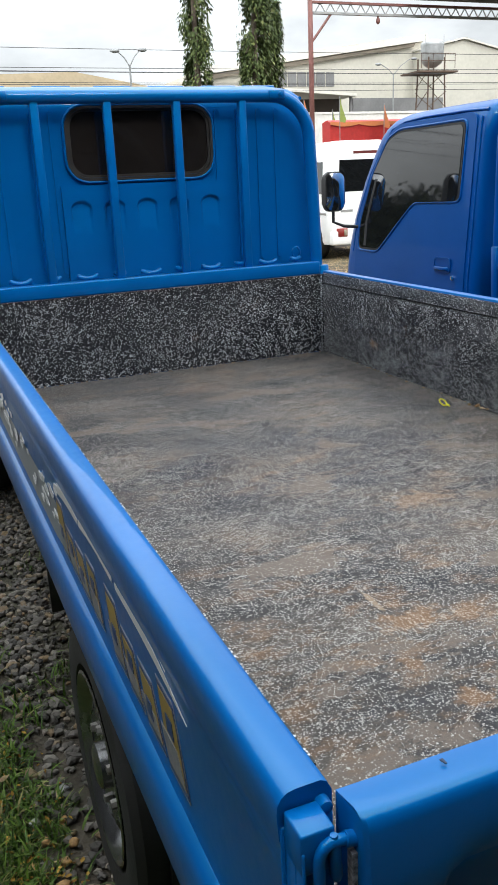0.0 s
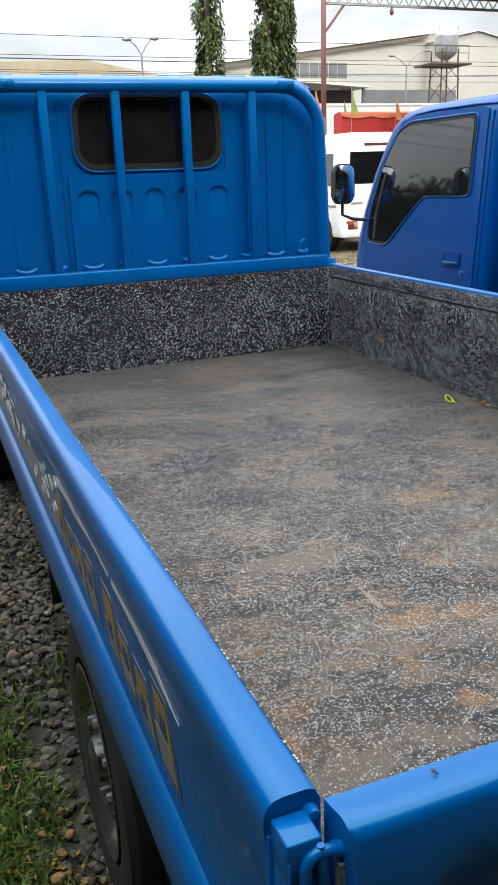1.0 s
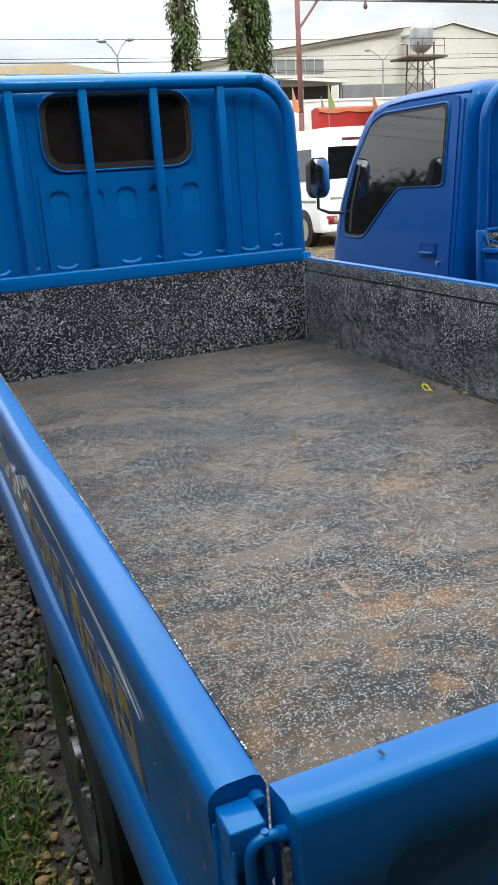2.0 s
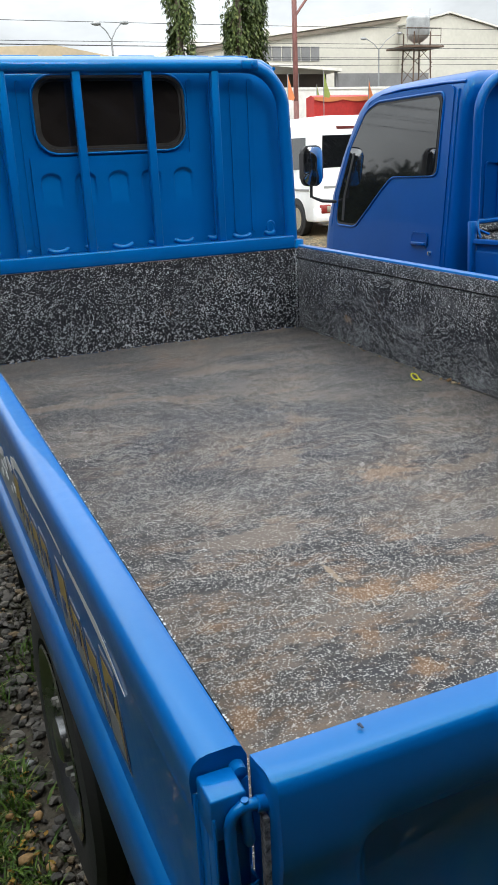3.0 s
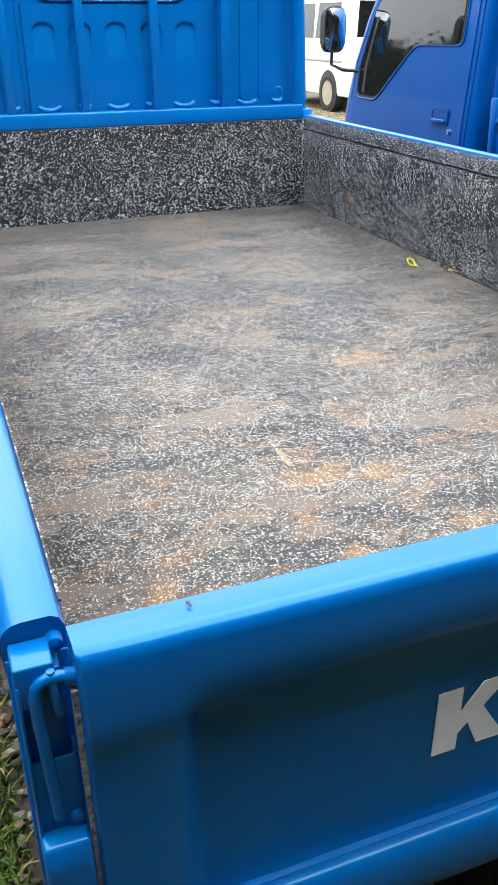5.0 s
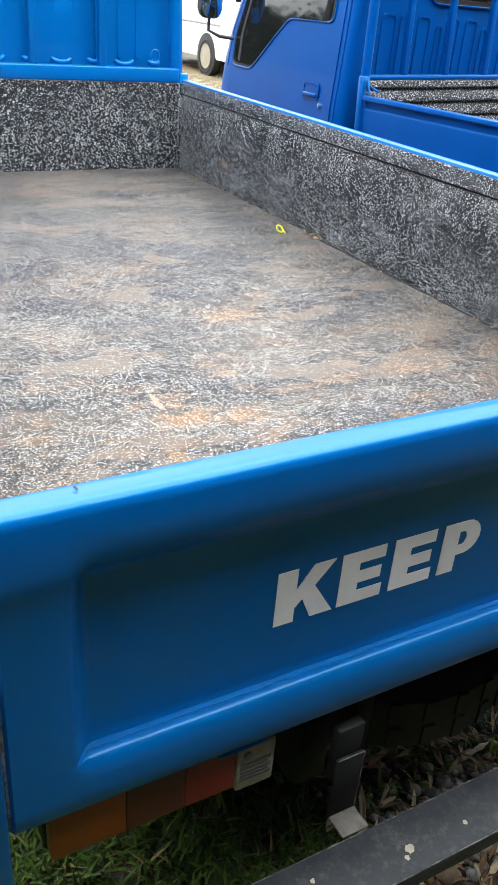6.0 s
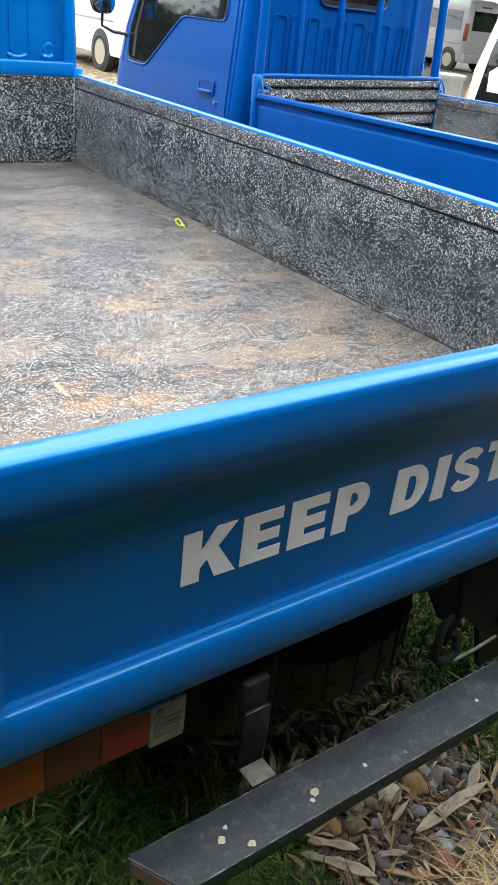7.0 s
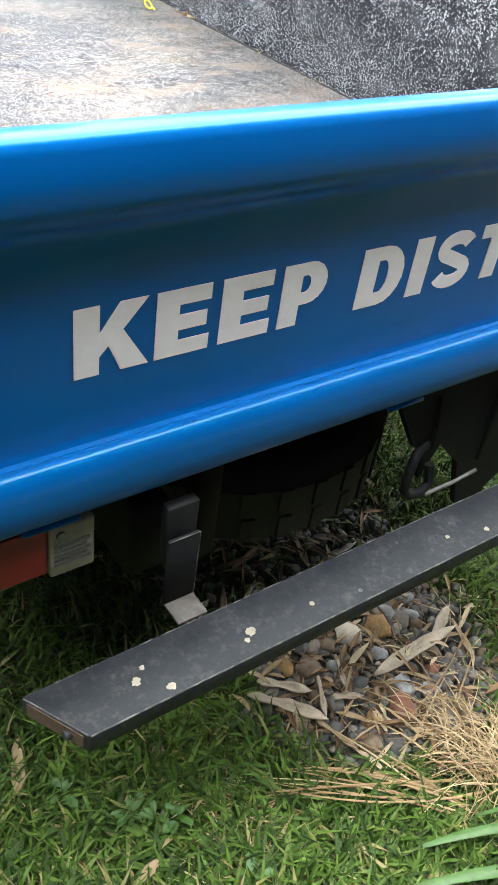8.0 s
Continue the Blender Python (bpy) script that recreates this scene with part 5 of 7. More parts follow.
# yellow tape scrap on the bed floor
bm = bmesh.new()
loop = [(1.511 + 0.012 * math.cos(radians(a)), 2.066 + 0.016 * math.sin(radians(a)), DECK + 0.013 + 0.009 * math.sin(radians(a))) for a in range(0, 361, 20)]
loop += [(1.521, 2.054, DECK + 0.006), (1.521, 2.038, DECK + 0.0035)]
tube(bm, loop, 0.0026, 6)
tagged(part("tape_scrap", bm, "tape"), "curled scrap of yellow tape on the bed floor", "tape scrap")
# crumbs of dirt along the floor seams
rng = random.Random(3)
vs, fs = [], []


def pebble(vs, fs, c, r, rng, flat=0.65, fine=False):
    """A small irregular stone on twelve or more corners."""
    bm = bmesh.new()
    bmesh.ops.create_icosphere(bm, subdivisions=2 if fine else 1, radius=1.0)
    bm.verts.ensure_lookup_table()
    a, s1, s2 = rng.uniform(0, 6.28), rng.uniform(0.7, 1.25), rng.uniform(0.7, 1.1)
    off = (rng.uniform(0, 50), rng.uniform(0, 50), rng.uniform(0, 50))
    base = len(vs)
    tilt = Matrix.Rotation(rng.uniform(-0.5, 0.5), 3, "X") @ Matrix.Rotation(a, 3, "Z")
    for v in bm.verts:
        d = 1 + 0.55 * noise.noise(Vector(off) + v.co * 1.4)
        q = tilt @ Vector((v.co.x * r * s1 * d, v.co.y * r * s2 * d, v.co.z * r * flat * d))
        vs.append((c[0] + q.x, c[1] + q.y, c[2] + q.z))
    fs.extend(tuple(base + v.index for v in f.verts) for f in bm.faces)
    bm.free()


STONES = []
for k in range(14):
    _v, _f = [], []
    pebble(_v, _f, (0, 0, 0), 1.0, random.Random(100 + k), 0.68, k < 7)
    STONES.append((np.array(_v), _f))


def strew(vs, fs, c, r, rng, fine=True):
    v, f = STONES[rng.randrange(7) if fine else 7 + rng.randrange(7)]
    a = rng.uniform(0, 6.28)
    ca, sa = math.cos(a) * r, math.sin(a) * r
    base = len(vs)
    sx = rng.uniform(0.75, 1.25)
    for x, y, z in v:
        vs.append((c[0] + (x * ca * sx - y * sa), c[1] + (x * sa * sx + y * ca), c[2] + z * r))
    fs.extend(tuple(base + i for i in q) for q in f)


for k in range(60):
    y = rng.uniform(0.1, 3.2)
    strew(vs, fs, (1.606 + rng.uniform(-0.008, 0.004), y, DECK + 0.002), rng.uniform(0.002, 0.005), rng, False)
for k in range(50):
    strew(vs, fs, (rng.uniform(0.0, 1.6), 3.228 + rng.uniform(-0.01, 0.004), DECK + 0.002), rng.uniform(0.002, 0.005), rng, False)
for x, y, r in ((1.608, 1.985, 0.012), (1.604, 1.955, 0.008), (1.596, 2.02, 0.006), (1.61, 1.93, 0.006)):
    strew(vs, fs, (x, y, DECK + 0.003), r, rng, False)
tagged(raw("dirt_crumbs", vs, fs, "dry_leaf"), "brown dirt crumbs along the bed floor seams", "dirt", kind="stuff")

# ---------------------------------------------------------------- gravel, stones, grass, straw
def patch(x, y):
    """How stony the ground is at a place, from 0 to 1."""
    n = 0.5 + 0.9 * noise.noise((x * 2.3, y * 2.3, 5.0))
    rear = max(0.0, 1.0 - math.hypot((x - 0.90) / 0.32, (y + 0.01) / 0.30)) * 3.0
    under = max(0.0, 1.0 - math.hypot((x - 0.92) / 0.42, (y - 0.45) / 0.5)) * 0.9
    side = 1.0 if y > 1.85 + 1.2 * (x + 0.2) and x < 0.25 else max(0.0, 1.0 - abs(x + 0.06) / 0.16) * (0.9 if y > 0.6 else 0.0)
    return min(1.0, max(rear, under, side) * (0.55 + 0.9 * n))


rng = random.Random(7)
for count, xs, ys, size, mat, label in ((10500, (0.35, 1.45), (-0.45, 0.95), 0.0062, "stone", "grey and brown river gravel behind the truck"), (15000, (-0.9, 0.4), (0.6, 4.6), 0.0078, "stone_dirty", "dirty grey gravel beside the truck")):
    vs, fs = [], []
    for k in range(count):
        x, y = rng.uniform(*xs), rng.uniform(*ys)
        if rng.random() > patch(x, y):
            continue
        r = min(0.019, size * math.exp(rng.gauss(0.25, 0.38)))
        strew(vs, fs, (x, y, r * 0.22 + 0.002), r, rng, mat == "stone")
    tagged(raw("gravel", vs, fs, mat, mat == "stone"), label, "gravel", kind="stuff")

for k, (x, y, r, tone) in enumerate(((0.874, 0.042, 0.040, 3), (0.937, 0.026, 0.040, 1), (0.753, 0.018, 0.036, 2), (0.855, -0.138, 0.036, 4), (0.945, -0.219, 0.040, 2), (0.82, 0.045, 0.030, 2), (0.80, 0.00, 0.024, 0), (0.72, 0.045, 0.026, 1), (0.98, 0.05, 0.030, 0), (1.02, 0.02, 0.026, 0), (0.90, -0.02, 0.026, 0), (0.89, -0.10, 0.030, 0), (0.93, -0.13, 0.026, 0), (0.79, -0.13, 0.028, 1), (0.76, -0.16, 0.032, 2), (0.97, -0.10, 0.024, 4),
                                     (0.70, 0.12, 0.032, 1), (0.60, 0.16, 0.026, 2), (1.05, 0.06, 0.024, 0), (0.43, 0.02, 0.022, 2),
                                     (-0.16, 0.88, 0.030, 1), (-0.20, 0.95, 0.024, 1), (-0.12, 1.05, 0.026, 1), (-0.21, 1.04, 0.022, 1), (-0.15, 1.17, 0.022, 1), (-0.22, 1.18, 0.026, 1), (-0.18, 1.25, 0.024, 1), (-0.13, 1.30, 0.020, 1), (-0.25, 1.10, 0.020, 1), (-0.19, 0.80, 0.026, 1), (-0.23, 0.86, 0.022, 2), (-0.13, 0.98, 0.030, 1), (-0.17, 1.10, 0.026, 1), (-0.12, 1.22, 0.024, 1), (-0.20, 1.32, 0.026, 0), (-0.11, 1.42, 0.020, 0), (-0.24, 2.15, 0.032, 2), (-0.14, 1.86, 0.028, 2), (-0.33, 2.5, 0.03, 2), (-0.28, 1.66, 0.022, 2))):
    v, f = [], []
    pebble(v, f, (0, 0, 0), r * 0.68, rng, 0.7, True)
    me = bpy.data.meshes.new("stone")
    me.from_pydata(v, [], f)
    me.polygons.foreach_set("use_smooth", [True] * len(f))
    me.materials.append(M[("stone_grey", "stone_ochre", "stone_brown", "stone_pale", "stone_red")[tone]])
    st = new("stone", me)
    st.location = (x, y, r * 0.35)
    tagged(st, ("smooth grey stone on the gravel", "ochre stained stone on the gravel", "dull brown stone on the ground", "pale cream angular stone on the gravel", "rust-red stone on the gravel")[tone], "stone", "stones on the lot")

vs, fs = [], []
rng = random.Random(21)


def blade(x, y, h, w, lean, a, z=0.0, segs=3):
    """One bent grass blade."""
    base = len(vs)
    dx, dy = math.cos(a), math.sin(a)
    px, py = -dy * w / 2, dx * w / 2
    for k in range(segs):
        t = k / segs
        out, up = lean * t * t, h * (t - 0.35 * lean / max(h, 1e-3) * t * t * 0.6)
        f = 1 - 0.75 * t * t
        vs.append((x + dx * out - px * f, y + dy * out - py * f, z + up))
        vs.append((x + dx * out + px * f, y + dy * out + py * f, z + up))
    vs.append((x + dx * lean, y + dy * lean, z + max(0.004, h * (1 - 0.21 * lean / max(h, 1e-3)))))
    for k in range(segs - 1):
        i = base + 2 * k
        fs.append((i, i + 1, i + 3, i + 2))
    fs.append((base + 2 * segs - 2, base + 2 * segs - 1, base + 2 * segs))


for k in range(95000):
    zone = k % 10
    if zone < 6:
        x, y = rng.uniform(-0.55, 1.9), rng.uniform(-0.95, 0.75)
    elif zone < 9:
        x, y = rng.uniform(-1.5, 0.25), rng.uniform(0.3, 4.2)
    else:
        x, y = rng.uniform(1.0, 2.9), rng.uniform(0.0, 2.4)
    s = patch(x, y)
    clump = 0.5 + 0.9 * noise.noise((x * 5, y * 5, 2.0))
    lush = 0.5 if x < -0.16 else 0.0
    if rng.random() < s * (1.25 - lush) or rng.random() > 0.45 + lush + clump:
        continue
    h = rng.uniform(0.015, 0.060) * (0.7 + 0.6 * clump)
    blade(x, y, h, rng.uniform(0.0034, 0.0088), rng.uniform(0.010, 0.070), rng.uniform(0, 6.283))
for k in range(16000):
    x, y = rng.uniform(-0.75, -0.12), rng.uniform(0.25, 1.75)
    clump = 0.5 + 0.9 * noise.noise((x * 5, y * 5, 2.0))
    if rng.random() > 0.25 + 1.1 * clump - max(0.0, (y - 1.3)) * 0.8 - max(0.0, x + 0.22) * 5:
        continue
    blade(x, y, rng.uniform(0.012, 0.050), rng.uniform(0.003, 0.008), rng.uniform(0.012, 0.050), rng.uniform(0, 6.283))
turf = random.Random(77)
for k in range(15000):
    x, y = turf.uniform(-0.1, 1.5), turf.uniform(-0.5, 0.12)
    if turf.random() < patch(x, y) * 1.6 + 0.15:
        continue
    blade(x, y, turf.uniform(0.010, 0.048), turf.uniform(0.0045, 0.0105), turf.uniform(0.015, 0.075), turf.uniform(0, 6.283))
tagged(raw("grass", vs, fs, "grass"), "short mixed green grass with dry blades", "grass", kind="stuff")

vs, fs = [], []
def stalk(a, b, w, lift=0.012, z=0.012):
    """A long flat straw from one place on the ground to another."""
    base, n = len(vs), 7
    dx, dy = b[0] - a[0], b[1] - a[1]
    ln = math.hypot(dx, dy)
    px, py = -dy / ln * w / 2, dx / ln * w / 2
    bow = rng.gauss(0, 0.04) * ln
    for k in range(n + 1):
        t = k / n
        f = 1 - 0.5 * t
        s4 = 4 * t * (1 - t)
        x, y, zz = a[0] + dx * t - dy / ln * bow * s4, a[1] + dy * t + dx / ln * bow * s4, z + lift * s4
        vs.extend([(x - px * f, y - py * f, zz), (x, y, zz + w * 0.35), (x + px * f, y + py * f, zz)])
    for k in range(n):
        for c in range(2):
            i = base + 3 * k + c
            fs.append((i, i + 1, i + 4, i + 3))


# the heap, its combed stalks, and strays
for k in range(230):
    x, y = rng.gauss(0.905, 0.036), rng.gauss(-0.285, 0.050)
    a = rng.gauss(2.0, 1.0)
    ln = rng.uniform(0.04, 0.13)
    stalk((x, y), (x + ln * math.cos(a), y + ln * math.sin(a)), rng.uniform(0.0016, 0.0034), rng.uniform(0.004, 0.03), rng.uniform(0.012, 0.045))
for k in range(15):
    t = rng.uniform(-0.5, 0.5)
    e = (0.80 + rng.uniform(-0.03, 0.06), -0.315 + rng.uniform(-0.03, 0.03))
    stalk(e, (0.60 + rng.uniform(-0.07, 0.12), -0.145 + rng.gauss(0, 0.012)), rng.uniform(0.0028, 0.0052), rng.uniform(0.004, 0.016), 0.024)
for a, b in (((0.80, -0.30), (0.715, -0.125)), ((0.84, -0.20), (0.783, -0.070)), ((0.83, -0.25), (0.75, -0.10)), ((0.86, -0.22), (0.80, -0.06)), ((0.93, -0.19), (1.06, -0.12)), ((0.85, -0.16), (1.03, -0.10)), ((0.82, -0.20), (0.97, -0.13)), ((0.77, -0.27), (0.70, -0.09)), ((0.88, -0.32), (0.98, -0.16))):
    stalk(a, b, 0.0045, 0.02, 0.02)
for k in range(520):
    x, y = rng.uniform(0.1, 1.3), rng.uniform(-0.6, 0.1)
    blade(x, y, rng.uniform(0.004, 0.015), 0.003, rng.uniform(0.04, 0.12), rng.uniform(0, 6.28), 0.012)
tagged(raw("straw", vs, fs, "straw"), "loose heap of dry yellow straw", "straw", kind="stuff")


vs, fs = [], []
for k in range(22000):
    x, y = rng.uniform(3.6, 13.0), rng.uniform(5.5, 16.0)
    blade(x, y, rng.uniform(0.01, 0.05), rng.uniform(0.010, 0.022), rng.uniform(0.10, 0.30), rng.uniform(0, 6.28), 0.004)
tagged(raw("dry_grass", vs, fs, "straw"), "flattened dry grass round the parked vans", "dry grass", kind="stuff")


def curled_leaf(x, y, length, width, a, lift, tone):
    """A dry leaf with a keel and curled edges."""
    v, f = [], []
    n, m = 8, 4
    for i in range(n + 1):
        t = i / n
        w = width * min(1.0, 0.25 + 5 * t, 0.15 + 4 * (1 - t)) * (0.8 + 0.35 * noise.noise((x * 40, y * 40, t * 5)))
        for j in range(m + 1):
            s = j / m - 0.5
            z = lift * (0.3 + t) * 0.6 + 0.9 * abs(s) * w * 0.55 + 0.003 * math.sin(9 * t + 4 * s)
            v.append(((t - 0.5) * length, s * w, z))
    for i in range(n):
        for j in range(m):
            q = i * (m + 1) + j
            f.append((q, q + 1, q + m + 2, q + m + 1))
    me = bpy.data.meshes.new("dry_leaf")
    me.from_pydata(v, [], f)
    me.polygons.foreach_set("use_smooth", [True] * len(f))
    me.materials.append(M["dry_leaf"] if tone else M["pale_leaf"])
    ob = new("dry_leaf", me)
    sol = ob.modifiers.new("thickness", "SOLIDIFY")
    sol.thickness = 0.0012
    ob.matrix_world = pose(x, y, 0.014, 0, 0, math.degrees(a))
    tagged(ob, "pale dry curled leaf on the gravel" if not tone else "brown dry leaf lying on the ground", "leaf", "fallen leaves")


for x, y, ln, w, a, tone in ((0.965, -0.055, 0.22, 0.044, 0.02, 0), (1.06, -0.03, 0.09, 0.03, 0.5, 0), (0.687, 0.006, 0.10, 0.034, -0.77, 0), (0.667, -0.031, 0.15, 0.036, -0.90, 0), (0.775, -0.069, 0.06, 0.022, -0.52, 0), (0.80, -0.02, 0.07, 0.014, 1.2, 0), (0.735, -0.045, 0.08, 0.016, 1.1, 0), (0.71, -0.12, 0.09, 0.016, -1.3, 1), (1.07, -0.08, 0.09, 0.018, 1.3, 1), (0.56, 0.15, 0.13, 0.020, -0.75, 1), (0.63, 0.22, 0.09, 0.03, 0.5, 0), (0.68, 0.20, 0.13, 0.02, 1.0, 1),
                               (0.80, 0.30, 0.09, 0.02, 0.3, 1), (0.92, 0.26, 0.08, 0.022, 1.3, 1), (1.0, 0.22, 0.09, 0.02, 0.1, 0), (1.08, 0.16, 0.08, 0.024, 0.9, 1), (0.30, -0.16, 0.09, 0.02, 0.4, 1), (0.22, 0.10, 0.10, 0.03, 1.2, 1), (0.12, 0.02, 0.08, 0.03, 2.6, 1), (0.35, 0.12, 0.07, 0.03, 1.0, 1),
                               (-0.26, 1.5, 0.06, 0.02, 0.5, 1), (-0.33, 1.2, 0.05, 0.02, 1.5, 1)):
    curled_leaf(x, y, ln, w * 0.8, a, 0.012, tone)

# small yellowed leaves fallen on the gravel beside the truck
rng = random.Random(91)
vs, fs = [], []
for k in range(300):
    x, y = rng.gauss(-0.22, 0.07), rng.gauss(1.05, 0.28)
    if x > -0.09:
        continue
    a, ln, w = rng.uniform(0, 6.28), rng.uniform(0.006, 0.018), rng.uniform(0.004, 0.011)
    dx, dy, tip, b = math.cos(a), math.sin(a), rng.uniform(0.0, 0.012), len(vs)
    for t, ww in ((0.0, 0.1), (0.35, 1.0), (0.7, 0.8), (1.0, 0.05)):
        for sd in (-1, 0, 1):
            vs.append((x + dx * ln * t - dy * w * ww * sd / 2, y + dy * ln * t + dx * w * ww * sd / 2, 0.016 + tip * t + 0.004 * abs(sd)))
    for r in range(3):
        for c in range(2):
            o = b + 3 * r + c
            fs.append((o, o + 1, o + 4, o + 3))
tagged(raw("yellow_leaves", vs, fs, "yellow_leaf"), "small yellowed leaves scattered on the gravel", "fallen leaves", kind="stuff")
rng = random.Random(33)

# slender leaf litter under and behind the truck
vs, fs = [], []
for k in range(330):
    x, y = (rng.gauss(0.80, 0.20), rng.gauss(0.24, 0.16)) if k < 190 else (rng.gauss(0.86, 0.13), rng.gauss(-0.06, 0.10))
    a, ln, w = rng.uniform(0, 6.28), rng.uniform(0.025, 0.085), rng.uniform(0.004, 0.012)
    if patch(x, y) < 0.25:
        continue
    z0, z1 = rng.uniform(0.008, 0.018), rng.uniform(0.008, 0.032)
    dx, dy = math.cos(a), math.sin(a)
    i = len(vs)
    for t, ww in ((0.0, 0.15), (0.3, 1.0), (0.65, 0.9), (1.0, 0.1)):
        z = z0 + (z1 - z0) * t + 0.006 * math.sin(math.pi * t)
        vs.append((x + dx * ln * t - dy * w * ww / 2, y + dy * ln * t + dx * w * ww / 2, z + 0.002))
        vs.append((x + dx * ln * t, y + dy * ln * t, z - 0.001))
        vs.append((x + dx * ln * t + dy * w * ww / 2, y + dy * ln * t - dx * w * ww / 2, z + 0.002))
    for r in range(3):
        for c in range(2):
            o = i + 3 * r + c
            fs.append((o, o + 1, o + 4, o + 3))
tagged(raw("leaf_litter", vs, fs, "litter"), "brown and tan slender dry leaves", "leaf litter", kind="stuff")

# reddish dead turf and small broad weeds in the grass
vs, fs = [], []
for k in range(160):
    x, y = rng.gauss(0.50, 0.035), rng.gauss(-0.185, 0.030)
    blade(x, y, rng.uniform(0.006, 0.02), 0.0030, rng.uniform(0.02, 0.05), rng.uniform(0, 6.28), 0.008)
tagged(raw("dead_turf", vs, fs, "litter"), "reddish brown patch of dead grass", "dead grass", kind="stuff")
vs, fs = [], []
for x0, y0, n in ((0.366, -0.087, 8), (0.395, -0.105, 6), (0.335, -0.062, 5), (0.26, 0.02, 6), (0.48, 0.07, 6), (0.44, -0.24, 6)):
    for k in range(n):
        a, ln = 6.283 * k / n + rng.uniform(-0.6, 0.6), rng.uniform(0.018, 0.040)
        b, dx, dy = len(vs), math.cos(a), math.sin(a)
        for t, ww in ((0.15, 0.1), (0.5, 0.42), (0.8, 0.36), (1.0, 0.02)):
            for sd in (-1, 0, 1):
                vs.append((x0 + dx * ln * t - dy * ww * ln * 0.5 * sd, y0 + dy * ln * t + dx * ww * ln * 0.5 * sd, 0.014 + 0.014 * math.sin(2.2 * t) + 0.003 * abs(sd)))
        for r in range(3):
            for c in range(2):
                o = b + 3 * r + c
                fs.append((o, o + 1, o + 4, o + 3))
tagged(raw("weeds", vs, fs, "broad_leaf"), "small broad-leaved green weeds in the grass", "weeds", kind="stuff")

# long broad grass leaves
for k, (x, y, a, ln, w, h) in enumerate(((0.93, -0.44, 2.75, 0.28, 0.017, 0.035), (0.90, -0.50, 2.72, 0.33, 0.019, 0.035), (0.92, -0.52, 2.85, 0.24, 0.012, 0.05), (0.98, -0.46, 2.6, 0.22, 0.012, 0.06))):
    v, f = [], []
    for i in range(9):
        t = i / 8
        ww = w * math.sin(math.pi * min(1.0, 0.18 + 0.82 * t)) ** 0.8 + 0.0006
        z = 0.006 + h * 4 * t * (1 - t) + 0.01
        for s in (-0.5, 0.0, 0.5):
            v.append((ln * t, s * ww, z - abs(s) * -0.006))
    for i in range(8):
        for j in range(2):
            q = i * 3 + j
            f.append((q, q + 1, q + 4, q + 3))
    me = bpy.data.meshes.new("grass_leaf")
    me.from_pydata(v, [], f)
    me.polygons.foreach_set("use_smooth", [True] * len(f))
    me.materials.append(M["broad_leaf"])
    ob = new("grass_leaf", me)
    ob.modifiers.new("thickness", "SOLIDIFY").thickness = 0.0008
    ob.matrix_world = pose(x, y, 0, 0, 0, math.degrees(a))
    tagged(ob, "long broad green grass leaf arching over the turf", "grass leaf", "broad grass leaves")


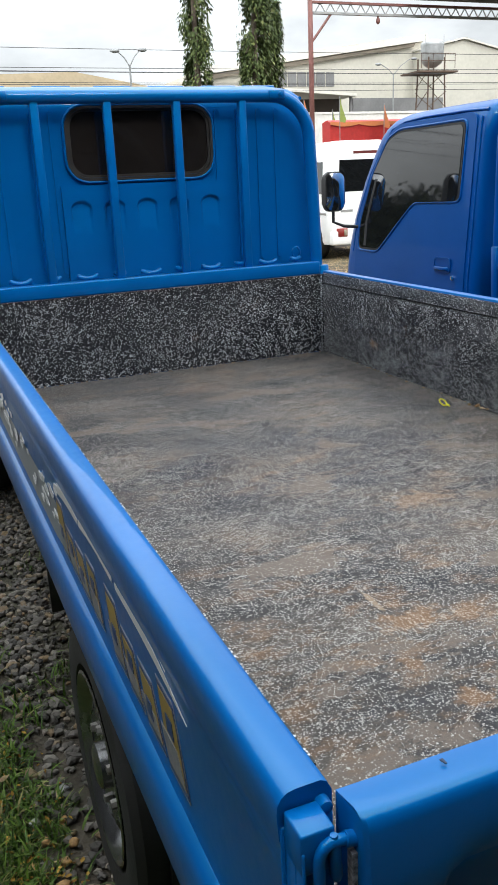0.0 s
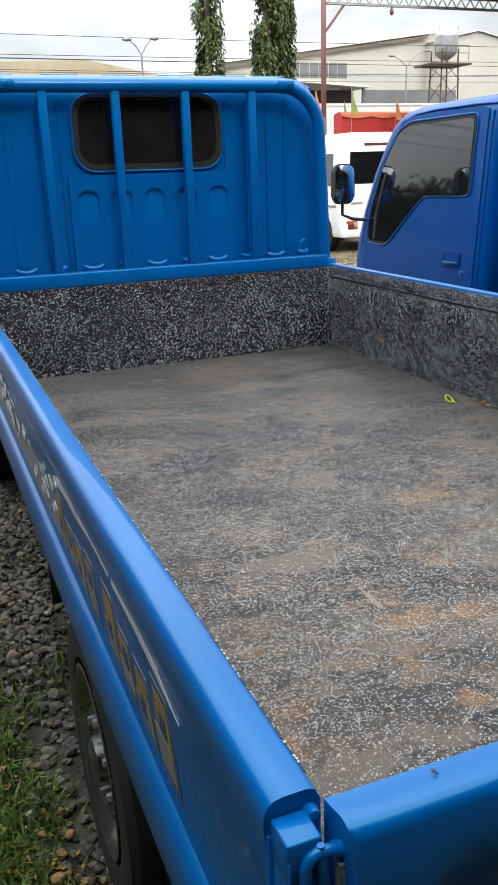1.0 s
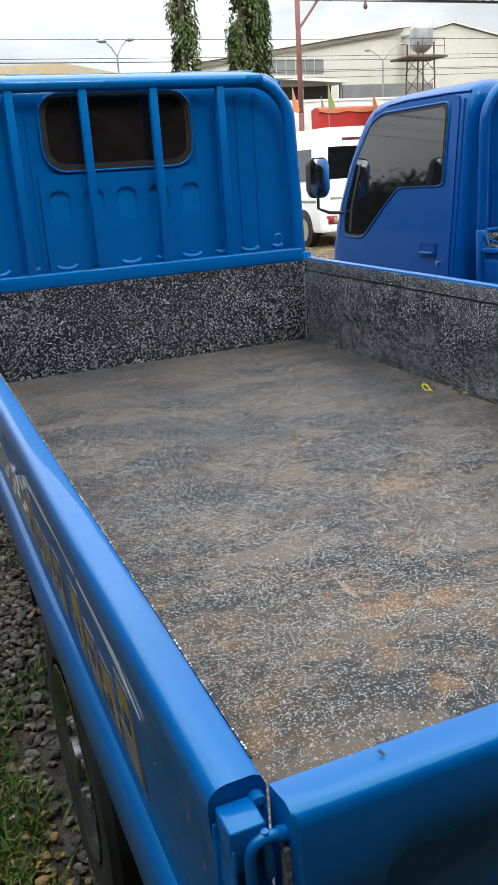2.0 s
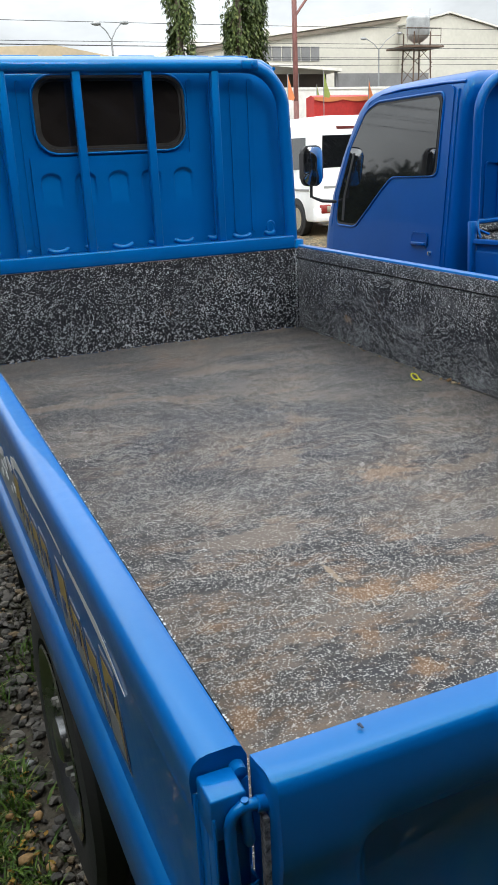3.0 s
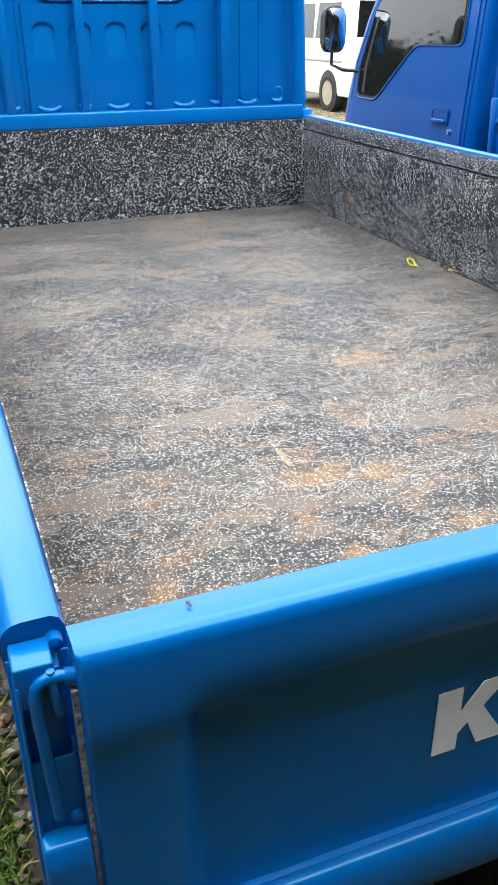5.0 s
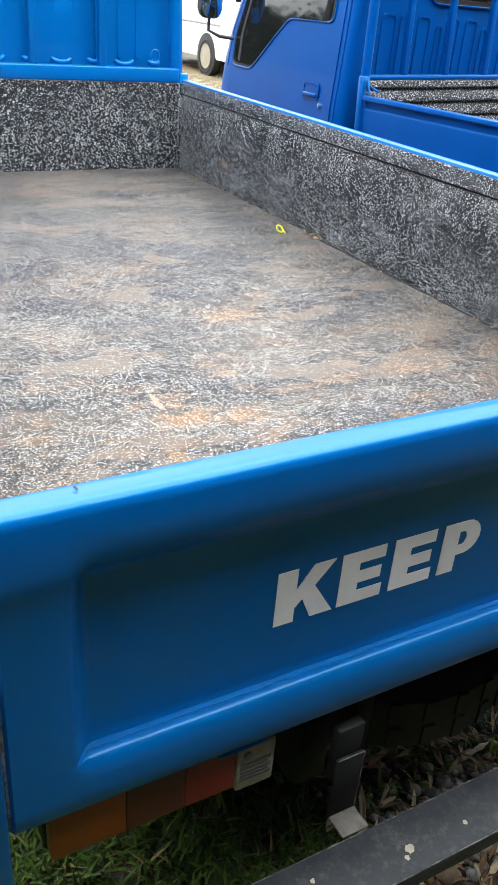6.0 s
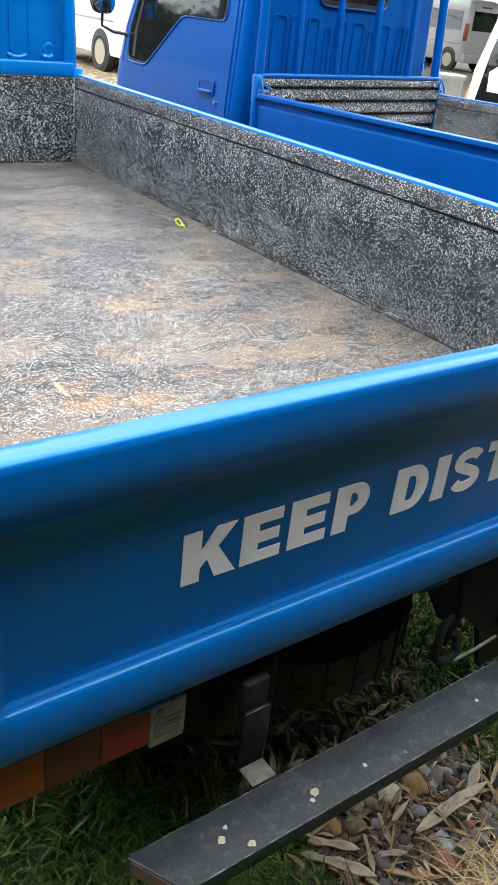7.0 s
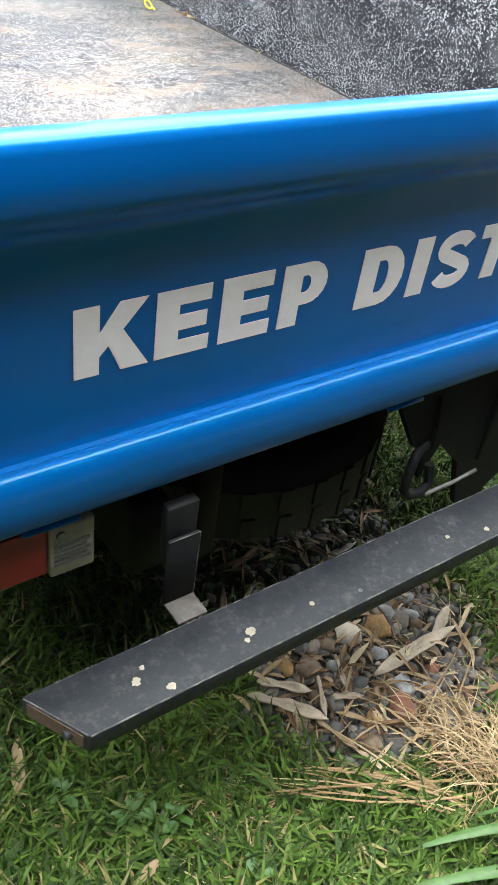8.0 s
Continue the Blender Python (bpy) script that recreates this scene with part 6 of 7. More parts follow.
# ---------------------------------------------------------------- parked vans
def build_van(corner, paint, label, length=3.7, wide=1.62, high=2.12, rake=1.0, tall_lamps=False):
    """A box van seen from behind; corner is its rear left foot."""
    x0, y0 = corner
    van = thing("van", (x0, y0, 0), label, "van", "parked vans")
    secs = []
    for z, inset, front in ((0.28, 0.03, 0.02), (0.34, 0.0, 0.0), (0.75, 0.0, 0.0), (1.05, 0.01, 0.05), (1.25, 0.03, 0.25), (high - 0.30, 0.08, 0.75), (high - 0.10, 0.13, 0.95), (high - 0.02, 0.22, 1.1), (high, 0.36, 1.35)):
        secs.append((z, inset, front))
    bm = bmesh.new()
    rings = []
    for z, i, fr in secs:
        xa, xb, ya, yb, r = i, wide - i, i * 0.7, length - fr * rake, 0.14
        ring = []
        for cx, cy, a0 in ((xb - r, yb - r, 0), (xa + r, yb - r, 90), (xa + r, ya + r, 180), (xb - r, ya + r, 270)):
            for k in range(5):
                a = radians(a0 + 22.5 * k)
                ring.append(bm.verts.new((cx + r * math.cos(a), cy + r * math.sin(a), z)))
        rings.append(ring)
    m = len(rings[0])
    for A, B in zip(rings, rings[1:]):
        for k in range(m):
            bm.faces.new((A[k], A[(k + 1) % m], B[(k + 1) % m], B[k]))
    bm.faces.new(rings[0])
    bm.faces.new(rings[-1])
    body = part("body", bm, paint, van, "", 40)

    def pane(pts, name, mat, thick=0.012):
        b = bmesh.new()
        A = [b.verts.new(p[0]) for p in pts]
        B = [b.verts.new(p[1]) for p in pts]
        b.faces.new(A)
        b.faces.new(B[::-1])
        k = len(pts)
        for i in range(k):
            b.faces.new((A[i], A[(i + 1) % k], B[(i + 1) % k], B[i]))
        return part(name, b, mat, van)

    # rear window, tail lamps, bumper
    za, zb = 1.22, high - 0.34
    pane([((x, y - 0.012, z), (x, y + 0.05, z)) for x, y, z in ((0.22, 0.028, za), (wide - 0.22, 0.028, za), (wide - 0.26, 0.06, zb), (0.26, 0.06, zb))], "rear_window", "dark_glass")
    part("brake_lamp", boxes((wide / 2 - 0.25, wide / 2 + 0.25, 0.065, 0.10, high - 0.24, high - 0.19)), "dark_red", van)
    part("rear_bumper", boxes((0.04, wide - 0.04, -0.06, 0.10, 0.27, 0.52), bevel=0.03, seg=2), paint, van)
    for xa in (-0.006, wide - 0.094) if tall_lamps else ():
        part("tail_lamp", boxes((xa, xa + 0.10, 0.015, 0.15, 0.90, 1.42), bevel=0.03, seg=2), "red_lens", van, "tall red tail lamp")
    for xa in () if tall_lamps else (0.16, wide - 0.36):
        lamp = part("tail_lamp", boxes((xa, xa + 0.20, -0.072, 0.05, 0.42, 0.57), bevel=0.01), "red_lens", van, "red tail lamp")
        part("clear_lens", boxes((xa + 0.12, xa + 0.19, -0.076, 0.0, 0.44, 0.55), bevel=0.004), "label", lamp)
    part("print_bar", boxes((0.25, 0.50, -0.004, 0.0005, 0.86, 0.90)), "silver_paint", van)
    # side windows
    for s, x in ((-1, 0.0), (1, wide)):
        for ya, yb in ((0.30, 1.25), (1.35, 2.35)):
            pane([((x + s * (d + 0.010), y, z), (x + s * (d - 0.06), y, z)) for y, z, d in ((ya, 1.20, -0.022), (yb, 1.20, -0.022), (yb - 0.04, high - 0.36, -0.072), (ya + 0.05, high - 0.36, -0.072))], "side_window", "dark_glass")
        if rake < 1:
            pane([((x + s * (d + 0.008), y, z), (x + s * (d - 0.06), y, z)) for y, z, d in ((length - 0.95, 0.70, 0.0), (length - 0.17, 0.70, 0.0), (length - 0.24, 1.20, -0.022), (length - 0.34, high - 0.42, -0.070), (length - 0.95, high - 0.42, -0.070))], "cab_window", "dark_glass")
        part("side_trim", boxes((x - 0.012, x + 0.012, 0.12, length - 0.5, 0.82, 0.86), bevel=0.003), "silver_paint", van)
    # wheels
    for x, s in ((0.10, -1), (wide - 0.10, 1)):
        for y in (0.62, length - 0.75):
            R, w = 0.31, 0.115
            prof = [(R * 0.64, -w * 0.8), (R * 0.84, -w), (R, -w * 0.74), (R, w * 0.74), (R * 0.84, w), (R * 0.64, w * 0.8)]
            part("wheel_well", lathe(bmesh.new(), [(R * 1.16, 0.0), (R * 1.16, s * 0.104), (R * 1.14, s * 0.106), (0.01, s * 0.106)], (x, y, R + 0.02), "x", 32), "rubber", van)
            tyre = part("wheel", lathe(bmesh.new(), prof, (x, y, R), "x", 32, caps=()), "tyre", van)
            part("rim", lathe(bmesh.new(), [(R * 0.66, s * w * 0.99), (R * 0.60, s * w * 0.97), (R * 0.5, s * w * 0.94), (R * 0.30, s * w * 0.99), (R * 0.12, s * w * 1.06), (0.002, s * w * 1.07)], (x, y, R), "x", 24, caps=(-1,)), "label", tyre, "pale steel rim")
    return van


build_van((7.10, 13.52), "white_paint", "white minivan with dark rear window and red tail lamps")
build_van((22.45, 19.3), "silver_paint", "silver van with tall red tail lamps parked on the lot", tall_lamps=True)
build_van((7.00, 1.86), "white_paint", "white van with a steep nose and dark cab windows", rake=0.26)

# plastic drum and traffic cone by the parked vans
bm = bmesh.new()
lathe(bm, [(0.21, 0.0), (0.235, 0.02), (0.25, 0.62), (0.28, 0.66), (0.28, 0.71), (0.255, 0.72), (0.235, 0.70), (0.215, 0.1), (0.02, 0.08)], (10.65, 9.08, 0.0), "z", 28)
tagged(part("plastic_drum", bm, "bucket"), "grey plastic drum standing on the lot", "drum")
cone_t = thing("traffic_cone", (11.22, 9.05, 0), "orange traffic cone with a square foot", "traffic cone")
part("cone", lathe(bmesh.new(), [(0.16, 0.03), (0.14, 0.06), (0.035, 0.60), (0.02, 0.61)], (0, 0, 0), "z", 20), "cone", cone_t)
part("foot", boxes((-0.2, 0.2, -0.2, 0.2, 0.0, 0.03), bevel=0.01), "cone", cone_t)

# ---------------------------------------------------------------- steel canopy
canopy = thing("steel_canopy", (11.1, 22.0, 0), "open steel canopy with a red post and a lattice beam", "canopy")
cx, cy = 11.1, 22.0


def rel(bm):
    bmesh.ops.translate(bm, verts=bm.verts, vec=(-cx, -cy, 0))
    return bm


part("post", rel(boxes((11.045, 11.155, 21.945, 22.055, 2.9, 6.30), bevel=0.01)), "rust_red", canopy, "rust-red steel post")
part("post_base", rel(boxes((11.04, 11.16, 21.94, 22.06, 0.0, 2.9), bevel=0.01)), "rust_red", canopy)
for z in (5.80, 6.07):
    part("chord", rel(boxes((11.18, 34.0, 21.95, 22.05, z - 0.03, z + 0.03))), "rust_red" if z > 6 else "truss", canopy)
x = 11.25
while x < 33.6:
    bm = bmesh.new()
    tube(bm, [(x, 22.0, 5.82), (x + 0.16, 22.0, 6.05)], 0.016, 5)
    part("lattice_bar", rel(bm), "truss", canopy)
    bm = bmesh.new()
    tube(bm, [(x + 0.16, 22.0, 6.05), (x + 0.32, 22.0, 5.82)], 0.016, 5)
    part("lattice_bar", rel(bm), "truss", canopy)
    x += 0.32
bm = bmesh.new()
tube(bm, [(11.12, 22.0, 5.05), (11.75, 22.0, 5.80)], 0.035, 6)
part("brace", rel(bm), "rust_red", canopy)
part("roof_sheet", rel(boxes((14.2, 36.0, 9.0, 22.4, 6.30, 6.42))), "roof_dark", canopy, "brown sheet roof seen from below")
bm = bmesh.new()
tube(bm, [(13.25, 22.0, 5.80), (13.25, 22.0, 5.70)], 0.025, 8)
lathe(bm, [(0.02, 0.12), (0.05, 0.08), (0.06, 0.0), (0.03, -0.05), (0.004, -0.06)], (13.25, 22.0, 5.62), "z", 12)
part("hanging_bulb", rel(bm), "rust_red", canopy)

# red stall and pennants
stall = thing("market_stall", (12.9, 23.0, 0), "red tarpaulin stall with an orange hem", "stall")
bm = bmesh.new()
prism(bm, [(22.2, 2.42), (22.2, 2.98), (22.4, 3.06), (22.7, 3.0), (22.7, 2.42)], "x", 11.78, 14.6)
bmesh.ops.translate(bm, verts=bm.verts, vec=(-12.9, -23.0, 0))
part("tarpaulin", bm, "red_cloth", stall)
bm = bmesh.new()
cols = []
for k in range(25):
    t, d = 11.78 + 2.82 * k / 24, 0.06 * abs(math.sin(k * math.pi / 8))
    cols.append([bm.verts.new(p) for p in ((t, 22.19, 3.0), (t, 22.19, 2.93 - d), (t, 22.16, 2.93 - d), (t, 22.16, 3.0))])
for A, B in zip(cols, cols[1:]):
    for q in range(4):
        bm.faces.new((A[q], A[(q + 1) % 4], B[(q + 1) % 4], B[q]))
bm.faces.new(cols[0])
bm.faces.new(cols[-1][::-1])
bmesh.ops.translate(bm, verts=bm.verts, vec=(-12.9, -23.0, 0))
part("hem", bm, "orange_cloth", stall)
for x, y in ((11.84, 22.3), (14.5, 22.3), (11.84, 22.62), (14.5, 22.62)):
    part("stall_leg", boxes((x - 12.93, x - 12.87, y - 23.03, y - 22.97, 0, 2.45)), "galv", stall)

for x, z, mat, tall, y in ((13.22, 3.10, "orange_cloth", 0.75, 21.6), (11.66, 3.28, "green_cloth", 0.80, 21.4), (10.75, 3.25, "orange_cloth", 0.8, 21.8), (13.9, 3.3, "green_cloth", 0.7, 26.0)):
    flag = thing("pennant", (x, y, 0), ("orange" if mat == "orange_cloth" else "green") + " cloth pennant on a thin pole", "pennant", "pennants on the lot")
    bm = bmesh.new()
    tube(bm, [(0, 0, 0), (0, 0, z + 0.35)], 0.012, 6)
    part("pole", bm, "lamp_grey", flag)
    bm = bmesh.new()
    for s in (0.0, 0.012):
        pts = [(0.01, 0.0, z + 0.33), (0.10, 0.06, z + 0.10), (0.22, 0.02, z - tall * 0.35), (0.14, -0.05, z - tall * 0.45), (0.01, 0.02, z - tall * 0.4)]
        bm.faces.new([bm.verts.new((a, b + s, c)) for a, b, c in pts])
    bm.verts.ensure_lookup_table()
    for k in range(5):
        bm.faces.new([bm.verts[i] for i in (k, (k + 1) % 5, 5 + (k + 1) % 5, 5 + k)])
    part("cloth", bm, mat, flag)


# ---------------------------------------------------------------- trees
def leaf_cloud(rng, spots, size, droop, count):
    """Pointed leaves, each a folded blade of four corners."""
    v, f = [], []
    for _ in range(count):
        x, y, z = spots(rng)
        a = math.atan2(y, x) + rng.gauss(0, 0.6)
        ln, w = size * rng.uniform(0.7, 1.3), size * rng.uniform(0.16, 0.30)
        d = droop * rng.uniform(0.5, 1.2)
        dx, dy, dz = math.cos(a) * math.cos(d), math.sin(a) * math.cos(d), -math.sin(d)
        px, py = -math.sin(a) * w, math.cos(a) * w
        i = len(v)
        v += [(x, y, z), (x + dx * ln * 0.45 + px, y + dy * ln * 0.45 + py, z + dz * ln * 0.4), (x + dx * ln, y + dy * ln, z + dz * ln), (x + dx * ln * 0.45 - px, y + dy * ln * 0.45 - py, z + dz * ln * 0.4)]
        f += [(i, i + 1, i + 2), (i, i + 2, i + 3)]
    return v, f


def column_tree(x, y, radius, height, seed, label):
    rng = random.Random(seed)
    tree = thing("tree", (x, y, 0), label, "tree", "columnar trees")
    bm = bmesh.new()
    tube(bm, [(0.05 * math.sin(k), 0.04 * math.cos(2 * k), height * k / 8) for k in range(9)], [0.22 * (1 - k / 10) + 0.02 for k in range(9)], 8)
    for k in range(22):
        z, a = height * (0.12 + 0.85 * k / 22), k * 2.4
        tube(bm, [(0, 0, z), (0.5 * radius * math.cos(a), 0.5 * radius * math.sin(a), z + 0.1), (0.8 * radius * math.cos(a), 0.8 * radius * math.sin(a), z - 0.25)], [0.035, 0.022, 0.01], 5)
    part("trunk", bm, "bark", tree)
    lobes = [(rng.uniform(0, 6.28), rng.uniform(0.5, height), rng.uniform(0.75, 1.12)) for _ in range(90)]

    def spots(r):
        a, z, k = lobes[r.randrange(len(lobes))]
        t = (z / height)
        rr = radius * k * math.sqrt(r.uniform(0.15, 1.0)) * (1.0 - 0.25 * t)
        aa = a + r.gauss(0, 0.30)
        return rr * math.cos(aa), rr * math.sin(aa), z + r.gauss(0, 0.35)

    v, f = leaf_cloud(rng, spots, 0.21, 1.15, 13000)
    crown = raw("crown", v, f, "column_leaf", False)
    crown.parent = tree
    return tree


column_tree(13.45, 38.0, 0.88, 13.0, 1, "tall slender columnar tree with drooping leaves")
column_tree(16.35, 38.0, 0.92, 12.5, 2, "tall columnar tree with dense drooping foliage")
column_tree(17.35, 38.6, 0.72, 9.3, 3, "shorter columnar tree with yellow-green foliage")


def round_tree(x, y, radius, height, seed, count, label, group):
    rng = random.Random(seed)
    tree = thing("tree", (x, y, 0), label, "tree", group)
    bm = bmesh.new()
    tube(bm, [(0, 0, 0), (0.1, 0.05, height * 0.3), (0.0, 0.1, height * 0.6)], [0.25, 0.2, 0.1], 8)
    for k in range(7):
        a = k * 0.9
        tube(bm, [(0, 0, height * 0.35), (0.5 * radius * math.cos(a), 0.5 * radius * math.sin(a), height * 0.65), (0.8 * radius * math.cos(a), 0.8 * radius * math.sin(a), height * 0.8)], [0.1, 0.06, 0.02], 5)
    part("trunk", bm, "bark", tree)
    blobs = []
    for _ in range(26):
        a, t = rng.uniform(0, 6.28), rng.uniform(-0.6, 1)
        r = radius * 0.8 * math.sqrt(max(0.0, 1 - t * t)) * rng.uniform(0.3, 1)
        blobs.append((r * math.cos(a), r * math.sin(a), height - radius * 0.9 + t * radius * 0.8, radius * rng.uniform(0.22, 0.42)))

    def spots(r):
        bx, by, bz, br = blobs[r.randrange(len(blobs))]
        d = Vector((r.gauss(0, 1), r.gauss(0, 1), r.gauss(0, 1))).normalized() * br * r.uniform(0.6, 1.05)
        return bx + d.x, by + d.y, bz + d.z

    v, f = leaf_cloud(rng, spots, 0.09 * radius + 0.10, 0.6, count)
    crown = raw("crown", v, f, "leaf", False)
    crown.parent = tree


for k, (x, y, r, h) in enumerate(((58.0, 66.0, 4.0, 12.2), (63.0, 67.0, 4.5, 13.4), (69.0, 66.0, 4.5, 13.0))):
    round_tree(x, y, r, h, 40 + k, 5200, "dense dark green tree beyond the warehouses", "far trees")
for k, (x, y, r, h) in enumerate(((47.9, 55.0, 1.3, 7.6), (51.6, 55.0, 1.6, 8.6), (45.0, 54.0, 1.1, 7.2))):
    round_tree(x, y, r, h, 60 + k, 1300, "small light green tree in front of a warehouse", "small trees")


# ---------------------------------------------------------------- lamps, tower, cables
def street_lamp(x, y, left, right, zl, zr):
    lamp = thing("street_lamp", (x, y, 0), "grey double-armed street lamp", "street lamp", "street lamps")
    top = min(zl, zr) - 0.55
    bm = bmesh.new()
    tube(bm, [(0, 0, 0), (0, 0, top * 0.5), (0, 0, top)], [0.08, 0.06, 0.04], 8)
    part("post", bm, "lamp_grey", lamp)
    for dx, z in ((left, zl), (right, zr)):
        bm = bmesh.new()
        tube(bm, [(0, 0, top - 0.05), (dx * 0.35, 0, top + (z - top) * 0.55), (dx * 0.8, 0, z)], 0.025, 6)
        part("arm", bm, "lamp_grey", lamp)
        bm = bmesh.new()
        lathe(bm, [(0.01, -0.24), (0.06, -0.15), (0.09, 0.0), (0.07, 0.15), (0.01, 0.22)], (dx, 0, z + 0.02), "x", 10)
        part("lamp_head", bm, "lamp_grey", lamp)


street_lamp(10.29, 38.0, -0.62, 0.62, 7.10, 7.16)
street_lamp(30.07, 48.0, -1.10, 1.50, 8.00, 8.34)

tower = thing("water_tower", (32.87, 48.0, 0), "steel water tank on a lattice tower", "water tower")
part("tank", lathe(bmesh.new(), [(0.02, 7.80), (0.30, 7.86), (0.62, 8.10), (0.72, 8.30), (0.70, 8.62), (0.73, 8.70), (0.70, 8.80), (0.73, 8.9), (0.70, 9.0), (0.73, 9.1), (0.70, 9.3), (0.60, 9.40), (0.1, 9.46)], (0.05, 0, 0), "z", 24), "galv", tower, "ribbed steel tank")
part("platform", boxes((-1.58, 1.3, -1.1, 1.1, 7.46, 7.56)), "rust_brown", tower)
for sx, sy in ((-0.8, -0.8), (0.8, -0.8), (-0.8, 0.8), (0.8, 0.8)):
    bm = bmesh.new()
    tube(bm, [(sx, sy, 0), (sx * 0.75, sy * 0.75, 7.65), (sx * 0.75, sy * 0.75, 8.4)], 0.05, 6)
    part("tower_leg", bm, "rust_brown", tower)
for z in (4.2, 5.4, 6.6):
    for a, b in (((-0.7, -0.7), (0.7, -0.7)), ((0.7, -0.7), (0.7, 0.7)), ((0.7, 0.7), (-0.7, 0.7)), ((-0.7, 0.7), (-0.7, -0.7))):
        bm = bmesh.new()
        tube(bm, [(*a, z), (*b, z + 1.0)], 0.025, 5)
        part("tower_brace", bm, "rust_brown", tower)
for sx in (-1.45, -0.6, 0.3, 1.05):
    bm = bmesh.new()
    tube(bm, [(sx, -1.08, 7.7), (sx, -1.08, 8.55)], 0.02, 5)
    part("rail_post", bm, "rust_brown", tower)
for z in (8.1, 8.52):
    part("guard_rail", boxes((-1.47, 1.07, -1.10, -1.06, z, z + 0.035)), "rust_brown", tower)
for sx in (-0.68, 0.72):
    bm = bmesh.new()
    tube(bm, [(sx, -0.3, 8.3), (sx, -0.3, 9.75)], 0.02, 5)
    part("tank_stay", bm, "galv", tower)

mast = thing("radio_mast", (58.6, 68.0, 0), "grey lattice radio mast", "mast")
for sx, sy in ((-1, -1), (1, -1), (1, 1), (-1, 1)):
    bm = bmesh.new()
    tube(bm, [(sx * 2.6, sy * 2.6, 0), (sx * 1.2, sy * 1.2, 17), (sx * 0.9, sy * 0.9, 21)], 0.09, 5)
    part("mast_leg", bm, "lamp_grey", mast)
for k in range(8):
    z0, z1 = 5 + 2.0 * k, 7 + 2.0 * k
    r0, r1 = 2.6 - 1.4 * z0 / 17, 2.6 - 1.4 * z1 / 17
    for s in (1, -1):
        bm = bmesh.new()
        tube(bm, [(-r0 * s, -r0, z0), (r1 * s, -r1, z1)], 0.05, 4)
        part("mast_brace", bm, "lamp_grey", mast)

for k, (y, z0, z1, sag) in enumerate(((47.0, 7.55, 7.80, 0.4), (47.3, 7.50, 7.55, 0.6), (47.6, 6.95, 7.05, 0.5), (46.5, 6.70, 6.85, 0.4), (46.0, 8.4, 8.5, 0.5), (30.0, 7.9, 8.3, 0.5), (45.5, 7.2, 7.4, 0.6), (46.2, 6.2, 6.6, 0.3))):
    bm = bmesh.new()
    xa, xb = -30.0, 85.0
    tube(bm, [(xa + (xb - xa) * t / 24, y, z0 + (z1 - z0) * t / 24 - sag * 4 * (t / 24) * (1 - t / 24) + sag * 0.8) for t in range(25)], 0.015 if y > 40 else 0.008, 5)
    tagged(part("power_line", bm, "cable"), "black overhead power line", "power line", "overhead lines")


for x in (-30.0, 85.0):
    pole = thing("utility_pole", (x, 46.5, 0), "weathered utility pole carrying the overhead lines", "utility pole", "utility poles")
    bm = bmesh.new()
    tube(bm, [(0, 0, 0), (0, 0, 9.2)], [0.16, 0.11], 10)
    part("post", bm, "bark", pole)
    for z in (6.75, 7.5, 8.45):
        part("crossarm", boxes((-0.06, 0.06, -1.3, 1.4, z - 0.06, z + 0.06)), "bark", pole)
    near = thing("utility_pole", (x, 30.0, 0), "weathered utility pole carrying the overhead lines", "utility pole", "utility poles")
    bm = bmesh.new()
    tube(bm, [(0, 0, 0), (0, 0, 9.0)], [0.15, 0.10], 10)
    part("post", bm, "bark", near)


# ---------------------------------------------------------------- warehouses
def warehouse(name, label, at, depth, outline, wall_mat, eaves):
    """A gabled hall: outline of (x, z) for its near wall, drawn back by depth."""
    hall = thing(name, at, label, "warehouse", "warehouses")
    bm = bmesh.new()
    prism(bm, outline, "y", 0.0, depth)
    part("wall", bm, wall_mat, hall)
    for (xa, za), (xb, zb) in eaves:
        bm = bmesh.new()
        prism(bm, [(xa, za + 0.02), (xb, zb + 0.02), (xb, zb + 0.50), (xa, za + 0.50)], "y", -0.4, depth + 0.4)
        roof = part("roof", bm, "roof_sheet", hall)
        # dark strip under the roof edge, eave shade given as colour
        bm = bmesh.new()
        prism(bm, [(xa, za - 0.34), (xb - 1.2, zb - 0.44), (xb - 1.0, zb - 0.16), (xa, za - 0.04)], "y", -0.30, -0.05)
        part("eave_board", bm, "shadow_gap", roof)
    return hall


h1 = warehouse("warehouse", "cream gabled warehouse with a dark eave", (0, 60, 0), 30, [(22.0, 0), (57.0, 0), (57.0, 9.0), (40.4, 11.30), (22.0, 8.85)], "cream_wall", (((22.0, 8.86), (40.4, 11.31)),))
for k in range(6):
    part("louvre_window", boxes((27.6 + 0.8 * k, 28.3 + 0.8 * k, -0.06, 0.0, 8.05, 9.05)), "roof_grey", h1)
h2 = warehouse("warehouse", "pale gabled warehouse with a low roof", (0, 57, 0), 26, [(39.4, 0), (53.0, 0), (53.0, 8.75), (41.9, 11.0), (39.4, 10.5)], "cream_wall", ())
bm = bmesh.new()
prism(bm, [(39.3, 10.52), (41.9, 11.05), (53.2, 8.78), (53.2, 8.90), (41.9, 11.17), (39.3, 10.64)], "y", -0.2, 26)
part("roof", bm, "roof_sheet", h2)
h3 = warehouse("house", "low house with a tan roof beyond the trees", (0, 66, 0), 12, [(-8, 0), (22.0, 0), (22.0, 8.0), (-8, 8.0)], "white_wall", ())
bm = bmesh.new()
prism(bm, [(-9, 8.05), (23.0, 8.05), (13.6, 9.70), (6.0, 9.45)], "y", -0.5, 12.5)
part("roof", bm, "tan_roof", h3)
shed = thing("open_shed", (0, 52, 0), "open shed with a grey roof and dark interior", "shed")
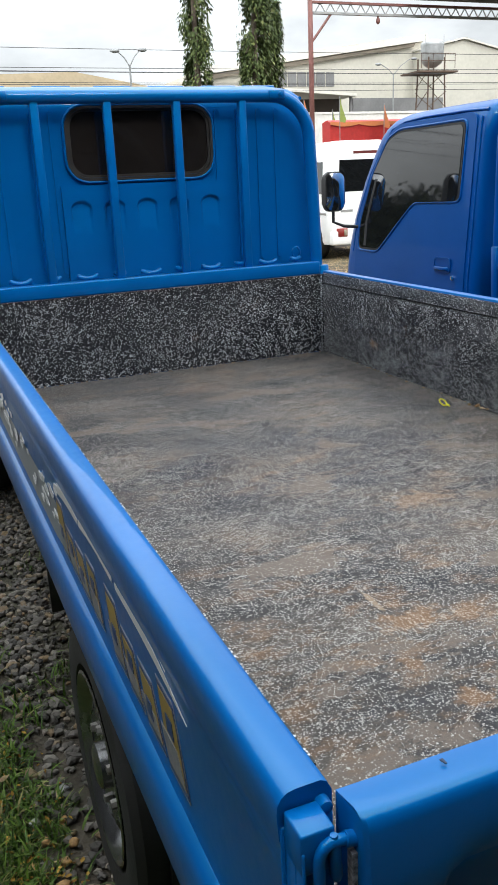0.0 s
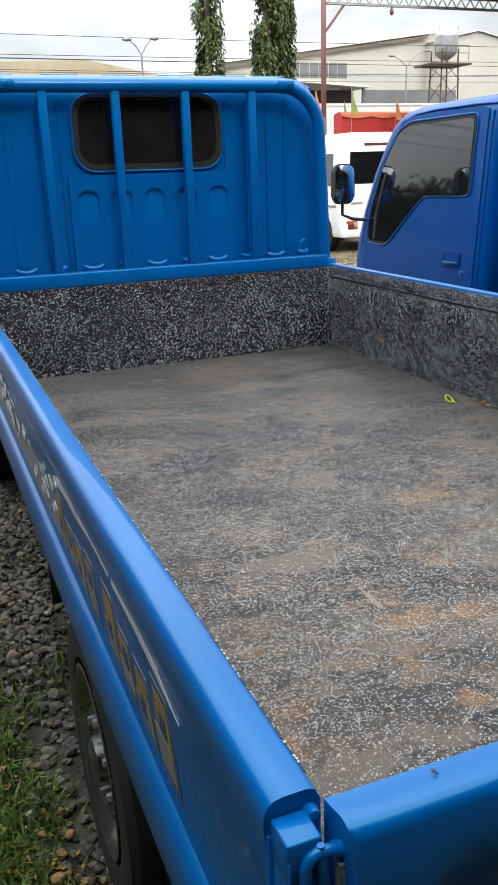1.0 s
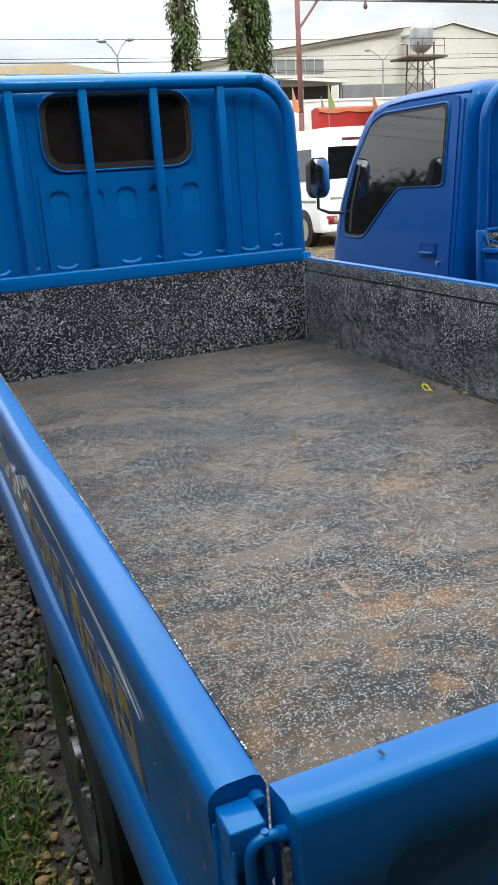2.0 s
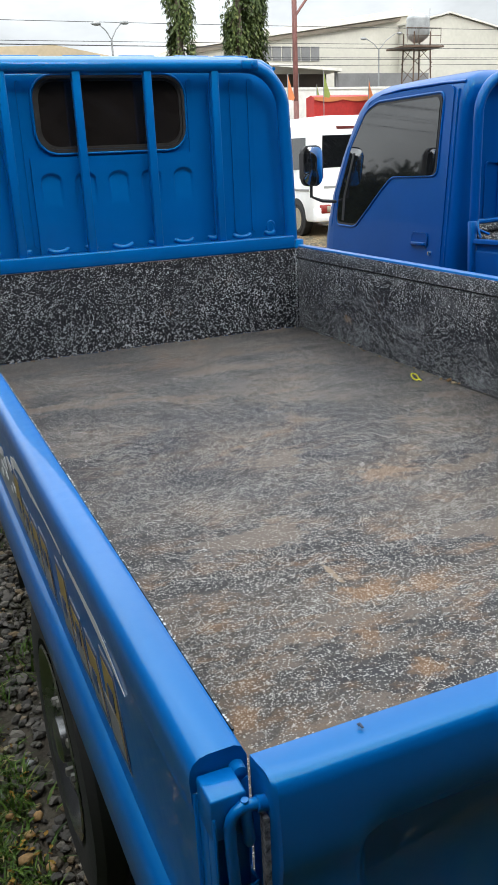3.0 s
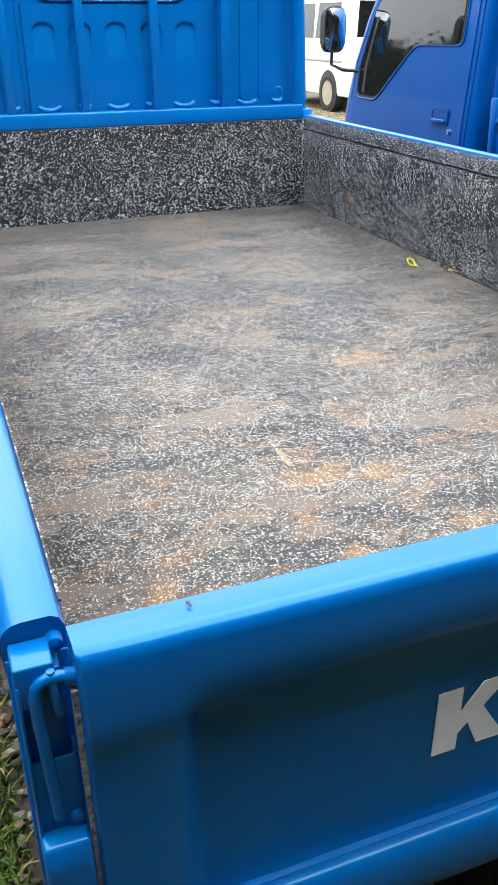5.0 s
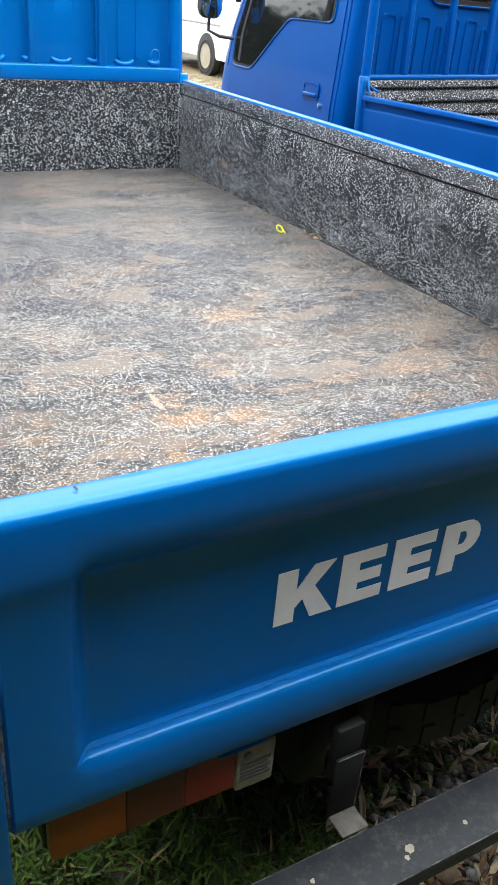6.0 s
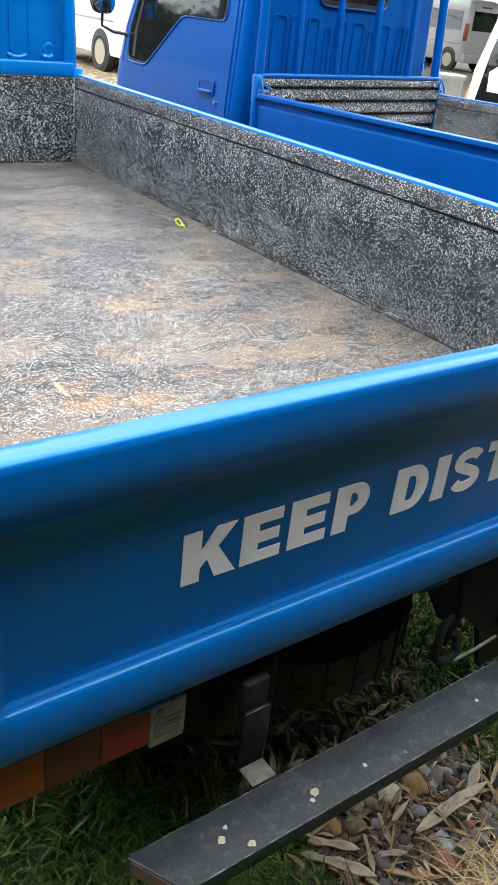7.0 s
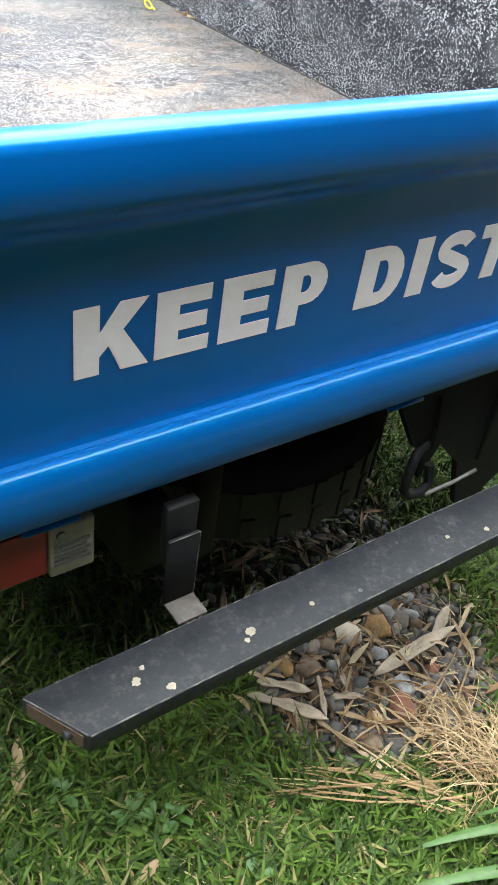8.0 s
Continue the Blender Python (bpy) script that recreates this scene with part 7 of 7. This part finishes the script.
bm = bmesh.new()
prism(bm, [(23.0, 6.95), (29.5, 6.55), (29.5, 6.72), (23.0, 7.14)], "y", -0.4, 6.0)
part("roof", bm, "roof_sheet", shed)
# the wall's dark brown stands in for shade inside the open shed
part("back_wall", boxes((23.2, 29.4, 1.6, 1.8, 0.0, 6.56)), "roof_dark", shed)
for x in (23.3, 26.4, 29.3):
    part("shed_post", boxes((x - 0.08, x + 0.08, 0.0, 0.16, 0.0, 6.56)), "roof_grey", shed)
part("tarpaulin", boxes((29.7, 37.0, 0.5, 0.6, 4.6, 6.50)), "roof_grey", shed, "grey tarpaulin screen")
yard = thing("yard_wall", (0, 44, 0), "whitewashed yard wall with coping", "wall")
part("wall", boxes((17.5, 60.0, 0.0, 0.25, 0.0, 4.86)), "white_wall", yard)
part("coping", boxes((17.4, 60.1, -0.05, 0.30, 4.86, 4.98)), "white_wall", yard)

# ---------------------------------------------------------------- added leaf belts, out of view, that close the lot
def tree_belt(points, height, thick, count, seed, leaf="leaf", mean=0.72, sway=0.42):
    """A belt of foliage along a line, one mass of leaves round a dark core."""
    rng = random.Random(seed)
    segs = list(zip(points, points[1:]))
    lengths = [math.dist(a, b) for a, b in segs]

    def at(r):
        (a, b) = r.choices(segs, lengths)[0]
        t = r.random()
        x, y = a[0] + (b[0] - a[0]) * t, a[1] + (b[1] - a[1]) * t
        top = height * (mean + sway * noise.noise((x * 0.35, y * 0.35, seed)))
        return x + r.gauss(0, thick), y + r.gauss(0, thick), top * math.sqrt(r.random())

    v, f = leaf_cloud(rng, at, 0.6, 0.7, count)
    for a, b in segs:
        n = max(2, int(math.dist(a, b) / 1.2))
        for k in range(n):
            i = len(v)
            for t in (k / n, (k + 1) / n):
                x, y = a[0] + (b[0] - a[0]) * t, a[1] + (b[1] - a[1]) * t
                top = height * (mean + sway * noise.noise((x * 0.35, y * 0.35, seed))) * 0.86
                v += [(x, y, 0.0), (x, y, top)]
            f.append((i, i + 1, i + 3, i + 2))
    return tagged(raw("tree_belt", v, f, leaf, False), "unseen dark belt of leaves added round the lot", "trees", kind="stuff")


tree_belt([(-26, 60), (-30, 20), (-26, -6), (-10, -12)], 5.5, 1.4, 12000, 3)
# two near belts added out of view to darken gate, flank and ground
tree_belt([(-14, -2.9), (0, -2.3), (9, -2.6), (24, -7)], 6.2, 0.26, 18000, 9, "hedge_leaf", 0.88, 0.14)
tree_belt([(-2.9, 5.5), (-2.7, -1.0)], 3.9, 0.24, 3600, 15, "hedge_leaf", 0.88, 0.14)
tree_belt([(26, -8), (60, 10), (80, 40)], 9.0, 1.6, 7000, 5)
